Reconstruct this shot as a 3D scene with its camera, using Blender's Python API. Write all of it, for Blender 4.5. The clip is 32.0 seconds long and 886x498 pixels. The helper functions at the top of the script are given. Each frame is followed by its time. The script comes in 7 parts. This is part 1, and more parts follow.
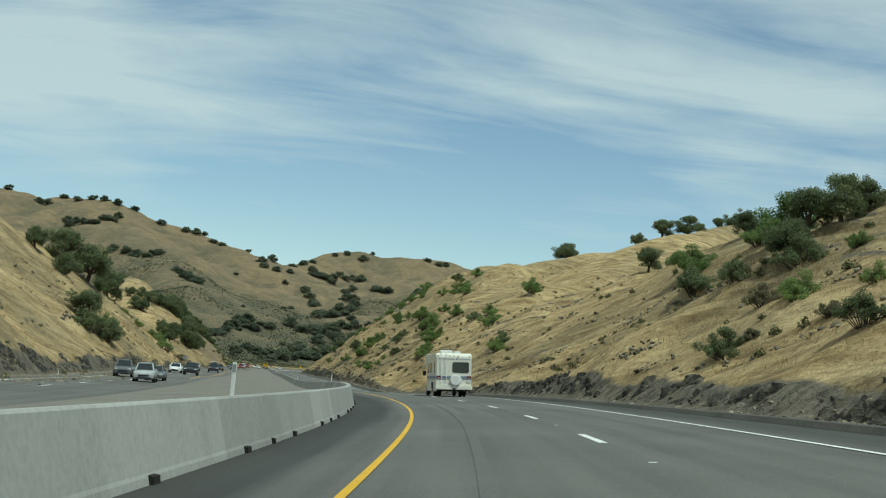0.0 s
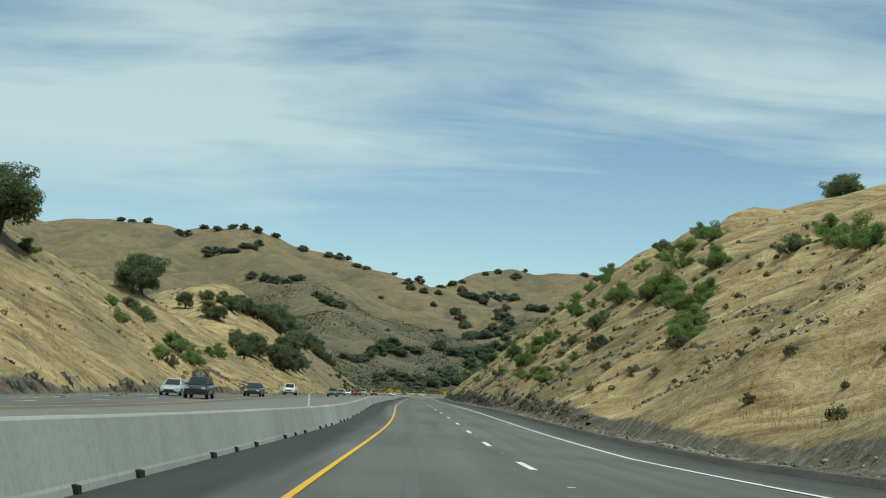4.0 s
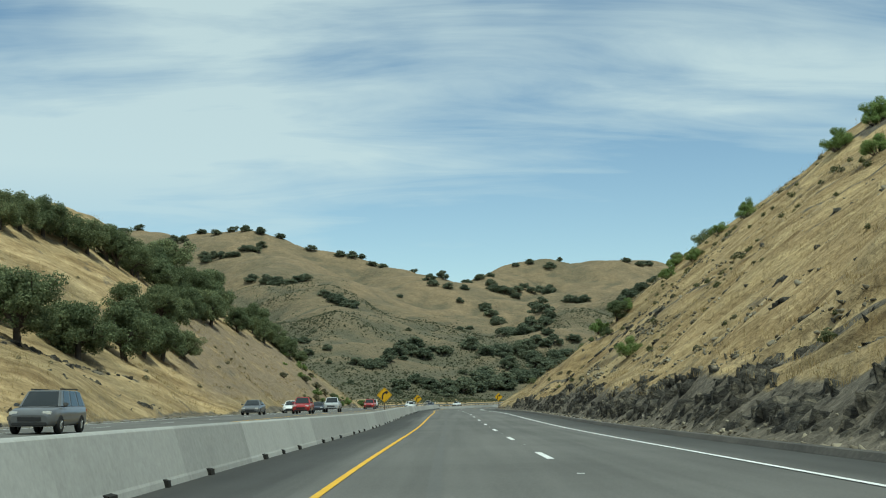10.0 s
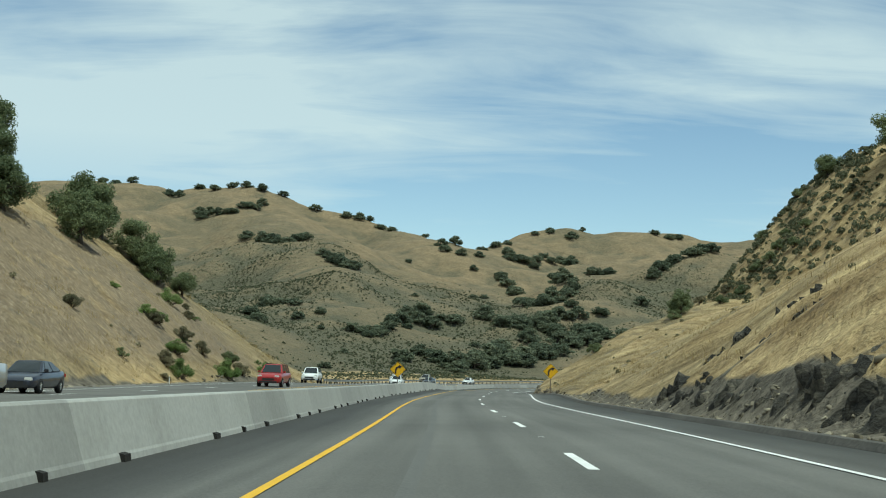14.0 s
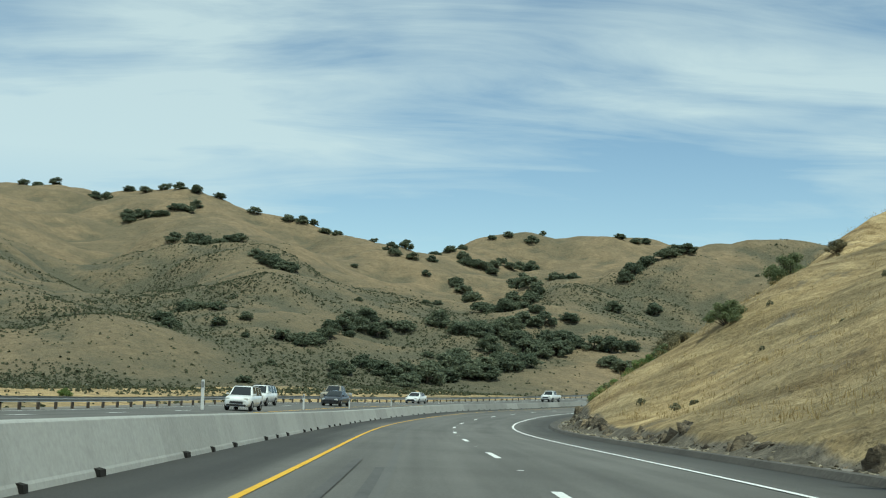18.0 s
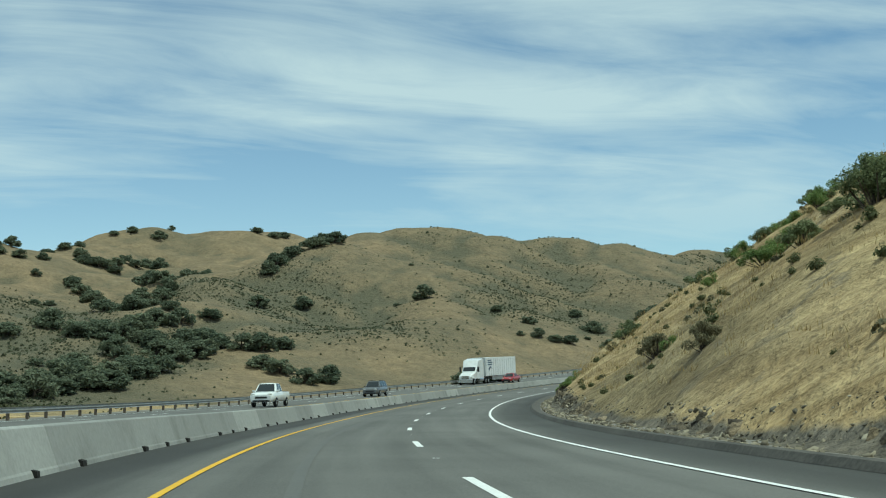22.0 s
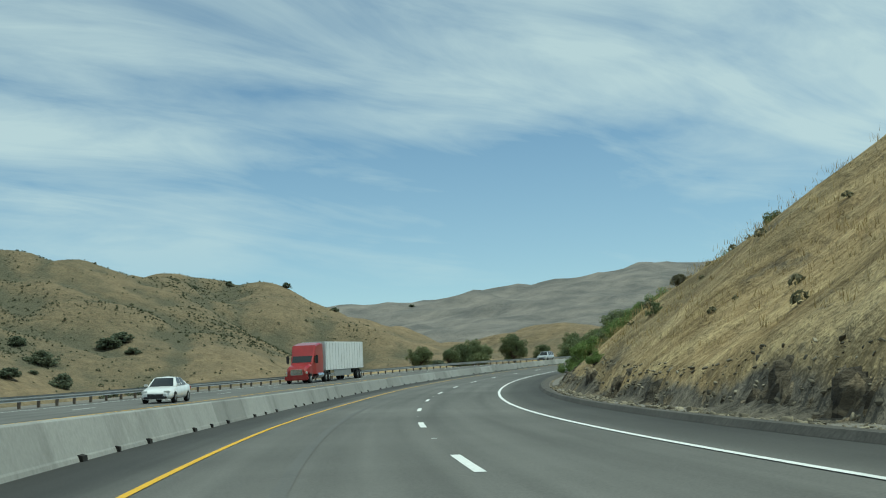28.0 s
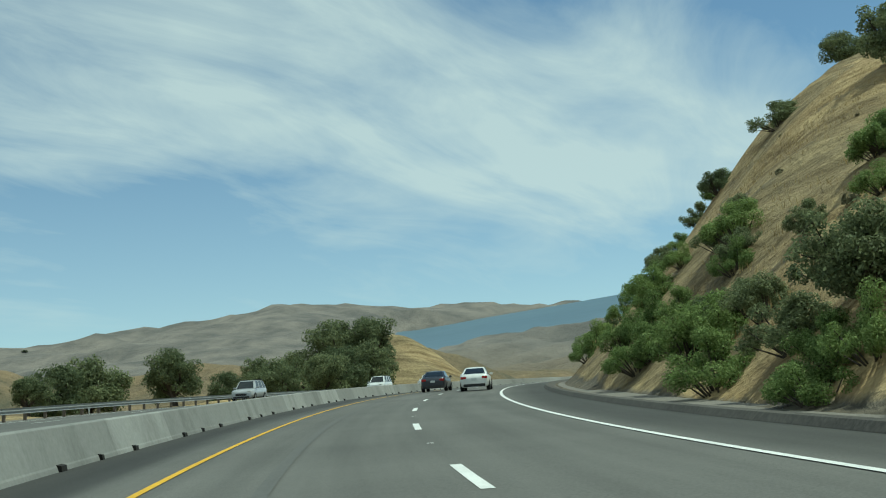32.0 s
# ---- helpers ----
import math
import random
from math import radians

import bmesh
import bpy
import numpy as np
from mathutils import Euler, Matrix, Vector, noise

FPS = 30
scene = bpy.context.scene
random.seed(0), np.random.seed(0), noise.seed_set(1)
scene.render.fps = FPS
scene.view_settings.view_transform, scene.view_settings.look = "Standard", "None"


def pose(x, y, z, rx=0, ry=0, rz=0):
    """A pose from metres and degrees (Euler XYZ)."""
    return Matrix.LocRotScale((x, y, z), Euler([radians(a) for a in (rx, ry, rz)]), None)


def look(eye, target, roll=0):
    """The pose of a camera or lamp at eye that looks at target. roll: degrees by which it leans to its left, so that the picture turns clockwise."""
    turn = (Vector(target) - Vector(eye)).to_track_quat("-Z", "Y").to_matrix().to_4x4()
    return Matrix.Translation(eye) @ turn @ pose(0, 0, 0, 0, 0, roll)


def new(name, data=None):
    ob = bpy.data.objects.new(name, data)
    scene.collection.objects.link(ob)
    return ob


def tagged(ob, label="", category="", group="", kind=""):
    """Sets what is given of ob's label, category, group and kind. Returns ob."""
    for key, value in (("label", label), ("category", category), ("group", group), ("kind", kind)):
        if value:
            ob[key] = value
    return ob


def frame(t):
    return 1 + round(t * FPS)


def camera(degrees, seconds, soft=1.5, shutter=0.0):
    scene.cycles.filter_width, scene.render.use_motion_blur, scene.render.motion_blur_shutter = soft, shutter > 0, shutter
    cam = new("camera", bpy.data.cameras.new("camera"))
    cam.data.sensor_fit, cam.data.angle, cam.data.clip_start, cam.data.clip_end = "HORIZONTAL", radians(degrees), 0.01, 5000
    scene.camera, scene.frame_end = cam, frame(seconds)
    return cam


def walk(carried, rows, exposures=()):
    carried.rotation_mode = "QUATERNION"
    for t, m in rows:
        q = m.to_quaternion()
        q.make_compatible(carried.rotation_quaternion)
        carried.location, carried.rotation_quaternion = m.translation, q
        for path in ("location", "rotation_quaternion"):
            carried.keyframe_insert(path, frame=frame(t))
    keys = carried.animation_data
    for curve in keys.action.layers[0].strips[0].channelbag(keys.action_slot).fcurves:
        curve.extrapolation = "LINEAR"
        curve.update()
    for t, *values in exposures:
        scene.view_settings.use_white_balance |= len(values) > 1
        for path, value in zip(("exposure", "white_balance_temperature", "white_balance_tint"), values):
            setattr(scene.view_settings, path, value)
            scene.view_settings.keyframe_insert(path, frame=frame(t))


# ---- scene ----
# the camera rides in the left lane
cam = camera(38.97, 32.0, soft=1.1)
PATH = [
    (0, (-0.44, 0.03, 0.24), (2.656, 19.721, 1.846), 4.85),
    (0.5, (2.76, 15.80, -0.15), (5.492, 35.531, 1.606), 3.96),
    (1, (5.58, 31.70, -0.55), (7.902, 51.488, 1.209), 3.44),
    (1.5, (7.77, 47.83, -0.97), (9.513, 67.655, 1.068), 3.64),
    (2, (9.38, 64.15, -1.42), (10.589, 84.007, 0.700), 3.29),
    (2.5, (10.52, 80.60, -1.91), (11.590, 100.451, 0.265), 3.69),
    (3, (11.11, 97.15, -2.54), (12.051, 117.020, -0.470), 3.34),
    (3.5, (11.30, 113.80, -3.18), (12.112, 133.687, -1.215), 3.00),
    (4, (11.41, 130.58, -3.81), (12.093, 150.482, -1.951), 2.65),
    (4.5, (11.73, 147.49, -4.39), (12.284, 167.409, -2.636), 2.30),
    (5, (12.15, 164.58, -4.92), (12.580, 184.494, -3.120), 1.23),
    (5.5, (12.49, 181.86, -5.40), (12.728, 201.784, -3.664), 0.26),
    (6, (12.76, 199.27, -5.84), (12.805, 219.201, -4.233), 0.17),
    (6.5, (12.96, 216.70, -6.23), (12.991, 236.610, -4.347), -0.25),
    (7, (13.08, 234.06, -6.56), (13.069, 253.943, -4.416), -0.36),
    (7.5, (13.10, 251.26, -6.82), (13.086, 271.135, -4.616), -0.45),
    (8, (13.21, 268.26, -7.12), (13.313, 288.121, -4.801), -0.77),
    (8.5, (13.54, 285.05, -7.54), (13.688, 304.923, -5.337), -0.86),
    (9, (13.90, 301.67, -7.99), (14.130, 321.563, -5.982), -0.99),
    (9.5, (14.11, 318.16, -8.39), (14.441, 338.063, -6.442), -0.80),
    (10, (14.32, 334.52, -8.75), (14.671, 354.415, -6.757), -0.48),
    (10.5, (14.69, 350.72, -9.15), (14.987, 370.629, -7.223), -0.45),
    (11, (15.13, 366.79, -9.56), (15.562, 386.686, -7.560), -0.58),
    (11.5, (15.50, 382.74, -9.97), (15.997, 402.645, -8.090), -0.02),
    (12, (15.79, 398.60, -10.36), (16.351, 418.516, -8.676), 0.61),
    (12.5, (16.04, 414.37, -10.72), (16.481, 434.305, -9.118), 1.05),
    (13, (16.35, 430.07, -11.03), (16.632, 449.993, -9.307), 1.47),
    (13.5, (16.79, 445.67, -11.30), (16.900, 465.592, -9.557), 1.60),
    (14, (17.22, 461.17, -11.59), (17.349, 481.101, -9.977), 1.61),
    (14.5, (17.47, 476.57, -11.94), (17.669, 496.494, -10.258), 1.98),
    (15, (17.69, 491.88, -12.35), (18.287, 511.781, -10.474), 1.52),
    (15.5, (17.99, 507.11, -12.76), (18.737, 527.003, -10.794), 1.49),
    (16, (18.28, 522.29, -13.14), (19.055, 542.175, -11.190), 1.49),
    (16.5, (18.49, 537.40, -13.45), (19.304, 557.289, -11.525), 1.49),
    (17, (19.05, 552.45, -13.74), (19.901, 572.341, -11.834), 1.49),
    (17.5, (20.26, 567.43, -14.06), (21.145, 587.320, -12.166), 1.49),
    (18, (21.47, 582.32, -14.42), (22.350, 602.209, -12.531), 1.25),
    (18.5, (22.03, 597.10, -14.85), (23.243, 616.973, -12.900), 1.38),
    (19, (22.21, 611.82, -15.32), (24.068, 631.618, -13.180), 0.56),
    (19.5, (22.43, 626.50, -15.82), (24.761, 646.223, -13.502), 0.17),
    (20, (22.90, 641.13, -16.31), (25.945, 660.751, -13.944), -0.91),
    (20.5, (23.73, 655.70, -16.75), (27.637, 675.190, -14.520), -1.26),
    (21, (25.00, 670.19, -17.13), (29.986, 689.444, -14.995), -1.81),
    (21.5, (26.82, 684.56, -17.45), (32.623, 703.583, -15.318), -1.57),
    (22, (29.39, 698.77, -17.72), (36.084, 717.510, -15.719), -1.50),
    (22.5, (32.85, 712.78, -17.94), (40.263, 731.258, -16.041), -1.71),
    (23, (36.84, 726.65, -18.18), (44.921, 744.847, -16.282), -1.84),
    (23.5, (41.01, 740.43, -18.44), (49.716, 758.332, -16.505), -1.81),
    (24, (45.50, 754.10, -18.69), (54.825, 771.675, -16.621), -2.02),
    (24.5, (50.55, 767.63, -18.83), (60.547, 784.832, -16.780), -2.25),
    (25, (56.22, 781.04, -18.93), (66.785, 797.893, -16.858), -1.81),
    (25.5, (62.51, 794.33, -19.02), (73.533, 810.900, -16.981), -1.95),
    (26, (69.32, 807.50, -19.07), (80.974, 823.625, -16.997), -1.96),
    (26.5, (76.55, 820.51, -19.03), (88.717, 836.259, -17.027), -2.30),
    (27, (84.35, 833.27, -18.93), (97.145, 848.493, -16.782), -2.21),
    (27.5, (92.85, 845.71, -18.80), (106.250, 860.377, -16.512), -2.11),
    (28, (101.89, 857.83, -18.63), (115.867, 871.929, -16.191), -2.01),
    (28.5, (111.30, 869.68, -18.38), (125.830, 883.173, -15.797), -1.91),
    (29, (121.20, 881.19, -18.09), (136.194, 894.160, -15.436), -1.64),
    (29.5, (131.72, 892.33, -17.76), (147.175, 904.729, -15.024), -2.25),
    (30, (142.69, 903.10, -17.37), (158.618, 914.890, -14.653), -2.36),
    (30.5, (153.90, 913.53, -16.91), (170.211, 924.769, -14.140), -3.29),
    (31, (165.41, 923.52, -16.40), (182.110, 934.168, -13.617), -3.21),
    (31.5, (177.32, 932.96, -15.86), (194.379, 943.021, -13.022), -2.97),
    (32, (189.60, 941.93, -15.29), (207.052, 951.269, -12.416), -3.67),
]
walk(cam, [(t, look(eye, target, roll)) for t, eye, target, roll in PATH], [(0, -0.18, 6050, -13), (2, -0.24, 6050, -13), (5.5, -0.04, 6050, -13), (7, -0.13, 6050, -13), (8, -0.11, 6050, -13), (12, 0.0, 6000, -12), (18, 0.01, 6000, -13), (21, -0.05, 5850, -17), (24, -0.04, 5900, -16), (26, -0.09, 5850, -16), (29, -0.15, 5950, -17), (32, -0.13, 6070, -18)])

# the yellow edge line of the carriageway, and how far the road leans in its curves
ROAD_KNOTS = [
    (-1.71, 0.31, -0.96),
    (6.16, 48.03, -2.16),
    (9.43, 97.19, -3.60),
    (10.14, 147.53, -5.45),
    (11.19, 199.29, -6.90),
    (11.54, 251.26, -7.88),
    (12.24, 301.69, -9.06),
    (12.88, 350.77, -10.22),
    (13.91, 398.63, -11.44),
    (14.86, 445.73, -12.38),
    (15.68, 491.91, -13.43),
    (16.37, 537.44, -14.53),
    (19.24, 582.46, -15.47),
    (20.52, 626.54, -16.86),
    (23.11, 670.39, -18.16),
    (31.02, 713.28, -18.97),
    (43.77, 754.71, -19.74),
    (60.75, 795.21, -20.09),
    (82.62, 834.39, -20.01),
    (109.87, 870.85, -19.46),
    (141.35, 904.50, -18.51),
    (175.99, 934.72, -16.97),
    (214.00, 960.37, -15.10),
    (254.54, 981.60, -13.07),
    (297.18, 998.25, -11.29),
    (341.40, 1010.13, -9.75),
    (386.65, 1017.10, -8.44)
]
BANK_S = [0, 65, 115, 165, 523, 612, 700, 817, 938, 1122]
BANK_DEG = [-5.7, -4.1, -2.6, 0.55, -0.28, 1.05, 1.64, -0.1, 0.0, 0.1]

# ---- the sky and the sun ----
SUN_DIR = Vector((0.27, -0.30, 0.92)).normalized()
world = bpy.data.worlds.new("sky")
scene.world = world
world.use_nodes = True
wn, wl = world.node_tree.nodes, world.node_tree.links
wn.clear()
w_out = wn.new("ShaderNodeOutputWorld")
w_bg = wn.new("ShaderNodeBackground")
w_sky = wn.new("ShaderNodeTexSky")
w_sky.sky_type = "NISHITA"
w_sky.sun_disc = False
w_sky.sun_elevation = math.asin(SUN_DIR.z)
w_sky.sun_rotation = math.atan2(SUN_DIR.x, SUN_DIR.y)
w_sky.altitude, w_sky.air_density, w_sky.dust_density, w_sky.ozone_density = 2000, 1.0, 0.25, 0.3
w_bg.inputs[1].default_value = 0.115
w_co = wn.new("ShaderNodeTexCoord")
w_sep = wn.new("ShaderNodeSeparateXYZ")
wl.new(w_co.outputs["Generated"], w_sep.inputs[0])


def wmath(op, a, b):
    n = wn.new("ShaderNodeMath")
    n.operation = op
    for i, v in enumerate((a, b)):
        if isinstance(v, (int, float)):
            n.inputs[i].default_value = v
        else:
            wl.new(v, n.inputs[i])
    return n.outputs[0]


# high thin cloud on a flat layer above the hills: broad veils, and fibres drawn out across them
w_den = wmath("MAXIMUM", wmath("ADD", w_sep.outputs[2], 0.13), 0.08)
w_cmb = wn.new("ShaderNodeCombineXYZ")
wl.new(wmath("DIVIDE", w_sep.outputs[0], w_den), w_cmb.inputs[0])
wl.new(wmath("DIVIDE", w_sep.outputs[1], w_den), w_cmb.inputs[1])


def cloud_noise(turn, scale, place, size, detail, rough, warp):
    mp = wn.new("ShaderNodeMapping")
    mp.inputs["Rotation"].default_value = (0, 0, radians(turn))
    mp.inputs["Scale"].default_value = scale
    mp.inputs["Location"].default_value = place
    wl.new(w_cmb.outputs[0], mp.inputs[0])
    n = wn.new("ShaderNodeTexNoise")
    n.inputs["Scale"].default_value, n.inputs["Detail"].default_value = size, detail
    n.inputs["Roughness"].default_value, n.inputs["Distortion"].default_value = rough, warp
    wl.new(mp.outputs[0], n.inputs[0])
    return n.outputs[0]


w_veil = cloud_noise(10, (0.85, 1.0, 1), (2.3, 4.6, 0), 0.75, 5, 0.5, 0.3)
w_fibre = cloud_noise(24, (0.55, 1.5, 1), (1.3, 0.6, 0), 1.9, 13, 0.62, 0.9)
w_high = wmath("MINIMUM", wmath("MAXIMUM", wmath("MULTIPLY", wmath("SUBTRACT", w_sep.outputs[2], 0.06), 1.6), -0.05), 0.09)
w_west = wmath("MULTIPLY", w_sep.outputs[0], -0.11)
w_sum = wmath("ADD", wmath("ADD", wmath("MULTIPLY", w_veil, 1.15), wmath("MULTIPLY", w_fibre, 0.48)), wmath("ADD", w_high, w_west))
w_ramp = wn.new("ShaderNodeValToRGB")
w_ramp.color_ramp.elements[0].position, w_ramp.color_ramp.elements[1].position = 0.74, 1.04
wl.new(w_sum, w_ramp.inputs[0])
w_hi = wmath("MULTIPLY", w_ramp.outputs[0], wmath("MINIMUM", wmath("MAXIMUM", wmath("MULTIPLY", wmath("SUBTRACT", w_sep.outputs[2], 0.05), 7.0), 0.10), 0.78))
w_mix = wn.new("ShaderNodeMixRGB")
w_mix.inputs[2].default_value = (6.5, 6.75, 7.0, 1)
w_low = wmath("MULTIPLY", wmath("MAXIMUM", wmath("SUBTRACT", 1.0, wmath("MULTIPLY", w_sep.outputs[2], 3.6)), 0.0), 0.24)
wl.new(wmath("MAXIMUM", w_hi, w_low), w_mix.inputs[0])
wl.new(w_sky.outputs[0], w_mix.inputs[1])
wl.new(w_mix.outputs[0], w_bg.inputs[0])
wl.new(w_bg.outputs[0], w_out.inputs[0])

sun = new("sun", bpy.data.lights.new("sun", "SUN"))
sun.data.energy, sun.data.angle, sun.data.color = 3.6, radians(0.6), (1.0, 0.95, 0.86)
sun.matrix_world = look((0, 0, 300), Vector((0, 0, 300)) - SUN_DIR)


# ---- materials ----
def node_mat(name, rough=0.8, metal=0.0, spec=0.4):
    m = bpy.data.materials.new(name)
    m.use_nodes = True
    b = m.node_tree.nodes["Principled BSDF"]
    b.inputs["Roughness"].default_value = rough
    b.inputs["Metallic"].default_value = metal
    b.inputs["Specular IOR Level"].default_value = spec
    return m, m.node_tree.nodes, m.node_tree.links, b


def noise_of(nt, ln, scale, detail=4, rough=0.55, stretch=None, coord="Object", turn=0.0):
    co = nt.new("ShaderNodeTexCoord")
    n = nt.new("ShaderNodeTexNoise")
    n.inputs["Scale"].default_value, n.inputs["Detail"].default_value, n.inputs["Roughness"].default_value = scale, detail, rough
    if stretch:
        mp = nt.new("ShaderNodeMapping")
        mp.inputs["Scale"].default_value = stretch
        mp.inputs["Rotation"].default_value = (radians(turn), 0, 0)
        ln.new(co.outputs[coord], mp.inputs[0])
        ln.new(mp.outputs[0], n.inputs[0])
    else:
        ln.new(co.outputs[coord], n.inputs[0])
    return n.outputs[0]


def ramp_of(nt, ln, fac, stops):
    r = nt.new("ShaderNodeValToRGB")
    e = r.color_ramp.elements
    while len(e) < len(stops):
        e.new(0.5)
    for el, (p, c) in zip(e, stops):
        el.position, el.color = p, (*c, 1)
    ln.new(fac, r.inputs[0])
    return r.outputs[0]


def mix_of(nt, ln, fac, a, b, mode="MIX"):
    x = nt.new("ShaderNodeMixRGB")
    x.blend_type = mode
    for i, v in enumerate((fac, a, b)):
        if isinstance(v, (int, float)):
            x.inputs[i].default_value = v
        elif isinstance(v, tuple):
            x.inputs[i].default_value = (*v, 1)
        else:
            ln.new(v, x.inputs[i])
    return x.outputs[0]


def bump_of(nt, ln, b, height, strength, dist):
    n = nt.new("ShaderNodeBump")
    n.inputs["Strength"].default_value, n.inputs["Distance"].default_value = strength, dist
    ln.new(height, n.inputs["Height"])
    ln.new(n.outputs[0], b.inputs["Normal"])


def two_scale(name, dark, light, big=0.3, small=8.0, rough=0.85, bump=0.3, dist=0.02, metal=0.0, spec=0.3, amount=0.5):
    m, nt, ln, b = node_mat(name, rough, metal, spec)
    n1, n2 = noise_of(nt, ln, big), noise_of(nt, ln, small, 6, 0.65)
    c = ramp_of(nt, ln, n1, [(0.3, dark), (0.7, light)])
    g = ramp_of(nt, ln, n2, [(0.3, tuple(0.55 * v for v in dark)), (0.75, tuple(min(1, 1.2 * v) for v in light))])
    ln.new(mix_of(nt, ln, amount, c, g), b.inputs["Base Color"])
    if bump:
        bump_of(nt, ln, b, n2, bump, dist)
    return m


def plain(name, color, rough=0.5, metal=0.0, spec=0.5, coat=0.0):
    m, nt, ln, b = node_mat(name, rough, metal, spec)
    b.inputs["Base Color"].default_value = (*color, 1)
    b.inputs["Coat Weight"].default_value = coat
    return m


def varied(name, dark, light, rough=0.7, scale=3.0, spec=0.3):
    """A colour that differs from object to object and, finely, from place to place."""
    m, nt, ln, b = node_mat(name, rough, 0, spec)
    inf = nt.new("ShaderNodeObjectInfo")
    c = ramp_of(nt, ln, inf.outputs["Random"], [(0, dark), (1, light)])
    n = noise_of(nt, ln, scale, 4)
    k = ramp_of(nt, ln, n, [(0.25, (0.6, 0.6, 0.6)), (0.75, (1.25, 1.25, 1.25))])
    ln.new(mix_of(nt, ln, 1.0, c, k, "MULTIPLY"), b.inputs["Base Color"])
    return m


def part(name, bm, material, parent=None, label=""):
    """Link a bmesh as one mesh object, under a thing or a part."""
    me = bpy.data.meshes.new(name)
    bm.to_mesh(me)
    bm.free()
    return part_of(name, me, material, parent, label)


def part_of(name, me, material, parent=None, label=""):
    if material is not None and not me.materials:
        me.materials.append(material)
    ob = new(name, me)
    if parent is not None:
        ob.parent = parent
    if label:
        ob["label"] = label
    return ob


def mesh_from(name, verts, faces, smooth=False):
    me = bpy.data.meshes.new(name)
    v = np.asarray(verts, dtype=np.float32).reshape(-1, 3)
    if isinstance(faces, np.ndarray):
        k = faces.shape[1]
        me.vertices.add(len(v))
        me.vertices.foreach_set("co", v.ravel())
        me.loops.add(faces.size)
        me.loops.foreach_set("vertex_index", faces.ravel().astype(np.int32))
        me.polygons.add(len(faces))
        me.polygons.foreach_set("loop_start", np.arange(0, faces.size, k, dtype=np.int32))
    else:
        me.from_pydata(v.tolist(), [], [tuple(map(int, f)) for f in faces])
    if smooth:
        me.polygons.foreach_set("use_smooth", [True] * len(me.polygons))
    me.update(calc_edges=True)
    return me


def grid_faces(a, k, turned=False):
    """Faces of a grid of a rows and k columns of points."""
    i = (np.arange(a - 1)[:, None] * k + np.arange(k - 1)[None]).ravel()
    f = np.stack([i, i + k, i + k + 1, i + 1], 1)
    return f[:, ::-1].copy() if turned else f


def tab(s, table):
    t = np.array(table, float).reshape(-1, 2)
    return np.interp(s, t[:, 0], t[:, 1])


# ---- the road's line ----
def natural_spline(t, p, q):
    n = len(t)
    a, b = np.zeros((n, n)), np.zeros((n, n))
    a[0, 0] = a[-1, -1] = 1
    h = t[1] - t[0]
    for i in range(1, n - 1):
        a[i, i - 1 : i + 2] = 1, 4, 1
        b[i, i - 1 : i + 2] = 6 / h**2, -12 / h**2, 6 / h**2
    m = np.linalg.solve(a, b @ p)
    i = np.clip(((q - t[0]) / h).astype(int), 0, n - 2)
    u = ((q - t[i]) / h)[:, None]
    v = 1 - u
    return v * p[i] + u * p[i + 1] + h * h / 6 * ((v**3 - v) * m[i] + (u**3 - u) * m[i + 1])


_rk = np.array(ROAD_KNOTS, float)
_rt = np.arange(len(_rk)) * 1.0
_fine = natural_spline(_rt, _rk, np.linspace(0, len(_rk) - 1, 4000))
# a straight run behind the first knot and a steady curve past the last
_d0 = (_fine[0] - _fine[1]) / np.linalg.norm(_fine[0] - _fine[1])
_fine = np.vstack([[_fine[0] + _d0 * k for k in range(120, 0, -4)], _fine])
_seg = np.r_[0, np.cumsum(np.linalg.norm(np.diff(_fine[:, :2], axis=0), axis=1))]
S_ZERO = _seg[30]
_sg = np.arange(0, _seg[-1], 1.0)
LINE = np.stack([np.interp(_sg, _seg, _fine[:, k]) for k in range(3)], 1)
for _ in range(6):
    LINE[1:-1] = (LINE[:-2] + 2 * LINE[1:-1] + LINE[2:]) / 4
S_ALL = _sg - S_ZERO
_tan = np.gradient(LINE[:, :2], axis=0)
_tan /= np.linalg.norm(_tan, axis=1)[:, None]
SIDE = np.stack([_tan[:, 1], -_tan[:, 0]], 1)
BANK = np.interp(S_ALL, BANK_S, np.tan(np.radians(BANK_DEG)))
S_MIN, S_MAX = float(S_ALL[0]) + 1, float(S_ALL[-1]) - 1


def on_road(s, n, dz=0.0):
    """World places at s metres along the yellow line and n metres to the right of it."""
    s, n = np.broadcast_arrays(np.asarray(s, float), np.asarray(n, float))
    x = np.interp(s, S_ALL, LINE[:, 0]) + n * np.interp(s, S_ALL, SIDE[:, 0])
    y = np.interp(s, S_ALL, LINE[:, 1]) + n * np.interp(s, S_ALL, SIDE[:, 1])
    z = np.interp(s, S_ALL, LINE[:, 2]) - np.clip(n, -16, 12) * np.interp(s, S_ALL, BANK) + dz
    return np.stack([x, y, z], -1)


def heading(s):
    return math.degrees(math.atan2(np.interp(s, S_ALL, -_tan[:, 0]), np.interp(s, S_ALL, _tan[:, 1])))


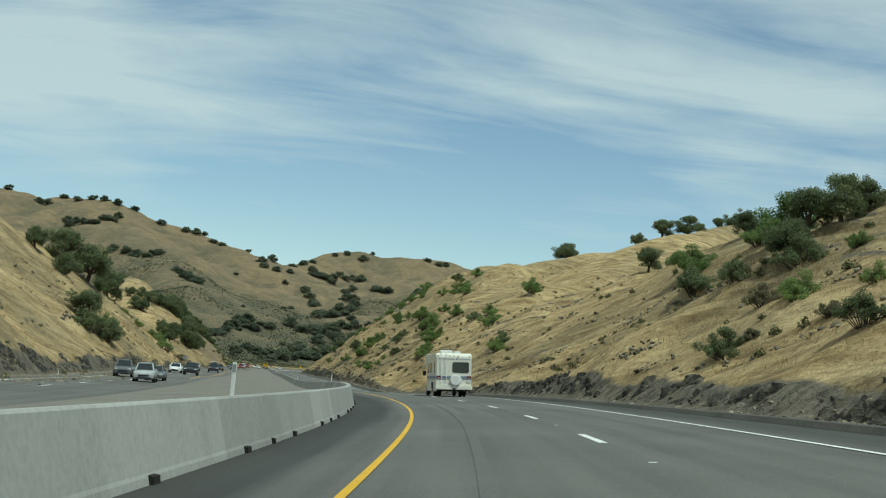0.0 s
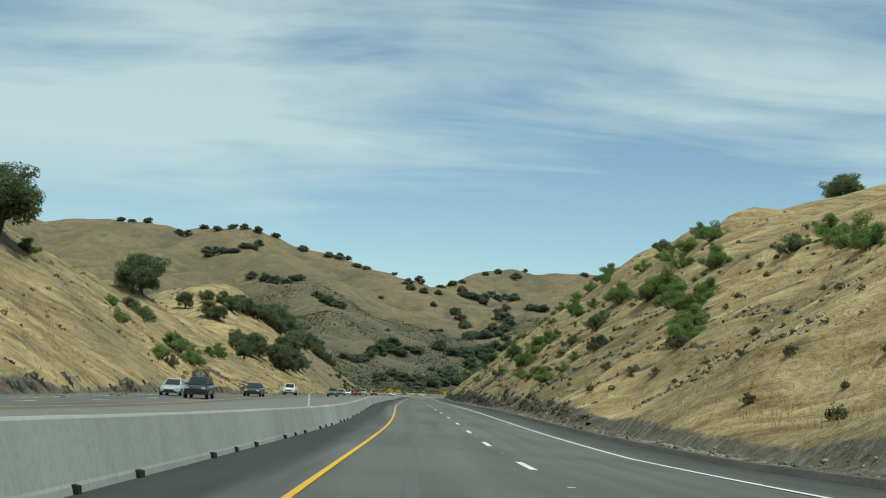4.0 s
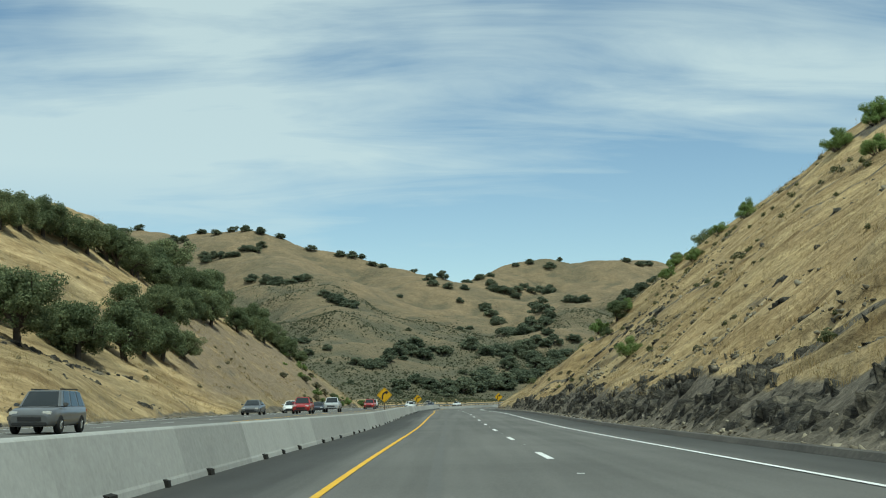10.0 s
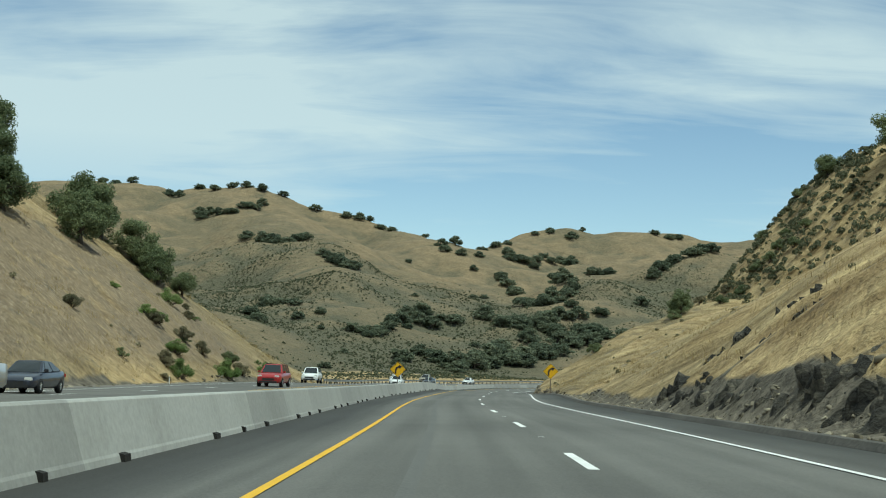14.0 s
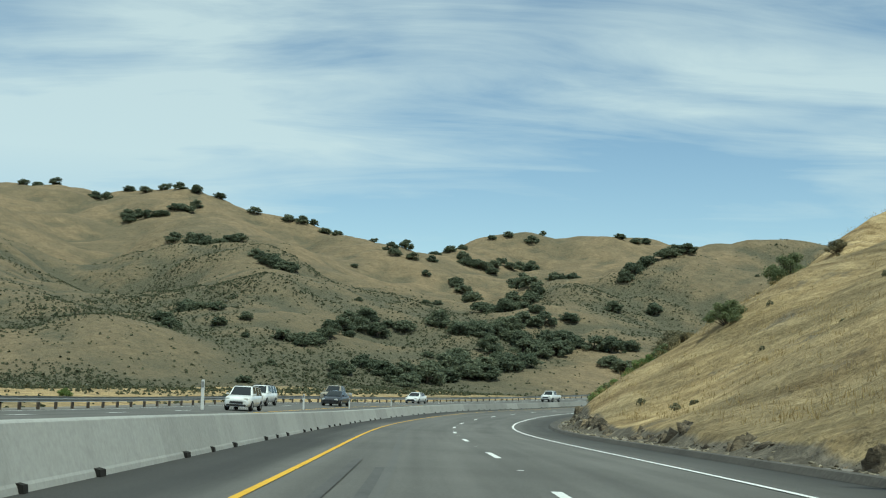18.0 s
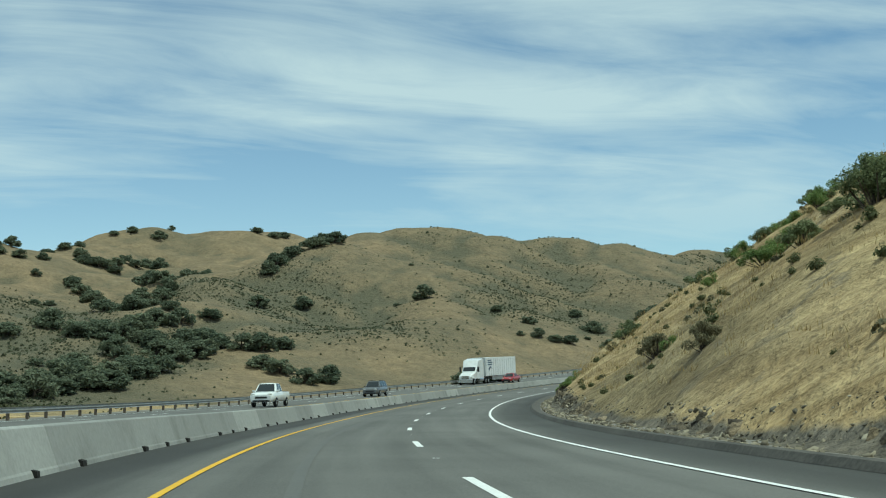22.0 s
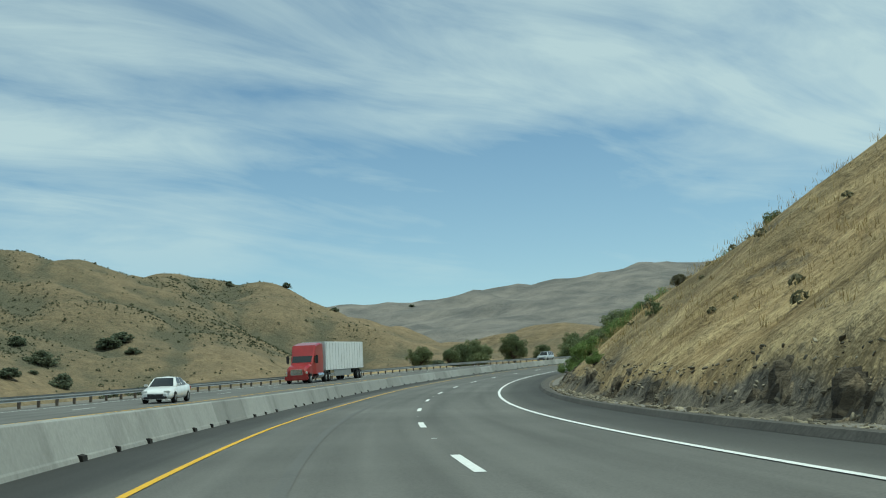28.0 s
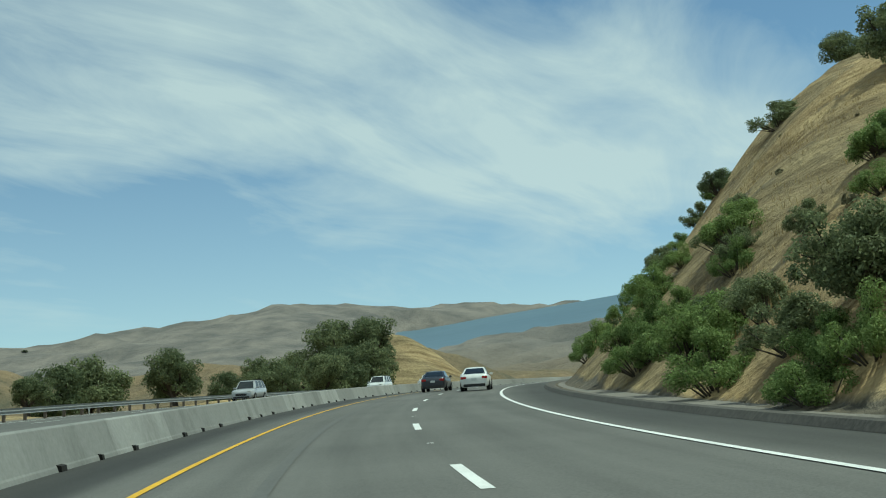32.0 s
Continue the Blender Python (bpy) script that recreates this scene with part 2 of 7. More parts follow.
def ribbon(name, s0, s1, step, profile, material, label="", parent=None, smooth=False, drift=None):
    """A strip along the road with the cross-section profile: rows of (n, height)."""
    ss = np.append(np.arange(s0, s1, step), s1)
    pr = np.array(profile, float)
    far = tab(ss, drift) if drift else 0 * ss
    v = np.concatenate([on_road(ss, n + far, dz)[:, None] for n, dz in pr], 1)
    k = len(pr)
    f = [(i * k + j, (i + 1) * k + j, (i + 1) * k + j + 1, i * k + j + 1) for i in range(len(ss) - 1) for j in range(k - 1)]
    f = [q[::-1] for q in f] if pr[-1][0] > pr[0][0] else f
    me = mesh_from(name, v.reshape(-1, 3), f, smooth)
    if parent is None:
        lane = me.attributes.new("lane", "FLOAT_VECTOR", "POINT")
        q = np.stack([np.broadcast_to(pr[None, :, 0], (len(ss), k)), np.broadcast_to(ss[:, None], (len(ss), k)), np.zeros((len(ss), k))], -1)
        lane.data.foreach_set("vector", q.ravel().astype(np.float32))
    return part_of(name, me, material, parent, label)


# ---- the hills ----
def seg_dist(x, y, a, b):
    ax, ay, az = a
    dx, dy = b[0] - ax, b[1] - ay
    u = np.clip(((x - ax) * dx + (y - ay) * dy) / (dx * dx + dy * dy), 0, 1)
    return np.hypot(x - ax - u * dx, y - ay - u * dy), az + u * (b[2] - az)


_rng = np.random.RandomState(5)
_waves = [(2 * math.pi / w, a, *_rng.uniform(0, 6.28, 2), _rng.uniform(0, 3.14)) for w, a in
          [(430, 9), (310, 7), (210, 6), (150, 4), (95, 2.6), (61, 1.6), (40, 1.0)] for _ in range(3)]


def wobble(x, y, least=0.0):
    z = 0 * x
    for k, a, p, q, th in _waves:
        if 2 * math.pi / k > least:
            z = z + a * 0.55 * np.sin(k * (x * math.cos(th) + y * math.sin(th)) + p) * np.sin(k * 0.83 * (y * math.cos(th) - x * math.sin(th)) + q)
    return z


def gullies(x, y):
    """Sharp-backed spurs and the draws between them, in three sizes."""
    z = 0 * x
    bx, by = x + 38 * np.sin(y * 0.0113 + 1) + 17 * np.sin(y * 0.031), y + 34 * np.sin(x * 0.0127 + 2) + 15 * np.sin(x * 0.029 + 1)
    for wave, high, th, ph in ((205, 9, 0.25, 0.4), (128, 6, -0.5, 1.9), (74, 2.2, 0.9, 0.8), (41, 0.8, -0.2, 2.7)):
        u = (bx * math.cos(th) + by * math.sin(th)) * 2 * math.pi / wave + ph + 0.9 * np.sin((by * math.cos(th) - bx * math.sin(th)) * 2 * math.pi / (wave * 1.9))
        z = z - high * (np.abs(np.sin(u / 2)) ** 0.8 - 0.66) * -1.0
    return z


def far_height(x, y):
    """The hills and the valley floor away from the road."""
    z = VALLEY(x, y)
    k = 7.0
    acc = np.exp(np.clip(z / k, -60, 80))
    for crest, slope in RIDGES:
        best = np.full(np.shape(x), -1e3)
        for a, b in zip(crest[:-1], crest[1:]):
            d, top = seg_dist(x, y, a, b)
            best = np.maximum(best, top - slope * (np.sqrt(d * d + 30.0**2) - 30.0))
        acc = acc + np.exp(np.clip(best / k, -60, 80))
    z = k * np.log(acc)
    high = np.clip((z + 25) / 60, 0.1, 1)
    bed = lake_level(x, y)
    wet = in_lake(x, y)
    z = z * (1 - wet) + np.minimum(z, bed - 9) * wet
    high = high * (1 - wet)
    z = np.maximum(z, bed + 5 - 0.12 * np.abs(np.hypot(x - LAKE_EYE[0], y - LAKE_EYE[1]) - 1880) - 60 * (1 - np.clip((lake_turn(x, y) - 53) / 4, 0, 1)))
    return z + 0.75 * wobble(x, y) * np.clip((z + 25) / 60, 0.15, 1) * (1 - wet) + gullies(x, y) * high * np.clip((2600 - x) / 900, 0.6, 1)


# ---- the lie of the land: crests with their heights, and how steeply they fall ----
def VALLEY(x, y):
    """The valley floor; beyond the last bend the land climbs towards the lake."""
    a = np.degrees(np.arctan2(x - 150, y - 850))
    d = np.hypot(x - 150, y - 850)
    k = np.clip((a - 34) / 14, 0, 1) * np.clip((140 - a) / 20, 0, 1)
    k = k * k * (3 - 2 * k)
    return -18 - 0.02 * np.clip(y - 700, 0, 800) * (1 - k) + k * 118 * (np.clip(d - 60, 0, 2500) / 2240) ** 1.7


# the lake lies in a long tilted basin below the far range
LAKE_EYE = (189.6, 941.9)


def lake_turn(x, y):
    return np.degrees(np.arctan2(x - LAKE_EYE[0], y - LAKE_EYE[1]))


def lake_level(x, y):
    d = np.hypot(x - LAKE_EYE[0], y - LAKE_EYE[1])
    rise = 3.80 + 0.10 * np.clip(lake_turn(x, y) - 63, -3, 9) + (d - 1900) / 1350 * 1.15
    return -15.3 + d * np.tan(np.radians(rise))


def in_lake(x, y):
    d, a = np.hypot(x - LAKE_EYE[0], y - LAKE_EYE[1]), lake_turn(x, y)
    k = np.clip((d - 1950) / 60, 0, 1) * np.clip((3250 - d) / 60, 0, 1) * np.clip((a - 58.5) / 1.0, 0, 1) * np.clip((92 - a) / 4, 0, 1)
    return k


RIDGES = [
    ([(-1500, 1900, 250), (-1425, 1928, 251), (-1350, 1955, 251), (-1275, 1982, 252), (-1200, 2010, 252), (-1125, 2038, 253), (-1050, 2065, 254), (-975, 2092, 254), (-900, 2120, 255), (-816, 2142, 249), (-732, 2164, 243), (-648, 2186, 230), (-564, 2208, 214), (-480, 2230, 220), (-379, 2212, 212), (-278, 2194, 197), (-199, 2157, 192), (-120, 2120, 155), (-47, 2040, 133), (26, 1960, 99), (97, 2029, 122), (168, 2098, 145), (210, 2115, 151), (315, 2122, 146), (420, 2130, 131), (490, 2065, 129), (560, 2000, 120)], 0.42),
    ([(-278, 2194, 184), (-145, 1860, 121), (-113, 1722, 95), (-69, 1532, 58), (-62, 1350, 18)], 0.36),
    ([(26, 1960, 121), (58, 1700, 43), (57, 1503, 34), (66, 1380, 4)], 0.34),
    ([(-480, 2230, 200), (-400, 1700, 105), (-260, 1350, 45), (-150, 1240, 10)], 0.34),
    ([(237, 1690, 72), (300, 1719, 91), (364, 1748, 109), (470, 1730, 87), (530, 1735, 95), (590, 1740, 77), (651, 1762, 83), (712, 1784, 100), (738, 1722, 79), (765, 1660, 55), (800, 1560, 15)], 0.4),
    ([(364, 1748, 102), (335, 1600, 39), (270, 1450, 5)], 0.36),
    ([(590, 1740, 63), (520, 1540, 15), (500, 1430, -8)], 0.36),
    ([(190, 1700, 58), (160, 1560, 34), (150, 1430, 2)], 0.32),
    ([(600, 1225, 10), (572, 1197, 17), (566, 1174, 21), (560, 1154, 17)], 0.72),
    ([(850, 1530, 36), (960, 1480, 34), (1080, 1400, 22)], 0.2),
    ([(1900, 3700, 247), (2420, 3520, 260), (2698, 3216, 296), (2975, 2912, 349), (3400, 2500, 330), (3650, 2200, 328), (3900, 1900, 335), (4200, 1550, 342), (4500, 1200, 350)], 0.22),
]
ROCK_H = [(-150, 1.2), (60, 1.4), (150, 1.0), (210, 1.0), (240, 1.3), (330, 1.7), (380, 2.1), (420, 2.6), (465, 2.6), (490, 1.5), (530, 0.7), (600, 0.6), (630, 0.9), (700, 0.95), (730, 0.7), (760, 0.9), (830, 1.1), (870, 1.45), (920, 1.4), (960, 0.6), (1200, 0.4)]
ROCK_SLOPE = [(-150, 1.1), (840, 1.1), (880, 1.9), (930, 1.9), (970, 1.2), (1300, 1.2)]
CUT_SLOPE = [(-150, 0.55), (80, 0.64), (180, 0.70), (330, 0.74), (400, 0.80), (450, 0.86), (505, 0.83), (560, 0.55), (620, 0.50), (660, 0.56), (690, 0.72), (720, 0.85), (760, 0.82), (800, 0.64), (850, 0.74), (900, 0.86), (1000, 0.88), (1050, 0.99), (1120, 1.12), (1200, 1.25)]
CUT_TOP = [(-150, 14), (60, 17), (110, 17), (140, 14), (200, 14), (260, 18), (300, 23), (345, 34), (400, 39), (480, 42), (530, 22), (560, 12), (690, 11), (720, 13), (740, 20), (770, 30), (820, 27), (860, 22), (900, 15.5), (950, 9), (975, 6), (1000, 5), (1028, 9), (1050, 10), (1078, 18), (1112, 22), (1160, 33), (1300, 45)]
# a scrub-grown hill behind the grassed bench
BACK_HILL = [(91, 686, 23), (99, 620, 27), (116, 560, 30)]
# a golden shoulder of the hill, set back from the first cut
PLATEAU = [(88, 352, 28.5), (101, 338, 32), (113, 310, 36), (143, 341, 44), (190, 380, 56)]
LROCK_H = [(-150, 2.2), (100, 2.4), (200, 1.4), (330, 0.8), (420, 0.5), (560, 0.7), (630, 0.3), (700, 0)]
LCUT_SLOPE = [(-150, 0.65), (60, 0.72), (150, 0.76), (210, 0.74), (287, 0.73), (330, 0.62), (400, 0.52), (500, 0.84), (560, 0.9), (640, 0.7)]
LCUT_TOP = [(-150, 26), (60, 30), (150, 30), (220, 25), (287, 22), (330, 19.5), (380, 17.5), (440, 14), (500, 27), (545, 32), (590, 24), (630, 10), (655, 0), (1300, 0)]
LFALL = [(600, -6), (760, -10), (960, -10), (1040, -1.0), (1200, -0.6), (1300, -2)]
LBLEND = [(-150, 90), (500, 70), (640, 40), (1300, 25)]
# lane dashes, by count and distance
DASH_AT = [(-24, -139.7), (0, 213.1), (20, 507.1), (39, 787.1), (54, 1012.1), (80, 1402)]
DELINEATORS = [(20, -2.38, 0.82), (98, -2.38, 0.82), (177, -2.38, 0.82), (585, -2.38, 0.82), (609, -2.38, 0.82), (633, -2.38, 0.82), (657, -2.38, 0.82), (681, -2.38, 0.82),
               (69, -19.4, 0.1), (116, -19.4, 0.1), (345, -19.4, 0.1), (556, -19.4, 0.1), (1080, -19.4, 0.1), (1150, -19.4, 0.1)]
CURVE_SIGNS = [(456, -4.35, 0.0, 1.20, 1.02, "yellow diamond curve sign with black arrow behind the barrier"),
               (604, -6.6, 0.0, 1.22, 1.24, "yellow diamond curve sign on the median strip"),
               (603, 10.6, 0.0, 1.77, 1.2, "yellow diamond curve sign on a post in dry grass")]
BACK_SIGNS = [(279, -19.6, 0.0)]
RAIL_FROM = 640
BARRIER_H = [(-150, 0.92), (30, 0.90), (150, 0.82), (500, 0.77), (700, 0.70), (1300, 0.70)]
# the opposite carriageway swings away from the barrier where the median widens
OPPOSITE_DRIFT = [(-150, -7.0), (100, -6.5), (230, -3.8), (370, -2.8), (500, -1.2), (640, 0), (1300, 0)]
SCRUB_ZONES = [(-170, 150, 1080, 1640, 1.0), (-340, -60, 1150, 1780, 0.8), (90, 330, 1380, 1700, 0.9), (300, 640, 1440, 1700, 0.62), (-170, 80, 740, 1200, 0.9), (330, 780, 1500, 1800, 0.62), (540, 720, 1060, 1220, 0.6)]


def smin(a, b, k):
    h = np.clip(0.5 + 0.5 * (b - a) / k, 0, 1)
    return b * (1 - h) + a * h - k * h * (1 - h)


RIGHT_TOE, LEFT_TOE = 11.6, -20.6
LEDGES = [(-150, 0.8), (60, 1.0), (420, 1.1), (500, 0.7), (540, 0.2), (690, 0.25), (740, 0.6), (800, 0.55), (1000, 0.45), (1300, 0.4)]
LEFT_LEDGES = [(-150, 0.8), (300, 0.8), (420, 0.45), (640, 0.5), (700, 0)]


def ledges(s, m):
    """Tilted beds that step through the slope, broken along their length; how far each place stands out."""
    q = m + 0.42 * s + 1.6 * np.sin(s * 0.047) + 0.9 * np.sin(s * 0.13 + m * 0.2) + 0.5 * np.sin(m * 0.31 + 1)
    out = 0 * q
    for wave, high, ph in ((4.6, 0.62, 0.3), (2.3, 0.34, 1.7), (1.15, 0.16, 0.9)):
        u = q / wave + ph + 0.35 * np.sin(s * 0.9 / wave + m * 0.35)
        f = u - np.floor(u)
        saw = np.where(f < 0.72, f / 0.72, (1 - f) / 0.28) - 0.5
        gate = np.clip(0.55 + 0.6 * np.sin(s * 0.21 / wave + np.floor(u) * 2.4) + 0.5 * np.sin(m * 0.5 / wave + s * 0.05 + 1.3), 0, 1)
        out = out + high * saw * gate
    return out


def bedding(s, m):
    """A coordinate across the tilted beds, for their stripes of straw and stone."""
    return m + 0.42 * s + 1.6 * np.sin(s * 0.047) + 0.9 * np.sin(s * 0.13 + m * 0.2) + 0.5 * np.sin(m * 0.31 + 1)


def bare_edge(s, m):
    """Where the broken edge of a bed shows as naked rock."""
    out = 0 * m
    for wave, ph in ((4.6, 0.3), (2.3, 1.7)):
        u = bedding(s, m) / wave + ph + 0.35 * np.sin(s * 0.9 / wave + m * 0.35)
        f = u - np.floor(u)
        gate = np.clip(-0.25 + 0.7 * np.sin(s * 0.21 / wave + np.floor(u) * 2.4) + 0.6 * np.sin(m * 0.5 / wave + s * 0.05 + 1.3), 0, 1)
        out = np.maximum(out, np.where(f > 0.66, gate, 0))
    return out


def right_rise(s, n):
    """Height of the ground over the road on the side of the cut: a broken rock foot, then a grassed slope up to the crest."""
    p = on_road(s, n)
    x, y = p[..., 0], p[..., 1]
    w = 0.5 * np.sin(s * 0.11) + 0.8 * np.sin(s * 0.043 + 1) + 0.35 * np.sin(s * 0.37 + 2)
    m = np.maximum(n - RIGHT_TOE - 0.35 * w, 0)
    rock = tab(s, ROCK_H) * (1 + 0.25 * np.sin(s * 0.21) + 0.2 * np.sin(s * 0.083 + 2))
    steep = tab(s, ROCK_SLOPE)
    wd = rock / steep
    g = tab(s, CUT_SLOPE)
    rise = np.where(m < wd, m * steep, rock + (m - wd) * g)
    cap = tab(s, CUT_TOP) + 0.10 * np.minimum(m, 42) - 0.28 * np.maximum(m - 42, 0) * np.clip((560 - s) / 40, 0, 1)
    z = smin(rise, cap, 5.0)
    hill = np.full(np.shape(x), -99.0)
    for q0, q1 in zip(BACK_HILL[:-1], BACK_HILL[1:]):
        d, top = seg_dist(x, y, q0, q1)
        hill = np.maximum(hill, top - 1.3 * (np.sqrt(d * d + 36.0) - 6.0))
    z = np.maximum(z, hill - p[..., 2])
    back = np.full(np.shape(x), -99.0)
    for q0, q1 in zip(PLATEAU[:-1], PLATEAU[1:]):
        d, top = seg_dist(x, y, q0, q1)
        back = np.maximum(back, top - 0.55 * (np.sqrt(d * d + 144.0) - 12.0))
    z = np.where(s < 470, np.maximum(z, back - p[..., 2] - 0.9 * np.maximum(66 - n, 0)), z)
    rough = np.clip(m / 4, 0, 1)
    z = z + rough * (wobble(x * 6.1, y * 6.1) * 0.075 + wobble(x * 1.7 + 40, y * 1.7) * 0.10 * np.clip(m / 20, 0, 1))
    z = z + ledges(s, m) * np.clip(m / 3, 0, 1) * tab(s, LEDGES) * np.clip((75 - m) / 30, 0.15, 1)
    return np.where(n < RIGHT_TOE - 0.4, 0.02 + 0 * n, np.maximum(z, 0.02))


def left_rise(s, n):
    p = on_road(s, n)
    x, y = p[..., 0], p[..., 1]
    w = 0.8 * np.sin(s * 0.06) + 0.5 * np.sin(s * 0.19 + 1)
    m = np.maximum(LEFT_TOE + tab(s, OPPOSITE_DRIFT) - n - 0.5 * w, 0)
    rock = tab(s, LROCK_H)
    wd = rock / 1.3
    g = tab(s, LCUT_SLOPE)
    rise = np.where(m < wd, m * 1.3, rock + (m - wd) * g)
    top = tab(s, LCUT_TOP)
    up = smin(rise, top + 0.12 * np.minimum(m, 24) - 0.05 * np.clip(m - 24, 0, 60), 4.0)
    down = -0.45 * m
    down = np.maximum(down, -40) + 8.5 * np.exp(-((s - 838) / 20) ** 2 - ((n + 42) / 10) ** 2)
    k = np.clip((top - 1.0) / 3.0, 0, 1)
    rough = np.clip(m / 4, 0, 1)
    knoll = 13.0 * np.exp(-((s - 1212) / 22) ** 2 - ((n + 40) / 14) ** 2)
    up = up + ledges(s + 40, m) * np.clip(m / 3, 0, 1) * tab(s, LEFT_LEDGES) * np.clip((60 - m) / 30, 0.1, 1)
    return knoll + k * up + (1 - k) * np.maximum(down, tab(s, LFALL)) + rough * (wobble(x * 6.1, y * 6.1) * 0.07 + wobble(x * 1.7, y * 1.7 + 30) * 0.10 * np.clip(m / 20, 0, 1))


def near_surface(s, n):
    """World places of the ground beside the road."""
    p = on_road(s, n)
    h = np.where(n > 0, right_rise(s, n), left_rise(s, n))
    z = p[..., 2] + h
    f = far_height(p[..., 0], p[..., 1])
    k = np.where(n > 0, np.clip((n - 120) / 80, 0, 1), np.clip((-n - tab(s, LBLEND)) / 70, 0, 1))
    k = k * k * (3 - 2 * k)
    out = p.copy()
    out[..., 2] = z * (1 - k) + f * k
    return out


def ground_strip(name, s0, s1, ds, ns, material, label):
    ss = np.append(np.arange(s0, s1, ds), s1)
    sg, ng = np.meshgrid(ss, ns, indexing="ij")
    v = near_surface(sg, ng)
    a, k = v.shape[:2]
    f = grid_faces(a, k, ns[-1] > ns[0])
    me = mesh_from(name, v.reshape(-1, 3), f, True)
    rock = me.attributes.new("rock", "FLOAT", "POINT")
    m = np.where(ng > 0, ng - RIGHT_TOE, LEFT_TOE + tab(sg, OPPOSITE_DRIFT) - ng)
    rh = np.where(ng > 0, tab(sg, ROCK_H) / tab(sg, ROCK_SLOPE), tab(sg, LROCK_H) / 1.3)
    val = np.clip(1.3 - m / np.maximum(rh * 1.15, 0.4), 0, 1) * np.clip(rh, 0, 1)
    val = np.where(m < 0.6, np.maximum(val, 0.6), val)
    up = np.maximum(m, 0)
    val = np.maximum(val, 0.85 * bare_edge(sg + np.where(ng > 0, 0, 40), up) * np.clip(tab(sg, LEDGES) * np.where(ng > 0, 1, 0.6), 0, 1) * np.clip((52 - up) / 25, 0, 1) * (m > 0.8))
    rock.data.foreach_set("value", val.ravel().astype(np.float32))
    bed = me.attributes.new("bed", "FLOAT_VECTOR", "POINT")
    bed.data.foreach_set("vector", np.stack([bedding(sg, up), 0.16 * sg, 0.08 * up], -1).ravel().astype(np.float32))
    soil = me.attributes.new("soil", "FLOAT", "POINT")
    lost = np.clip((sg - 468 - up * 0.7) / 14, 0, 1) * np.clip((612 - sg) / 12, 0, 1) * np.clip((up - 1) / 2, 0, 1) * np.clip((19 - up) / 4, 0, 1) * (ng < 0)
    soil.data.foreach_set("value", lost.ravel().astype(np.float32))
    ob = part_of(name, me, material)
    return tagged(ob, label, "slope", kind="structure")


def scrub_cover(x, y, even=0.62, uneven=0.55):
    """How thickly grey-green scrub covers the hills: the lower north slopes and the gullies."""
    c = 0 * x
    for x0, x1, y0, y1, k in SCRUB_ZONES:
        c = np.maximum(c, k * np.clip((x - x0) / 60, 0, 1) * np.clip((x1 - x) / 60, 0, 1) * np.clip((y - y0) / 70, 0, 1) * np.clip((y1 - y) / 70, 0, 1))
    patch = np.sin(x * 0.031 + 1.7 * np.sin(y * 0.017)) + np.sin(y * 0.037 + 1.3 * np.sin(x * 0.023))
    return np.clip(c * (even + uneven * patch), 0, 1)


# the broad ground: hills, valley and lake shore
def broad_ground():
    xs = np.concatenate([np.arange(-2600, -900, 60), np.arange(-900, -440, 14), np.arange(-440, 900, 7.5), np.arange(900, 1500, 16), np.arange(1500, 4800, 45)])
    ys = np.concatenate([np.arange(-1200, -100, 60), np.arange(-100, 1040, 18), np.arange(1040, 2260, 7.5), np.arange(2260, 2500, 20), np.arange(2500, 4600, 50)])
    xg, yg = np.meshgrid(xs, ys, indexing="ij")
    z = far_height(xg, yg)
    # sink the broad sheet under the road and its slopes
    near = np.full(xg.shape, 1e9)
    base = np.zeros(xg.shape)
    for i in range(0, len(LINE), 12):
        d = np.hypot(xg - LINE[i, 0], yg - LINE[i, 1])
        m = d < near
        near[m], base[m] = d[m], LINE[i, 2]
    sel = near < 260
    k = np.clip((260 - near) / 60, 0, 1)
    z = np.where(sel, np.minimum(z, z * (1 - k) + np.minimum(z - 12 * k, base - 9) * k), z)
    a, b = xg.shape
    v = np.stack([xg, yg, z], -1).reshape(-1, 3)
    f = grid_faces(a, b)
    me = mesh_from("ground", v, f, True)
    sc = me.attributes.new("scrub", "FLOAT", "POINT")
    h = 14.0
    draw = far_height(xg + h, yg) + far_height(xg - h, yg) + far_height(xg, yg + h) + far_height(xg, yg - h) - 4 * far_height(xg, yg)
    cover = np.clip(scrub_cover(xg, yg, 0.92, 0.2) * np.clip(1.0 + 0.16 * draw, 0.62, 1.5) + 0.13 * np.clip(draw - 0.6, 0, 6), 0, 1)
    sc.data.foreach_set("value", cover.ravel().astype(np.float32))
    # how much distance haze is tinted into the hill colour, eastwards to the far range
    far = me.attributes.new("far_haze", "FLOAT", "POINT")
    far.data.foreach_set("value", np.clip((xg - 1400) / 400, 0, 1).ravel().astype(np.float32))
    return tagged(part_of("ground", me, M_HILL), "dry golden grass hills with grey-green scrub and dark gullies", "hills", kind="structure")


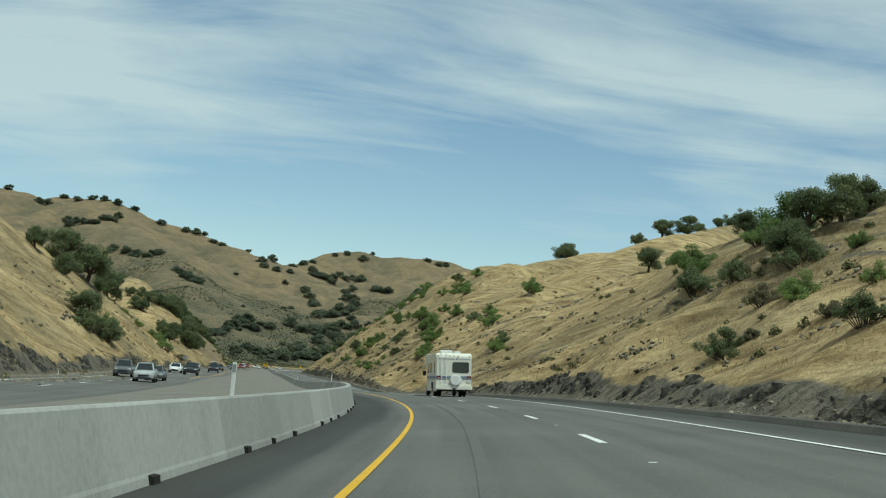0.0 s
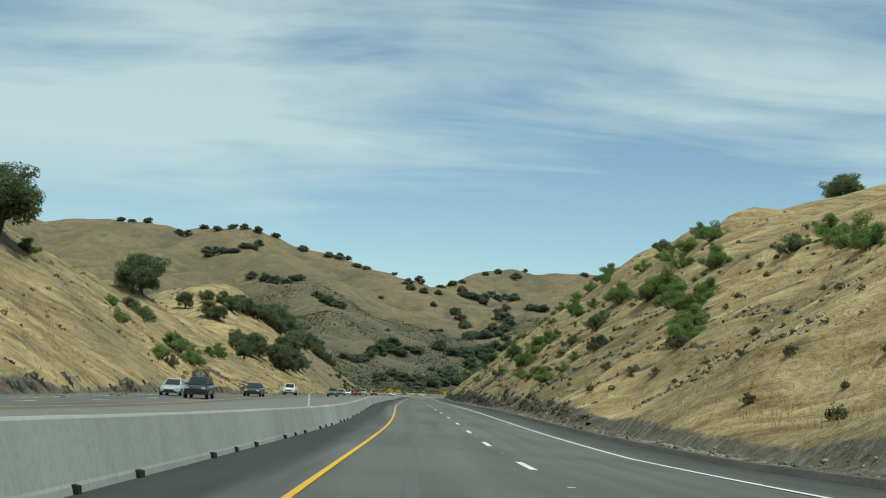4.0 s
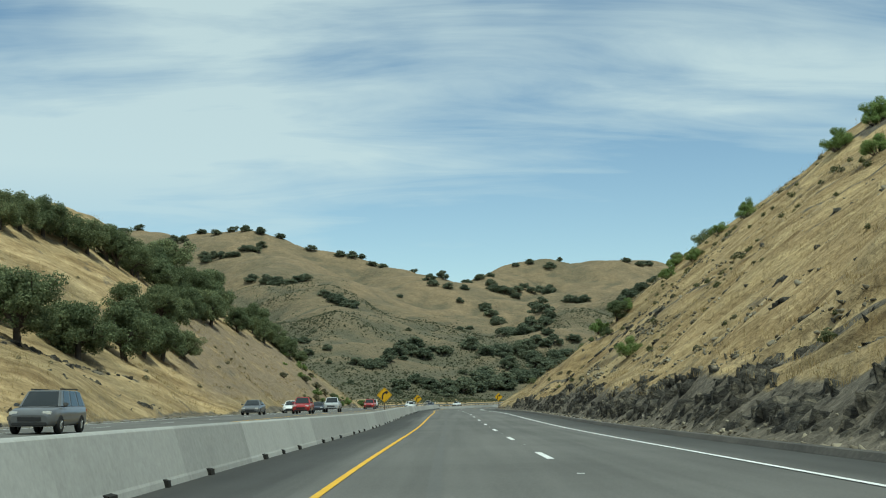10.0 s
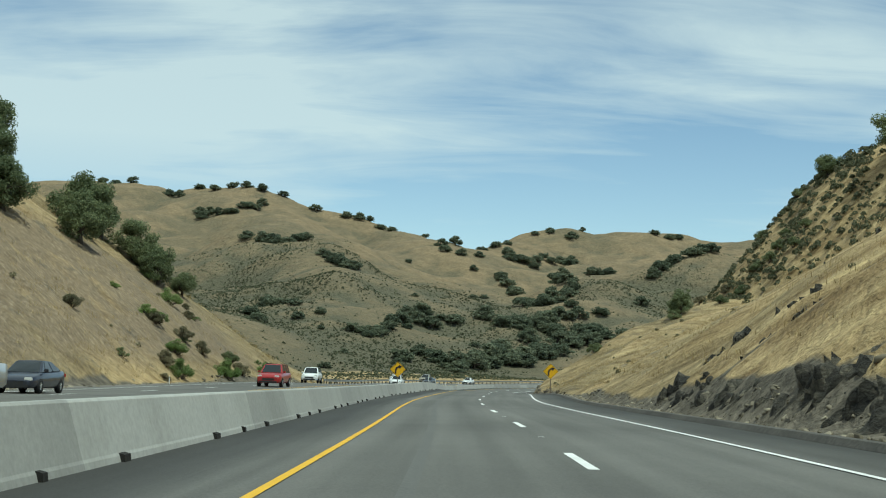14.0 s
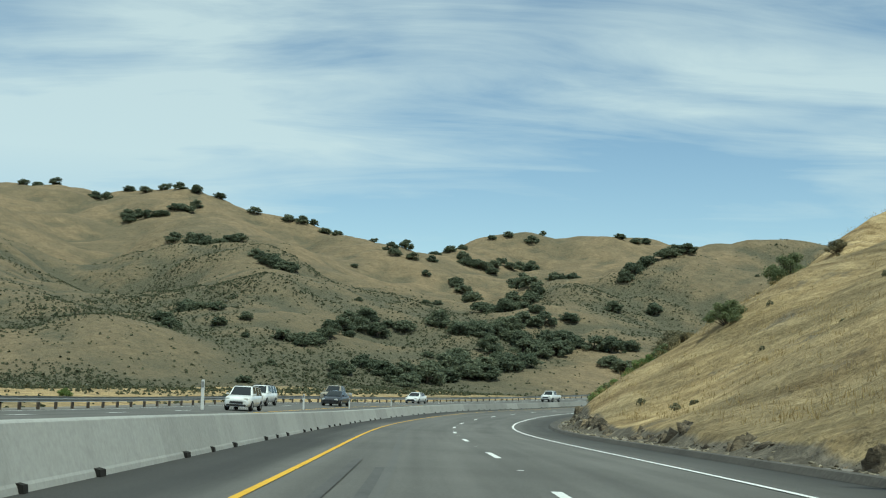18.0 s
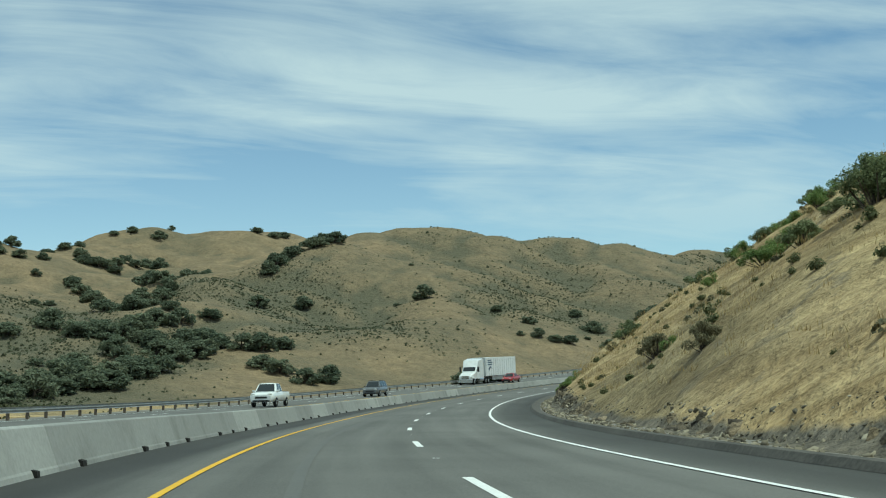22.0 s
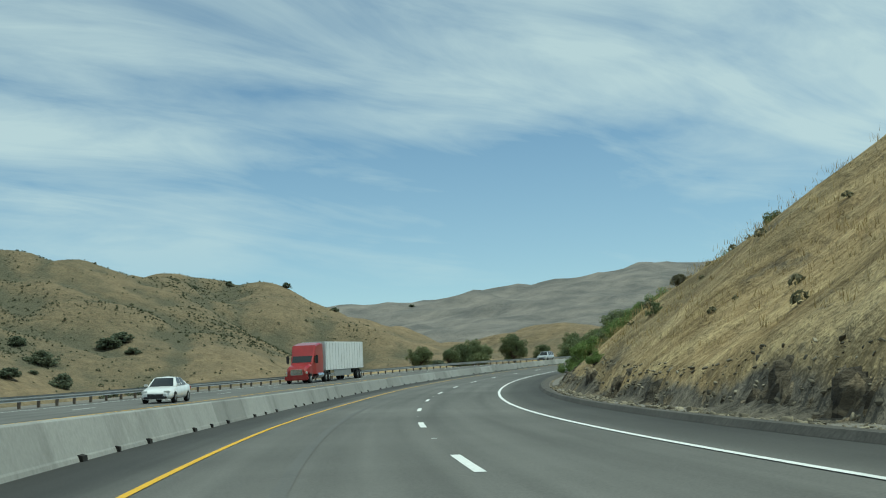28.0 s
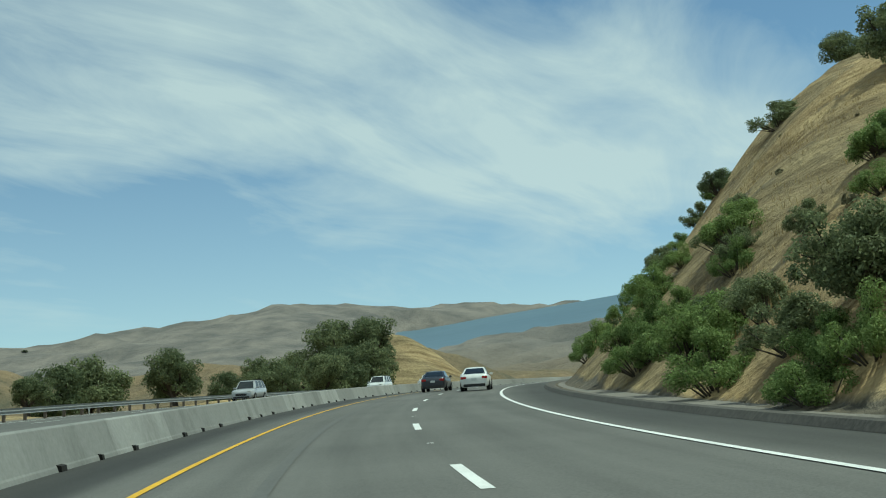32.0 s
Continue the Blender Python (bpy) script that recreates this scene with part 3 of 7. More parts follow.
def slope_material(name, hill):
    """Dry grass, open soil, scrub and a painted haze grey; the rock attribute brings broken grey stone out at the foot
    of the cuts.
    """
    m, nt, ln, b = node_mat(name, 0.95, 0, 0.15)
    big, mid = noise_of(nt, ln, 0.012 if hill else 0.035, 5, 0.6), noise_of(nt, ln, 0.09 if hill else 0.25, 6, 0.65)
    fine = noise_of(nt, ln, 1.2 if hill else 2.2, 5, 0.7, None if hill else (1, 1, 0.45))
    if hill:
        mottle = noise_of(nt, ln, 0.32, 7, 0.7)
        grass = ramp_of(nt, ln, mid, [(0.25, (0.115, 0.090, 0.055)), (0.5, (0.225, 0.163, 0.095)), (0.75, (0.34, 0.25, 0.145))])
        grass = mix_of(nt, ln, 0.5, grass, ramp_of(nt, ln, fine, [(0.3, (0.10, 0.080, 0.05)), (0.6, (0.235, 0.185, 0.115)), (0.8, (0.36, 0.29, 0.18))]))
        grass = mix_of(nt, ln, 1.0, grass, ramp_of(nt, ln, mottle, [(0.35, (0.76, 0.76, 0.74)), (0.5, (1.0, 1.0, 1.0)), (0.68, (1.22, 1.2, 1.15))]), "MULTIPLY")
    else:
        grass = ramp_of(nt, ln, mid, [(0.25, (0.265, 0.188, 0.098)), (0.5, (0.455, 0.342, 0.185)), (0.75, (0.59, 0.468, 0.27))])
        grass = mix_of(nt, ln, 0.55, grass, ramp_of(nt, ln, fine, [(0.3, (0.20, 0.145, 0.078)), (0.6, (0.455, 0.342, 0.185)), (0.8, (0.63, 0.50, 0.295))]))
        ba = nt.new("ShaderNodeAttribute")
        ba.attribute_name = "bed"
        st = nt.new("ShaderNodeTexNoise")
        st.inputs["Scale"].default_value, st.inputs["Detail"].default_value, st.inputs["Roughness"].default_value = 0.75, 8, 0.66
        st.inputs["Distortion"].default_value = 0.25
        ln.new(ba.outputs["Vector"], st.inputs[0])
        grass = mix_of(nt, ln, 1.0, grass, ramp_of(nt, ln, st.outputs[0], [(0.32, (0.46, 0.40, 0.33)), (0.47, (0.86, 0.83, 0.78)), (0.56, (1.08, 1.07, 1.04)), (0.68, (1.36, 1.36, 1.32))]), "MULTIPLY")
        olive = noise_of(nt, ln, 0.11, 5, 0.6)
        grass = mix_of(nt, ln, 1.0, grass, ramp_of(nt, ln, olive, [(0.42, (1, 1, 1)), (0.64, (0.90, 0.90, 0.87))]), "MULTIPLY")
    scrub = ramp_of(nt, ln, fine, [(0.35, (0.048, 0.053, 0.036)), (0.55, (0.092, 0.091, 0.062)), (0.75, (0.152, 0.139, 0.094))])
    cover = ramp_of(nt, ln, big, [(0.44, (0, 0, 0)), (0.60, (1, 1, 1))])
    if hill:
        za = nt.new("ShaderNodeAttribute")
        za.attribute_name = "scrub"
        cover = mix_of(nt, ln, 1.0, mix_of(nt, ln, 1.0, cover, (0.55, 0.55, 0.55), "MULTIPLY"), za.outputs["Fac"], "LIGHTEN")
    col = mix_of(nt, ln, mix_of(nt, ln, 1.0, cover, (0.85, 0.85, 0.85) if hill else (0.45, 0.45, 0.45), "MULTIPLY"), grass, scrub)
    if hill:
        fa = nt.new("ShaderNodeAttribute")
        fa.attribute_name = "far_haze"
        # haze over the far range, put into its base colour as grey
        far_haze = ramp_of(nt, ln, big, [(0.35, (0.125, 0.120, 0.112)), (0.65, (0.23, 0.208, 0.182))])
        col = mix_of(nt, ln, fa.outputs["Fac"], col, far_haze)
    if not hill:
        sa = nt.new("ShaderNodeAttribute")
        sa.attribute_name = "soil"
        earth = ramp_of(nt, ln, fine, [(0.3, (0.135, 0.103, 0.070)), (0.55, (0.225, 0.174, 0.117)), (0.8, (0.39, 0.32, 0.22))])
        col = mix_of(nt, ln, mix_of(nt, ln, 1.0, sa.outputs["Fac"], ramp_of(nt, ln, mid, [(0.3, (0.25, 0.25, 0.25)), (0.5, (0.9, 0.9, 0.9))]), "MULTIPLY"), col, earth)
        at = nt.new("ShaderNodeAttribute")
        at.attribute_name = "rock"
        vor = nt.new("ShaderNodeTexVoronoi")
        vor.inputs["Scale"].default_value = 1.1
        co = nt.new("ShaderNodeTexCoord")
        ln.new(co.outputs["Object"], vor.inputs["Vector"])
        stone = ramp_of(nt, ln, fine, [(0.3, (0.065, 0.057, 0.044)), (0.55, (0.165, 0.142, 0.107)), (0.8, (0.32, 0.275, 0.21))])
        stone = mix_of(nt, ln, 0.5, stone, ramp_of(nt, ln, vor.outputs["Distance"], [(0.1, (0.20, 0.175, 0.14)), (0.7, (0.055, 0.05, 0.041))]))
        edge = nt.new("ShaderNodeMath")
        edge.operation = "ADD"
        ln.new(at.outputs["Fac"], edge.inputs[0])
        sc = nt.new("ShaderNodeMath")
        sc.operation = "MULTIPLY_ADD"
        ln.new(mid, sc.inputs[0])
        sc.inputs[1].default_value, sc.inputs[2].default_value = 0.9, -0.45
        ln.new(sc.outputs[0], edge.inputs[1])
        col = mix_of(nt, ln, ramp_of(nt, ln, edge.outputs[0], [(0.38, (0, 0, 0)), (0.55, (1, 1, 1))]), col, stone)
        # outcrops higher up
        out = noise_of(nt, ln, 0.20, 7, 0.72, (1, 1, 1.9))
        col = mix_of(nt, ln, ramp_of(nt, ln, out, [(0.58, (0, 0, 0)), (0.66, (0.7, 0.7, 0.7))]), col, stone)
    ln.new(col, b.inputs["Base Color"])
    broad = nt.new("ShaderNodeBump")
    broad.inputs["Strength"].default_value, broad.inputs["Distance"].default_value = 0.8, 10.0 if hill else 1.2
    ln.new(noise_of(nt, ln, 0.028, 5, 0.6) if hill else mid, broad.inputs["Height"])
    bump_of(nt, ln, b, fine, 0.6, 1.2 if hill else 0.35)
    ln.new(broad.outputs[0], b.inputs["Normal"].links[0].from_node.inputs["Normal"])
    return m


def asphalt_material():
    """Worn asphalt with paler and darker streaks along the lanes, fine grit and old patches."""
    m, nt, ln, b = node_mat("asphalt", 0.85, 0, 0.3)
    grit, patch = noise_of(nt, ln, 28, 6, 0.7), noise_of(nt, ln, 0.10, 5, 0.6)
    at = nt.new("ShaderNodeAttribute")
    at.attribute_name = "lane"
    mp = nt.new("ShaderNodeMapping")
    mp.inputs["Scale"].default_value = (1.0, 0.022, 1.0)
    ln.new(at.outputs["Vector"], mp.inputs[0])
    streaks = nt.new("ShaderNodeTexNoise")
    streaks.inputs["Scale"].default_value, streaks.inputs["Detail"].default_value = 1.3, 5
    ln.new(mp.outputs[0], streaks.inputs[0])
    lane = streaks.outputs[0]
    c = ramp_of(nt, ln, patch, [(0.3, (0.102, 0.099, 0.090)), (0.7, (0.148, 0.144, 0.131))])
    c = mix_of(nt, ln, 1.0, c, ramp_of(nt, ln, lane, [(0.3, (0.74, 0.74, 0.74)), (0.7, (1.14, 1.14, 1.14))]), "MULTIPLY")
    c = mix_of(nt, ln, 1.0, c, ramp_of(nt, ln, grit, [(0.3, (0.70, 0.70, 0.70)), (0.7, (1.25, 1.25, 1.25))]), "MULTIPLY")
    # the shoulders are darker, and wear pale towards the lanes
    across = nt.new("ShaderNodeSeparateXYZ")
    ln.new(at.outputs["Vector"], across.inputs[0])
    ragged = nt.new("ShaderNodeMath")
    ragged.operation = "MULTIPLY_ADD"
    ln.new(lane, ragged.inputs[0])
    ragged.inputs[1].default_value = 1.1
    ln.new(across.outputs[0], ragged.inputs[2])
    unit = nt.new("ShaderNodeMath")
    unit.operation = "MULTIPLY_ADD"
    ln.new(ragged.outputs[0], unit.inputs[0])
    unit.inputs[1].default_value, unit.inputs[2].default_value = 1 / 16, 3.45 / 16
    wear = [(0.0, (1, 1, 1)), (0.07, (1, 1, 1)), (0.085, (0.37, 0.37, 0.38)), (0.19, (0.40, 0.40, 0.41)), (0.245, (1, 1, 1)), (0.72, (1, 1, 1)), (0.76, (0.62, 0.62, 0.62)), (0.84, (0.45, 0.45, 0.455)), (1.0, (0.47, 0.47, 0.47))]
    c = mix_of(nt, ln, 1.0, c, ramp_of(nt, ln, unit.outputs[0], wear), "MULTIPLY")
    ln.new(c, b.inputs["Base Color"])
    bump_of(nt, ln, b, grit, 0.3, 0.006)
    return m


M_SLOPE = slope_material("cut_slope", False)
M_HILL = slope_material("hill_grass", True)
M_ASPHALT = asphalt_material()
M_DIKE = two_scale("dusty_dike_asphalt", (0.048, 0.045, 0.041), (0.125, 0.115, 0.10), 0.35, 9, 0.92, 0.4, 0.02)
M_DIRT = two_scale("gravel_dirt", (0.145, 0.133, 0.115), (0.225, 0.207, 0.18), 0.4, 14, 0.95, 0.5, 0.03)
M_YELLOW = two_scale("yellow_paint", (0.58, 0.33, 0.02), (0.72, 0.43, 0.03), 1.5, 25, 0.7, 0.1, 0.004, amount=0.25)
M_WHITE = two_scale("white_paint", (0.62, 0.62, 0.60), (0.8, 0.8, 0.78), 1.5, 25, 0.7, 0.1, 0.004, amount=0.25)

# ---- the road ----
R0, R1 = S_MIN + 2, S_MAX - 2
tagged(ribbon("road", R0, R1, 3, [(0.0, 0.0), (0.25, 0.0), (2.0, 0.02), (3.7, 0.02), (5.5, 0.02), (7.55, 0.0)], M_ASPHALT), "worn grey asphalt carriageway with two lanes", "road", kind="structure")
tagged(ribbon("road_shoulder_inner", R0, R1, 3, [(-2.2, 0.0), (-1.1, 0.0), (0.0, 0.0)], M_ASPHALT), "dark asphalt inner shoulder beside the barrier", "shoulder", kind="structure")
tagged(ribbon("road_shoulder_outer", R0, R1, 3, [(7.55, 0.0), (8.9, -0.015), (10.3, -0.03)], M_ASPHALT), "dark asphalt outer shoulder beside the dike", "shoulder", kind="structure")
tagged(ribbon("lane_line_yellow", R0, R1, 2, [(0.13, 0.010), (0.24, 0.010)], M_YELLOW, drift=[(-150, 0), (555, 0), (574, -0.08), (821, -0.10), (900, -0.25), (912, -0.28), (943, -0.13), (1004, -0.06), (1300, -0.06)]), "worn yellow left edge line", "road marking", kind="structure")
tagged(ribbon("lane_line_white", R0, R1, 2, [(7.33, 0.016), (7.47, 0.015)], M_WHITE), "white right edge line", "road marking", kind="structure")
tagged(ribbon("verge", R0, R1, 3, [(10.2, -0.03), (10.9, 0.03), (12.4, 0.05)], M_DIRT), "dusty gravel verge under the rock cut", "verge", kind="structure")
tagged(ribbon("road_opposite", R0, R1, 3, [(-19.2, 0.12), (-13.6, 0.14), (-8.4, 0.10)], M_ASPHALT, drift=OPPOSITE_DRIFT), "grey asphalt of the opposite carriageway", "road", kind="structure")
tagged(ribbon("verge_opposite", R0, R1, 3, [(-22.5, 0.10), (-19.0, 0.125)], M_DIRT, drift=OPPOSITE_DRIFT), "gravel verge beyond the opposite lanes", "verge", kind="structure")

# ---- the ground ----
broad_ground()
R_COLS = np.concatenate([np.arange(10.6, 34, 0.6), np.arange(34, 60, 1.2), np.arange(60, 130, 4), np.arange(130, 231, 14)])
L_COLS = -np.concatenate([np.arange(19.6, 42, 0.8), np.arange(42, 76, 1.7), np.arange(76, 130, 5), np.arange(130, 291, 16)])
ground_strip("slope_right", R0, R1, 1.0, R_COLS, M_SLOPE, "steep road cut of dry grass over a broken grey rock foot")
ground_strip("slope_left", R0, R1, 1.4, L_COLS, M_SLOPE, "dry grass cut slope with rock and scrub above the opposite lanes")


# ---- broken rock along the foot of the cut ----
def cell_relief(u, v, seed):
    """Angular blocks: each cell stands at its own height and leans its own way."""
    best = np.full(u.shape, 1e9)
    out = np.zeros(u.shape)
    iu, iv = np.floor(u), np.floor(v)

    def h(a, b, k):
        q = np.sin(a * 127.1 + b * 311.7 + k * 74.7 + seed) * 43758.5453
        return q - np.floor(q)

    for da in (-1, 0, 1):
        for db in (-1, 0, 1):
            a, b = iu + da, iv + db
            cu, cv = a + h(a, b, 1), b + h(a, b, 2)
            d = (u - cu) ** 2 + (v - cv) ** 2
            m = d < best
            val = h(a, b, 3) - 0.5 + (h(a, b, 4) - 0.5) * 0.75 * (u - cu) + (h(a, b, 5) - 0.6) * 0.75 * (v - cv)
            best, out = np.where(m, d, best), np.where(m, val, out)
    return out


BANDS = [(70, 0.8), (205, 0.75), (380, 0.8), (415, 1.05), (475, 1.05), (500, 0.6), (540, 0.5)]


def rock_cut(name, s0, s1, reach, bands, label, left=False, brown=False):
    step = 0.24 if left else 0.16
    ss, mm = np.arange(s0, s1, step), np.arange(-0.6, reach, step * 0.9)
    s, m = np.meshgrid(ss, mm, indexing="ij")
    p = near_surface(s, LEFT_TOE + tab(s, OPPOSITE_DRIFT) - m if left else RIGHT_TOE + m)
    foot = tab(s, LROCK_H) / 1.3 if left else tab(s, ROCK_H) / tab(s, ROCK_SLOPE)
    edge = foot * (0.95 + 0.3 * np.sin(s * 0.23 + 1) + 0.3 * np.sin(s * 0.61) + 0.2 * np.sin(s * 1.7 + m)) - m
    mask = np.clip(edge / 0.8 + 0.5, 0, 1)
    gap = np.sin(s * 0.34 + 1.1 * np.sin(m * 1.3)) + np.sin(s * 0.83 + m * 1.9) + 0.8 * np.sin(s * 0.11 + 2 + m * 0.7)
    mask = mask * np.clip(1.35 - 0.75 * np.clip(gap - 0.55, 0, 2) * np.clip((m + 0.2) / 0.8, 0, 1), 0, 1)
    block = cell_relief(s / 1.9 + 0.3 * m, m / 0.9 + 0.2 * s, 5.0) + 0.6 * cell_relief(s / 0.8, m / 0.5, 6.0)
    if bands:
        seam = bare_edge(s + (40 if left else 0), m)
        mask = np.maximum(mask, np.clip((0.8 * seam * tab(s, BANDS) * np.clip((17 - m) / 9, 0.45, 1) + 1.2 * block - 0.55) * 2.2, 0, 0.95) * np.clip((reach - m) / 4, 0, 1))
    mask = mask * np.clip(1.1 + 1.6 * block, 0.55, 1)
    rel = 0.52 * cell_relief(s / 0.95 + 0.7 * m, m / 0.55 + 0.35 * s, 3.0) + 0.42 * cell_relief(s / 0.42 + 0.5 * m, m / 0.28 + 0.4 * s, 9.0)
    rel = rel * np.where(m > foot + 0.6, 0.5, tab(s, [(0, 0.55), (160, 0.55), (260, 0.9), (700, 0.9), (760, 0.7)]))
    up = np.clip((m + 0.6) / 1.2, 0, 1) * (0.26 + rel) * mask - 0.7 * (1 - mask) - 0.12
    sx, sy = np.interp(s, S_ALL, SIDE[:, 0]), np.interp(s, S_ALL, SIDE[:, 1])
    lean = 0.55 if left else -0.55
    p = p + up[..., None] * np.stack([lean * sx, lean * sy, 0.83 + 0 * s], -1)
    me = mesh_from(name, p.reshape(-1, 3), grid_faces(*s.shape, not left))
    return tagged(part_of(name, me, M_BROWN_ROCK if brown else M_ROCK), label, "rock", kind="structure")


def rock_material(name, stops):
    m, nt, ln, b = node_mat(name, 0.9, 0, 0.25)
    n1, n2 = noise_of(nt, ln, 0.35, 6, 0.65), noise_of(nt, ln, 2.6, 7, 0.72, (1, 0.5, 1.6))
    c = ramp_of(nt, ln, n2, stops)
    vor = nt.new("ShaderNodeTexVoronoi")
    vor.inputs["Scale"].default_value = 2.6
    co = nt.new("ShaderNodeTexCoord")
    ln.new(co.outputs["Object"], vor.inputs["Vector"])
    c = mix_of(nt, ln, 0.75, c, ramp_of(nt, ln, vor.outputs["Color"], [(0.25, (0.32, 0.32, 0.34)), (0.6, (1.0, 0.98, 0.94)), (0.8, (2.1, 2.0, 1.85))]), "MULTIPLY")
    crack = nt.new("ShaderNodeTexVoronoi")
    crack.feature = "DISTANCE_TO_EDGE"
    crack.inputs["Scale"].default_value = 2.3
    ln.new(co.outputs["Object"], crack.inputs["Vector"])
    c = mix_of(nt, ln, 0.5, c, ramp_of(nt, ln, crack.outputs["Distance"], [(0.0, (0.18, 0.18, 0.18)), (0.09, (1, 1, 1))]), "MULTIPLY")
    ln.new(mix_of(nt, ln, 0.8, c, ramp_of(nt, ln, n1, [(0.35, (0.6, 0.6, 0.58)), (0.65, (1.3, 1.2, 1.02))]), "MULTIPLY"), b.inputs["Base Color"])
    bump_of(nt, ln, b, n2, 0.8, 0.25)
    return m


M_ROCK = rock_material("dark_cut_rock", [(0.3, (0.030, 0.030, 0.028)), (0.5, (0.070, 0.068, 0.061)), (0.66, (0.135, 0.127, 0.110)), (0.8, (0.33, 0.305, 0.255))])
M_BROWN_ROCK = rock_material("brown_crumbling_rock", [(0.3, (0.055, 0.048, 0.038)), (0.5, (0.13, 0.112, 0.086)), (0.66, (0.22, 0.19, 0.145)), (0.8, (0.38, 0.33, 0.26))])
rock_cut("rock_cut_first", 10, 150, 5, False, "dark broken rock at the foot of the road cut")
rock_cut("rock_cut_second", 205, 290, 16, True, "brown broken rock dipping through the dry grass of the cut", brown=True)
rock_cut("rock_cut_middle", 289, 520, 19, True, "dark broken rock bands dipping through the dry grass of the cut")
rock_cut("rock_cut_last", 735, 965, 5, False, "dark brown broken rock band along the foot of the cut", brown=True)
rock_cut("rock_cut_bench", 600, 735, 3.5, False, "pale brown broken stone along the foot of the grassed bench", brown=True)
rock_cut("rock_cut_left", 70, 450, 18, True, "grey broken rock showing through the dry grass above the opposite lanes", True)

# ---- small builders ----
def box_bm(bm, x0, x1, y0, y1, z0, z1):
    v = [bm.verts.new(p) for p in ((x0, y0, z0), (x1, y0, z0), (x1, y1, z0), (x0, y1, z0), (x0, y0, z1), (x1, y0, z1), (x1, y1, z1), (x0, y1, z1))]
    for f in ((3, 2, 1, 0), (4, 5, 6, 7), (0, 1, 5, 4), (1, 2, 6, 5), (2, 3, 7, 6), (3, 0, 4, 7)):
        bm.faces.new([v[i] for i in f])
    return v


def boxes(*bs, bevel=0.0):
    bm = bmesh.new()
    for b in bs:
        box_bm(bm, *b)
    if bevel:
        bmesh.ops.bevel(bm, geom=bm.edges[:], offset=bevel, segments=2, affect="EDGES", clamp_overlap=True)
    return bm


def rod(bm, a, b, r0, r1=None, sides=8, caps=True):
    a, b = Vector(a), Vector(b)
    r1 = r0 if r1 is None else r1
    q = (b - a).to_track_quat("Z", "Y")
    rings = []
    for p, r in ((a, r0), (b, r1)):
        rings.append([bm.verts.new(p + q @ Vector((r * math.cos(2 * math.pi * i / sides), r * math.sin(2 * math.pi * i / sides), 0))) for i in range(sides)])
    for i in range(sides):
        bm.faces.new((rings[0][i], rings[0][(i + 1) % sides], rings[1][(i + 1) % sides], rings[1][i]))
    if caps:
        bm.faces.new(rings[0][::-1])
        bm.faces.new(rings[1])


def rods(*rs, sides=8):
    bm = bmesh.new()
    for r in rs:
        rod(bm, *r, sides=sides)
    return bm


def slab(points, z0, z1, axis="z"):
    """A flat outline given thickness."""
    bm = bmesh.new()
    put = {"z": lambda x, y, t: (x, y, t), "y": lambda x, y, t: (x, t, y), "x": lambda x, y, t: (t, x, y)}[axis]
    lo = [bm.verts.new(put(x, y, z0)) for x, y in points]
    hi = [bm.verts.new(put(x, y, z1)) for x, y in points]
    n = len(points)
    bm.faces.new(lo[::-1])
    bm.faces.new(hi)
    for i in range(n):
        bm.faces.new((lo[i], lo[(i + 1) % n], hi[(i + 1) % n], hi[i]))
    bmesh.ops.recalc_face_normals(bm, faces=bm.faces[:])
    return bm


def road_pose(s, n, dz=0.0, turn=0.0):
    p = on_road(s, n)
    return pose(float(p[0]), float(p[1]), float(p[2]) + dz, 0, 0, heading(s) + turn)


def on_wheels(s, n, dz=0.0, turn=0.0):
    """A pose that follows the lean and the fall of the road."""
    a, b = on_road(s - 2, n), on_road(s + 2, n)
    rise = math.degrees(math.atan2(b[2] - a[2], 4.0))
    lean = math.degrees(math.atan(np.interp(s, S_ALL, BANK)))
    return road_pose(s, n, dz) @ pose(0, 0, 0, rise, lean, 0) @ pose(0, 0, 0, 0, 0, turn)


def thing(name, m, label, category, group="", kind=""):
    ob = new(name)
    ob.matrix_world = m
    return tagged(ob, label, category, group, kind)


M_STEEL = two_scale("galvanised_steel", (0.30, 0.31, 0.31), (0.46, 0.47, 0.46), 1.0, 12, 0.5, 0.1, 0.004, 0.6)
M_POST = two_scale("weathered_post_wood", (0.13, 0.10, 0.075), (0.22, 0.18, 0.14), 2, 20, 0.9, 0.3, 0.01)
M_SIGN = two_scale("sign_yellow", (0.66, 0.36, 0.01), (0.74, 0.42, 0.015), 1.2, 9, 0.45, 0.0, amount=0.15)
M_BLACK = plain("black_paint", (0.012, 0.012, 0.013), 0.5)
# near-black colour in place of the shade inside the drain slots
M_SLOT = two_scale("painted_slot_shade", (0.012, 0.011, 0.010), (0.03, 0.028, 0.025), 3, 20, 0.95, 0.2)
M_RUBBER = two_scale("rubber", (0.012, 0.012, 0.012), (0.025, 0.025, 0.025), 2, 18, 0.85, 0.2, 0.004)
M_PLASTIC_WHITE = two_scale("white_plastic", (0.68, 0.68, 0.66), (0.8, 0.8, 0.78), 2, 12, 0.5, 0.05, amount=0.2)
M_TAR = two_scale("tar_band", (0.100, 0.098, 0.092), (0.132, 0.130, 0.120), 0.4, 20, 0.8, 0.2, 0.004)
M_STONE = varied("cut_stone", (0.10, 0.089, 0.073), (0.25, 0.225, 0.185), 0.9, 2.5)
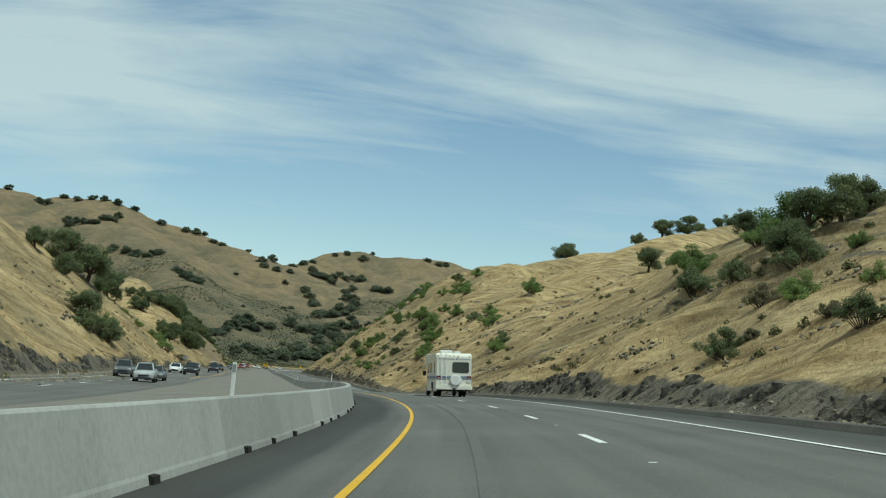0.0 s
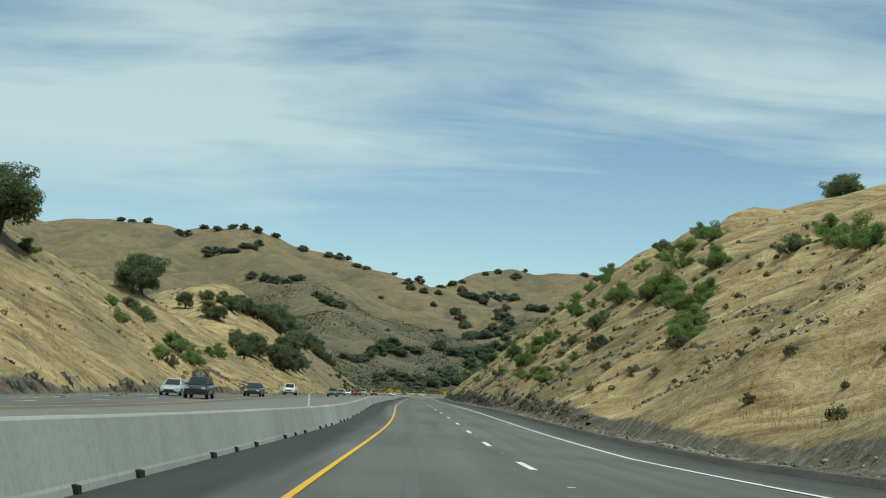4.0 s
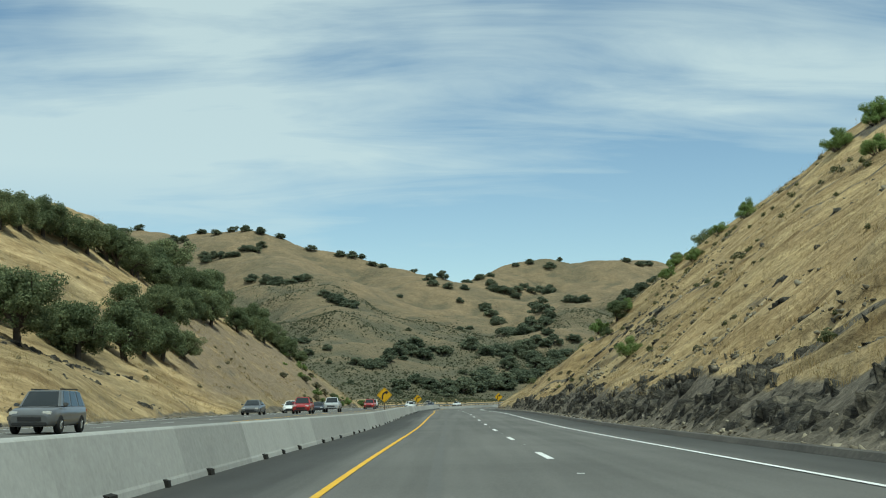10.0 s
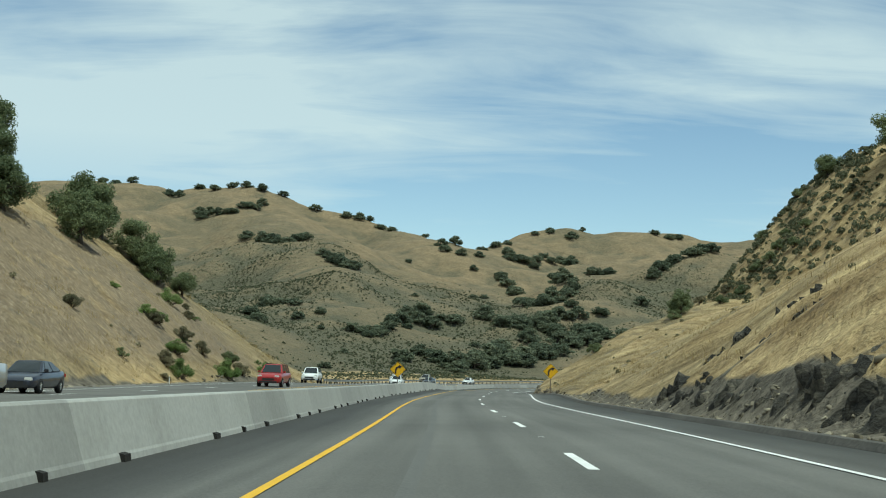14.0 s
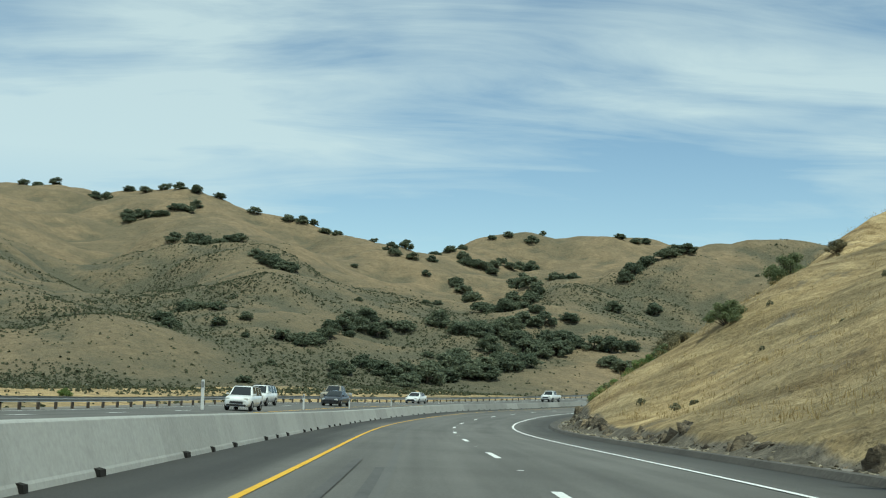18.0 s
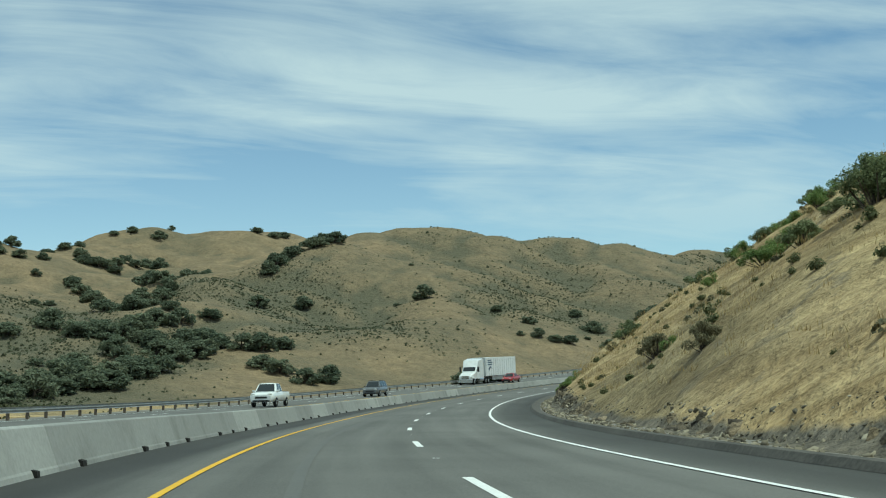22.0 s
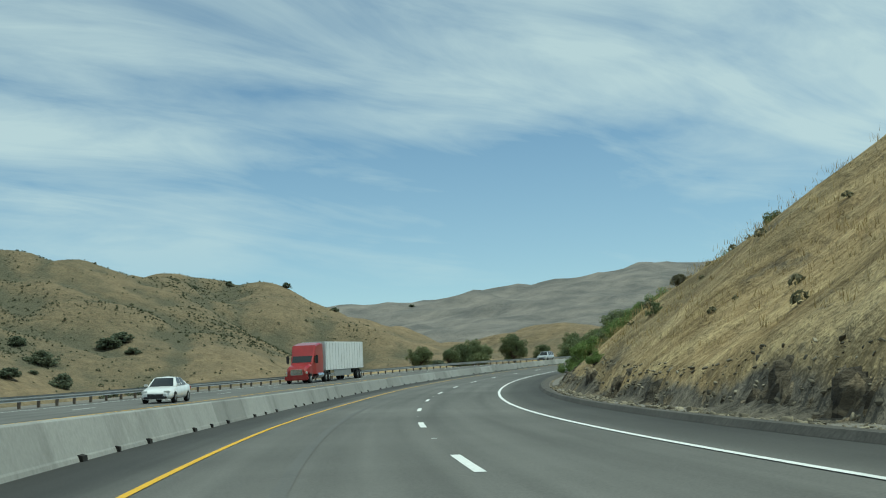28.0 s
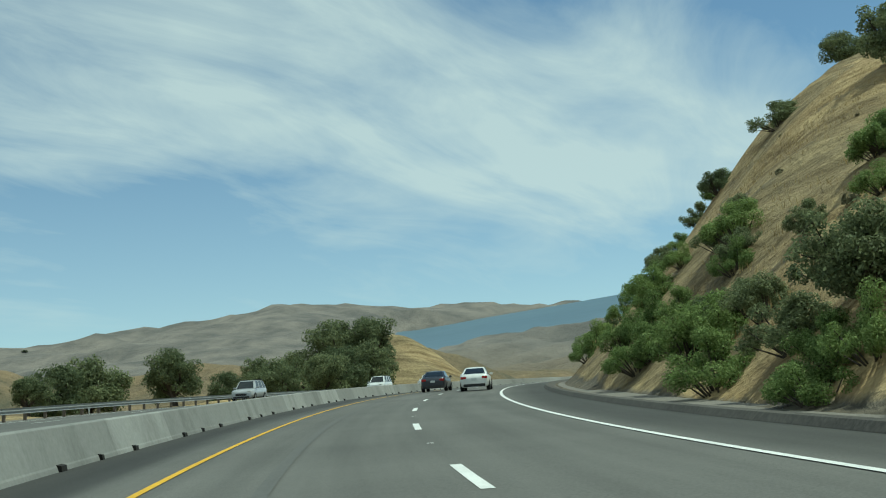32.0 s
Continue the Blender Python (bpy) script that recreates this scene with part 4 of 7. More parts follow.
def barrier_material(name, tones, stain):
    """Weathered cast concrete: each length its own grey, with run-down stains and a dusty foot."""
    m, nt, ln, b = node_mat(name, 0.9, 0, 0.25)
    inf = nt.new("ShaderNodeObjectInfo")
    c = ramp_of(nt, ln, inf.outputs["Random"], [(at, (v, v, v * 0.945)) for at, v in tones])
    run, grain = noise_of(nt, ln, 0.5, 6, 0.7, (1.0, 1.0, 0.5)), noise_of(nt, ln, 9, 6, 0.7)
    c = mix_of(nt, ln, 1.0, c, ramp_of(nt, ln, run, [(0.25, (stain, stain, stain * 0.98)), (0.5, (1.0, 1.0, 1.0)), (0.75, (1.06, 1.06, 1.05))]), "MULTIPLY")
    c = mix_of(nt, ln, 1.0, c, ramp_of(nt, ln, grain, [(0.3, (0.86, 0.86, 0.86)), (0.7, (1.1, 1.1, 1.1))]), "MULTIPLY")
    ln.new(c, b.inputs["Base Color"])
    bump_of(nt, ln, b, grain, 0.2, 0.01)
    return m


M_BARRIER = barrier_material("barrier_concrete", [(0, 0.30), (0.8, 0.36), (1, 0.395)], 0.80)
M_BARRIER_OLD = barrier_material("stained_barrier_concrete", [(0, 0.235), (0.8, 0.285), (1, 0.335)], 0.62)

# ---- markings, dike, barrier ----
DASH = 14.63
dashes = thing("lane_dashes", pose(0, 0, 0), "broken white lane line with long dashes", "road marking", kind="structure")
dots = thing("lane_markers", pose(0, 0, 0), "small white reflective markers between the dashes", "road marking", kind="structure")
for k in range(-18, 72):
    s = float(np.interp(k, [q[0] for q in DASH_AT], [q[1] for q in DASH_AT]))
    if s < R0 + 2:
        continue
    for off, ln_, wd, nm, par in ((0.0, 3.66, 0.15, "dash", dashes), (9.15, 0.14, 0.12, "marker", dots)):
        if s + off + ln_ < R1:
            v = [on_road(s + off + ln_ * u, 3.82 + sd, 0.026) for u in (0, 0.5, 1) for sd in (-wd / 2, wd / 2)]
            part_of(nm, mesh_from(nm, v, [(0, 1, 3, 2), (2, 3, 5, 4)]), M_WHITE, par)
for side, n0 in (("opposite", -13.65),):
    opp = thing("lane_dashes_opposite", pose(0, 0, 0), "broken white lane line of the opposite lanes", "road marking", kind="structure")
    for k in range(int((R1 - 10) / DASH)):
        s = 3 + k * DASH
        v = [on_road(s + 3.66 * u, n0 + sd + float(tab(s, OPPOSITE_DRIFT)), 0.148) for u in (0, 0.5, 1) for sd in (-0.08, 0.08)]
        part_of("dash", mesh_from("dash", v, [(0, 1, 3, 2), (2, 3, 5, 4)]), M_WHITE, opp)
tagged(ribbon("lane_line_opposite_inner", R0, R1, 2, [(-10.08, 0.122), (-9.93, 0.120)], M_YELLOW, drift=OPPOSITE_DRIFT), "yellow inner edge line of the opposite lanes", "road marking", kind="structure")
tagged(ribbon("lane_line_opposite_outer", R0, R1, 2, [(-17.4, 0.136), (-17.25, 0.136)], M_WHITE, drift=OPPOSITE_DRIFT), "white outer edge line of the opposite lanes", "road marking", kind="structure")
tagged(ribbon("tar_band", R0, R1, 2, [(1.50, 0.024), (1.68, 0.024)], M_TAR), "dark sealed band along the left lane", "road marking", kind="structure")
_ms = np.arange(R0, R1, 3.0)
_in = [on_road(_ms, np.full(len(_ms), -2.2), 0.0), on_road(_ms, (-2.2 - 8.5 + tab(_ms, OPPOSITE_DRIFT)) / 2, 0.06), on_road(_ms, -8.5 + tab(_ms, OPPOSITE_DRIFT), 0.104)]
_mv = np.stack(_in, 1).reshape(-1, 3)
_mf = [(i * 3 + j, i * 3 + j + 1, i * 3 + j + 4, i * 3 + j + 3) for i in range(len(_ms) - 1) for j in range(2)]
_cut = [f for f in _mf if _ms[f[0] // 3] < 575]
tagged(part_of("median_strip", mesh_from("median_strip", _mv, _cut), M_DIRT), "gravel strip between barrier and opposite lanes", "median", kind="structure")
tagged(part_of("median_shoulder", mesh_from("median_shoulder", _mv, [f for f in _mf if _ms[f[0] // 3] >= 575]), M_ASPHALT), "grey asphalt shoulder behind the barrier", "shoulder", kind="structure")
tagged(ribbon("asphalt_dike", R0, R1, 2, [(9.86, -0.02), (9.98, 0.13), (10.16, 0.15), (10.42, 0.05), (10.6, -0.02)], M_DIKE), "low dark asphalt dike along the shoulder", "kerb", kind="structure")

barrier = thing("median_barrier", pose(0, 0, 0), "long low grey concrete median barrier with dark drain slots", "barrier", kind="structure")
B_PROFILE = [(-2.04, 0.0), (-2.06, 0.08), (-2.08, 0.12), (-2.27, 0.79), (-2.30, 0.82), (-2.46, 0.82), (-2.49, 0.79), (-2.68, 0.12), (-2.70, 0.08), (-2.72, 0.0)]
s = R0 + 1
k = 0
while s < R1 - 7:
    bh = float(tab(s, BARRIER_H)) / 0.82
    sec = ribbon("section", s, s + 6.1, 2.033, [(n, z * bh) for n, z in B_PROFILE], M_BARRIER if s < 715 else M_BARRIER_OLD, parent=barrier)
    k += 1
    # slots are dark boxes set proud of the foot, shade painted, no opening cut
    for ds_, w in ((1.5, 0.36), (4.5, 0.16)) if k % 2 else ((1.5, 0.30),):
        a, b = s + ds_, s + ds_ + w
        v = [on_road(u, n, z) for u in (a, b) for n, z in ((-1.99, 0.0), (-2.0, 0.09), (-2.10, 0.115), (-2.10, 0.0))]
        part_of("drain_slot", mesh_from("drain_slot", v, [(0, 1, 5, 4), (1, 2, 6, 5), (0, 3, 2, 1), (4, 5, 6, 7)]), M_SLOT, sec)
    s += 6.1


def delineator(s, n, dz):
    t = thing("delineator_post", road_pose(s, n, dz), "slim white plastic delineator post", "road post", "delineator posts")
    part("post", boxes((-0.035, 0.035, -0.012, 0.012, 0, 0.62), bevel=0.008), M_PLASTIC_WHITE, t)
    part("reflector", boxes((-0.028, 0.028, -0.017, -0.012, 0.46, 0.58)), M_STEEL, t)
    return t


for s, n, dz in DELINEATORS:
    delineator(s, n + (float(tab(s, OPPOSITE_DRIFT)) if n < -10 else 0.0), dz)


def guardrail(s0, s1, n):
    g = thing("guardrail", pose(0, 0, 0), "galvanised steel guardrail on wooden posts beyond the opposite lanes", "guardrail", kind="structure")
    prof = [(0.0, 0.42), (-0.06, 0.47), (-0.06, 0.52), (0.0, 0.56), (0.0, 0.60), (-0.06, 0.64), (-0.06, 0.69), (0.0, 0.74)]
    s = s0
    while s < s1:
        e = min(s + 7.62, s1)
        ribbon("rail", s, e - 0.01, 3.8, [(n + a + 0.09, b + 0.1) for a, b in prof] + [(n + a + 0.085, b + 0.1) for a, b in prof[::-1]], M_STEEL, parent=g)
        s += 7.62
    me = None
    for s in np.arange(s0 + 0.5, s1, 1.905 * 1.5):
        if me is None:
            bm = boxes((-0.08, 0.08, -0.08, 0.08, -0.5, 0.84), bevel=0.01)
            p = part("post", bm, M_POST, g)
            me = p.data
        else:
            p = part_of("post", me, None, g)
        q = on_road(s, n - 0.07)
        p.matrix_local = pose(float(q[0]), float(q[1]), float(q[2]), 0, 0, heading(s))


guardrail(RAIL_FROM, R1 - 10, -18.9)


def curve_sign(s, n, foot, bottom, size, label, turn=0.0):
    """A yellow diamond with a bent arrow, on a wooden post."""
    t = thing("curve_warning_sign", road_pose(s, n, 0, turn), label, "road sign", "curve warning signs")
    part("post", boxes((-0.05, 0.05, 0.02, 0.12, foot, bottom + size * 1.3), bevel=0.008), M_POST, t)
    h = size / math.sqrt(2)
    c = bottom + h
    def diamond(r, ins):
        pts = []
        for i in range(4):
            a = math.pi / 2 * i
            for q in range(4):
                b = a - math.pi / 4 + math.pi / 2 * q / 3
                cx, cz = (r - ins) * math.cos(a), (r - ins) * math.sin(a)
                pts.append((cx + ins * 0.9 * math.cos(b), c + cz + ins * 0.9 * math.sin(b)))
        return pts
    panel = part("panel", slab(diamond(h, 0.09), -0.004, 0.01, "y"), M_SIGN, t)
    outer, inner = diamond(h - 0.055, 0.08), diamond(h - 0.085, 0.07)
    v = [(x, -0.008, z) for x, z in outer] + [(x, -0.008, z) for x, z in inner]
    m = len(outer)
    part_of("border", mesh_from("border", v, [(i, (i + 1) % m, m + (i + 1) % m, m + i) for i in range(m)]), M_BLACK, panel)
    k = size / 0.9
    path = [(-0.17, -0.36), (-0.17, -0.10), (-0.145, 0.02), (-0.08, 0.12), (0.02, 0.19), (0.10, 0.215)]
    w = 0.065
    lft, rgt = [], []
    for i, (x, z) in enumerate(path):
        a, b = path[max(i - 1, 0)], path[min(i + 1, len(path) - 1)]
        d = Vector((b[0] - a[0], b[1] - a[1])).normalized()
        lft.append((x - d.y * w, z + d.x * w))
        rgt.append((x + d.y * w, z - d.x * w))
    pts = lft + [(0.07, 0.37), (0.34, 0.25), (0.15, 0.03)] + rgt[::-1]
    part("arrow", slab([(x * k, c + z * k) for x, z in pts], -0.012, -0.005, "y"), M_BLACK, panel)
    return t


for row in CURVE_SIGNS:
    curve_sign(*row)


def back_sign(s, n, foot):
    """A diamond seen from behind."""
    t = thing("road_sign_back", road_pose(s, n + float(tab(s, OPPOSITE_DRIFT)), 0), "grey back of a diamond road sign on a post", "road sign")
    part("post", boxes((-0.045, 0.045, -0.12, -0.03, foot, 2.9), bevel=0.008), M_POST, t)
    part("panel", slab([(0, 1.75), (0.6, 2.35), (0, 2.95), (-0.6, 2.35)], -0.02, 0.0, "y"), M_STEEL, t)


for row in BACK_SIGNS:
    back_sign(*row)


# ---- tyre marks left in the inner lane ----
M_SKID = two_scale("tyre_rubber_marks", (0.065, 0.064, 0.061), (0.11, 0.108, 0.102), 0.8, 12, 0.8, 0.1, 0.003)
for s0, s1, n0 in ((588, 607, 0.85), (589, 604, 1.35), (300, 318, 1.2)):
    tagged(ribbon("tyre_mark", s0, s1, 2, [(n0, 0.027), (n0 + 0.16, 0.027)], M_SKID), "faint dark tyre mark on the asphalt", "road marking", kind="structure")

# ---- plants ----
def leaf_mat(name, dark, mid, light, rough=0.75, thin=0.45):
    m, nt, ln, b = node_mat(name, rough, 0, 0.25)
    geo = nt.new("ShaderNodeNewGeometry")
    inf = nt.new("ShaderNodeObjectInfo")
    c = ramp_of(nt, ln, geo.outputs["Random Per Island"], [(0, dark), (0.6, mid), (1, light)])
    k = ramp_of(nt, ln, inf.outputs["Random"], [(0, (0.75, 0.78, 0.72)), (1, (1.2, 1.15, 1.05))])
    c = mix_of(nt, ln, 1.0, c, k, "MULTIPLY")
    ln.new(c, b.inputs["Base Color"])
    tr = nt.new("ShaderNodeBsdfTranslucent")
    ln.new(c, tr.inputs["Color"])
    mx = nt.new("ShaderNodeMixShader")
    mx.inputs[0].default_value = thin
    ln.new(b.outputs[0], mx.inputs[1])
    ln.new(tr.outputs[0], mx.inputs[2])
    ln.new(mx.outputs[0], nt["Material Output"].inputs[0])
    return m


M_OAK = leaf_mat("oak_leaves", (0.095, 0.122, 0.068), (0.165, 0.20, 0.108), (0.245, 0.28, 0.155))
M_BUSH = leaf_mat("bush_leaves", (0.10, 0.15, 0.05), (0.20, 0.28, 0.10), (0.31, 0.39, 0.16))
M_SAGE = leaf_mat("sage_leaves", (0.12, 0.115, 0.075), (0.20, 0.185, 0.12), (0.28, 0.255, 0.17))
M_BARK = two_scale("oak_bark", (0.05, 0.042, 0.033), (0.12, 0.10, 0.08), 2, 14, 0.95, 0.6, 0.03)
M_GRASS = leaf_mat("dry_grass_blades", (0.32, 0.225, 0.11), (0.47, 0.345, 0.175), (0.60, 0.475, 0.27), 0.9)


def leaf_cloud(rng, blobs, count, size, flat=0.75):
    """Many small bent leaf sprays spread over and inside a set of lumps."""
    bl = np.array(blobs, float)
    w = bl[:, 3] ** 2
    pick = rng.choice(len(bl), count, p=w / w.sum())
    d = rng.normal(size=(count, 3))
    d /= np.linalg.norm(d, axis=1)[:, None]
    rad = bl[pick, 3] * (0.45 + 0.72 * rng.rand(count) ** 0.7)
    c = bl[pick, :3] + d * rad[:, None] * np.array([1, 1, flat])
    c[:, 2] = np.maximum(c[:, 2], 0.01)
    nrm = d * 0.7 + np.array([0, 0, 0.35]) + rng.normal(size=(count, 3)) * 0.55
    nrm /= np.linalg.norm(nrm, axis=1)[:, None]
    t = np.cross(nrm, rng.normal(size=(count, 3)))
    t /= np.linalg.norm(t, axis=1)[:, None] + 1e-9
    u = np.cross(nrm, t)
    a, b = (size * rng.uniform(0.6, 1.25, count))[:, None], (size * rng.uniform(0.4, 0.9, count))[:, None]
    v = np.stack([c - t * a * 0.9, c + u * b * 0.55 + nrm * 0.18 * a, c + t * a, c - u * b * 0.6 + nrm * 0.1 * a], 1)
    return v.reshape(-1, 3), np.arange(count * 4).reshape(-1, 4)


# oak leaves for far trees, with distance haze put into a paler, greyer colour
M_OAK_HAZED = leaf_mat("hazed_oak_leaves", (0.105, 0.125, 0.088), (0.148, 0.172, 0.12), (0.20, 0.225, 0.16))


def oak_meshes(seed, leaves, size, spread=1.0, limbs=6, low=0.0, mat=None):
    """An oak one unit wide and about 0.85 high: its trunk with limbs, and its crown."""
    rng = np.random.RandomState(seed)
    bm = bmesh.new()
    h0 = rng.uniform(0.13, 0.20)
    lean = rng.uniform(-0.05, 0.05, 2)
    top = (lean[0], lean[1], h0)
    rod(bm, (0, 0, -0.06), top, 0.042, 0.032, 7)
    blobs = []
    for i in range(limbs):
        a = 2 * math.pi * i / limbs + rng.uniform(-0.4, 0.4)
        r = rng.uniform(0.18, 0.33) * spread
        z = rng.uniform(0.24 - low, 0.52 - low)
        mid = (top[0] + 0.5 * r * math.cos(a), top[1] + 0.5 * r * math.sin(a), h0 + (z - h0) * 0.6)
        end = (r * math.cos(a), r * math.sin(a), z)
        rod(bm, top, mid, 0.024, 0.016, 5, False)
        rod(bm, mid, end, 0.016, 0.006, 5, False)
        blobs.append((end[0], end[1], end[2], rng.uniform(0.10, 0.15)))
        for _ in range(4):
            b = a + rng.uniform(-0.9, 0.9)
            q = r * rng.uniform(0.65, 1.4)
            e2 = (q * math.cos(b), q * math.sin(b), max(0.06, z + rng.uniform(-0.16, 0.16)))
            rod(bm, mid, e2, 0.01, 0.004, 4, False)
            blobs.append((*e2, rng.uniform(0.06, 0.115)))
    blobs += [(rng.uniform(-0.12, 0.12), rng.uniform(-0.12, 0.12), rng.uniform(0.46, 0.62) - low * 0.7, rng.uniform(0.09, 0.15)) for _ in range(9)]
    tm = bpy.data.meshes.new("trunk")
    bm.to_mesh(tm)
    bm.free()
    tm.materials.append(M_BARK)
    v, f = leaf_cloud(rng, blobs, leaves, size)
    cm = mesh_from("crown", v, f)
    cm.materials.append(mat or M_OAK)
    return tm, cm


OAK_NEAR = [oak_meshes(11 + i, 10000, 0.021, limbs=8, low=0.02) for i in range(4)]
OAK_FAR = [oak_meshes(31 + i, 1500, 0.058, limbs=7, low=0.13, mat=M_OAK_HAZED) for i in range(5)]


def oak(x, y, z, width, near, seed, tall=1.0, label="", group=""):
    r = random.Random(seed)
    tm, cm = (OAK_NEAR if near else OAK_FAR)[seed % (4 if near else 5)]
    t = thing("oak_tree", pose(x, y, z, 0, 0, r.uniform(0, 360)) @ Matrix.Diagonal((width, width, width * tall, 1)),
              label or ("broad dark green oak tree on dry grass" if near else "distant dark green oak on a golden hillside"), "tree", group or ("roadside oaks" if near else "hillside oaks"))
    part_of("trunk", tm, None, t)
    part_of("crown", cm, None, t)
    return t


def bush_mesh(seed, leaves, size, mat):
    rng = np.random.RandomState(seed)
    blobs = []
    for k in range(30):
        a, r = rng.uniform(0, 6.283), 0.50 * rng.rand() ** 0.7
        top = 0.50 * (1 - (r / 0.62) ** 2) * rng.uniform(0.35, 1.25)
        blobs.append((r * math.cos(a), r * math.sin(a), max(0.03, top), rng.uniform(0.05, 0.15)))
    v, f = leaf_cloud(rng, blobs, leaves, size, 0.9)
    me = mesh_from("foliage", v, f)
    me.materials.append(mat)
    bm = bmesh.new()
    for cx, cy, cz, r in blobs:
        rod(bm, (cx * 0.2, cy * 0.2, -0.08), (cx, cy, cz), 0.014, 0.005, 5, False)
    st = bpy.data.meshes.new("stem")
    bm.to_mesh(st)
    bm.free()
    st.materials.append(M_BARK)
    return st, me


BUSH_NEAR = [bush_mesh(51 + i, 11000, 0.020, M_BUSH) for i in range(3)]
BUSH_SAGE = [bush_mesh(61 + i, 6000, 0.026, M_SAGE) for i in range(2)]
BUSH_DARK = [bush_mesh(71 + i, 8000, 0.024, M_OAK) for i in range(3)]


def bush(s, n, width, seed, kind="green", tall=0.9):
    p = near_surface(np.array([float(s)]), np.array([float(n)]))[0]
    st, fo = {"green": BUSH_NEAR, "sage": BUSH_SAGE, "dark": BUSH_DARK}[kind][seed % (2 if kind == "sage" else 3)]
    r = random.Random(seed)
    label = {"green": "leafy green bush growing on the dry cut slope", "sage": "grey-green sagebrush on the dry slope", "dark": "dark green scrub bush on the slope"}[kind]
    t = thing("bush", pose(float(p[0]), float(p[1]), float(p[2]) - 0.05 - 0.06 * width, 0, 0, r.uniform(0, 360)) @ Matrix.Diagonal((width * r.uniform(0.85, 1.2), width * r.uniform(0.85, 1.2), width * tall, 1)), label, "bush", "slope bushes")
    part_of("stem", st, None, t)
    part_of("foliage", fo, None, t)


def near_oak(s, n, width, seed, tall=1.0):
    p = near_surface(np.array([float(s)]), np.array([float(n)]))[0]
    return oak(float(p[0]), float(p[1]), float(p[2]) - 0.1, width, True, seed, tall)


def near_z(x, y):
    """Height of the ground beside the road at places in the world."""
    j = nearest(x, y)
    n = (x - LINE[j, 0]) * SIDE[j, 0] + (y - LINE[j, 1]) * SIDE[j, 1]
    return near_surface(S_ALL[j], n)[:, 2]


def nearest(x, y):
    """The nearest point of the road's line to each place."""
    out = np.zeros(len(x), int)
    for k in range(0, len(x), 2000):
        out[k : k + 2000] = 5 * np.argmin((x[k : k + 2000, None] - LINE[None, ::5, 0]) ** 2 + (y[k : k + 2000, None] - LINE[None, ::5, 1]) ** 2, axis=1)
    return out


def hill_oak(x, y, width, seed, tall=1.0, up=0.0):
    px, py = np.array([float(x)]), np.array([float(y)])
    j = nearest(px, py)
    near = math.hypot(x - LINE[j[0], 0], y - LINE[j[0], 1]) < 230
    z = float((near_z if near else far_height)(px, py)[0])
    return oak(x, y, z - 0.3 + up, width, False, seed, tall)


def tufts(name, spots, height, label, mat, blades=7, seed=3):
    """Dry grass standing in clumps, joined into one mesh."""
    rng = np.random.RandomState(seed)
    n = len(spots)
    base = np.repeat(spots, blades, axis=0) + rng.normal(size=(n * blades, 3)) * np.array([0.42, 0.42, 0.0])
    a = rng.uniform(0, 6.283, n * blades)
    hgt = height * rng.uniform(0.45, 1.25, n * blades)
    w = 0.008 + 0.012 * rng.rand(n * blades)
    lean = rng.normal(size=(n * blades, 2)) * 0.35 * hgt[:, None]
    dx, dy = np.cos(a) * w, np.sin(a) * w
    v = np.empty((n * blades, 3, 3))
    v[:, 0] = base + np.stack([-dx, -dy, 0 * dx - 0.08], 1)
    v[:, 1] = base + np.stack([dx, dy, 0 * dx - 0.08], 1)
    v[:, 2] = base + np.stack([lean[:, 0], lean[:, 1], hgt], 1)
    me = mesh_from(name, v.reshape(-1, 3), np.arange(n * blades * 3).reshape(-1, 3))
    return tagged(part_of(name, me, mat), label, "grass", kind="stuff")

# ---- vehicles: local +y is forwards, the origin lies on the road under the middle ----
def paint(name, color, rough=0.32):
    m, nt, ln, b = node_mat(name, rough, 0.0, 0.5)
    n = noise_of(nt, ln, 1.5, 5)
    ln.new(ramp_of(nt, ln, n, [(0.3, tuple(0.85 * c for c in color)), (0.7, tuple(min(1, 1.08 * c) for c in color))]), b.inputs["Base Color"])
    b.inputs["Coat Weight"].default_value = 0.6
    b.inputs["Coat Roughness"].default_value = 0.08
    return m


PAINTS = {"white": paint("white_car_paint", (0.74, 0.75, 0.74)), "black": paint("black_car_paint", (0.012, 0.013, 0.017)),
          "silver": paint("silver_car_paint", (0.42, 0.43, 0.44)), "grey": paint("grey_car_paint", (0.10, 0.105, 0.11)),
          "red": paint("red_car_paint", (0.30, 0.014, 0.016)), "navy": paint("dark_blue_car_paint", (0.016, 0.02, 0.034)),
          "tan": paint("tan_car_paint", (0.30, 0.27, 0.21))}
M_GLASS = plain("dark_window_glass", (0.012, 0.016, 0.018), 0.06, 0, 0.7)
M_TRIM = plain("black_trim_plastic", (0.02, 0.02, 0.021), 0.6)
M_CHROME = plain("bright_metal", (0.62, 0.63, 0.64), 0.22, 1.0)
M_LAMP = plain("headlamp_glass", (0.75, 0.76, 0.74), 0.12, 0.3)
M_TAIL = plain("red_lamp_glass", (0.36, 0.012, 0.014), 0.2)
M_PLATE = plain("number_plate_white", (0.6, 0.62, 0.62), 0.5)


def loft(sections, smooth_angle=True):
    """A closed skin over cross-sections that have the same count of points."""
    bm = bmesh.new()
    rings = [[bm.verts.new(p) for p in sec] for sec in sections]
    n = len(rings[0])
    for a, b in zip(rings[:-1], rings[1:]):
        for i in range(n):
            bm.faces.new((a[i], a[(i + 1) % n], b[(i + 1) % n], b[i]))
    bm.faces.new(rings[0][::-1])
    bm.faces.new(rings[-1])
    bmesh.ops.recalc_face_normals(bm, faces=bm.faces[:])
    if smooth_angle:
        for f in bm.faces:
            f.smooth = len(f.verts) == 4
    return bm


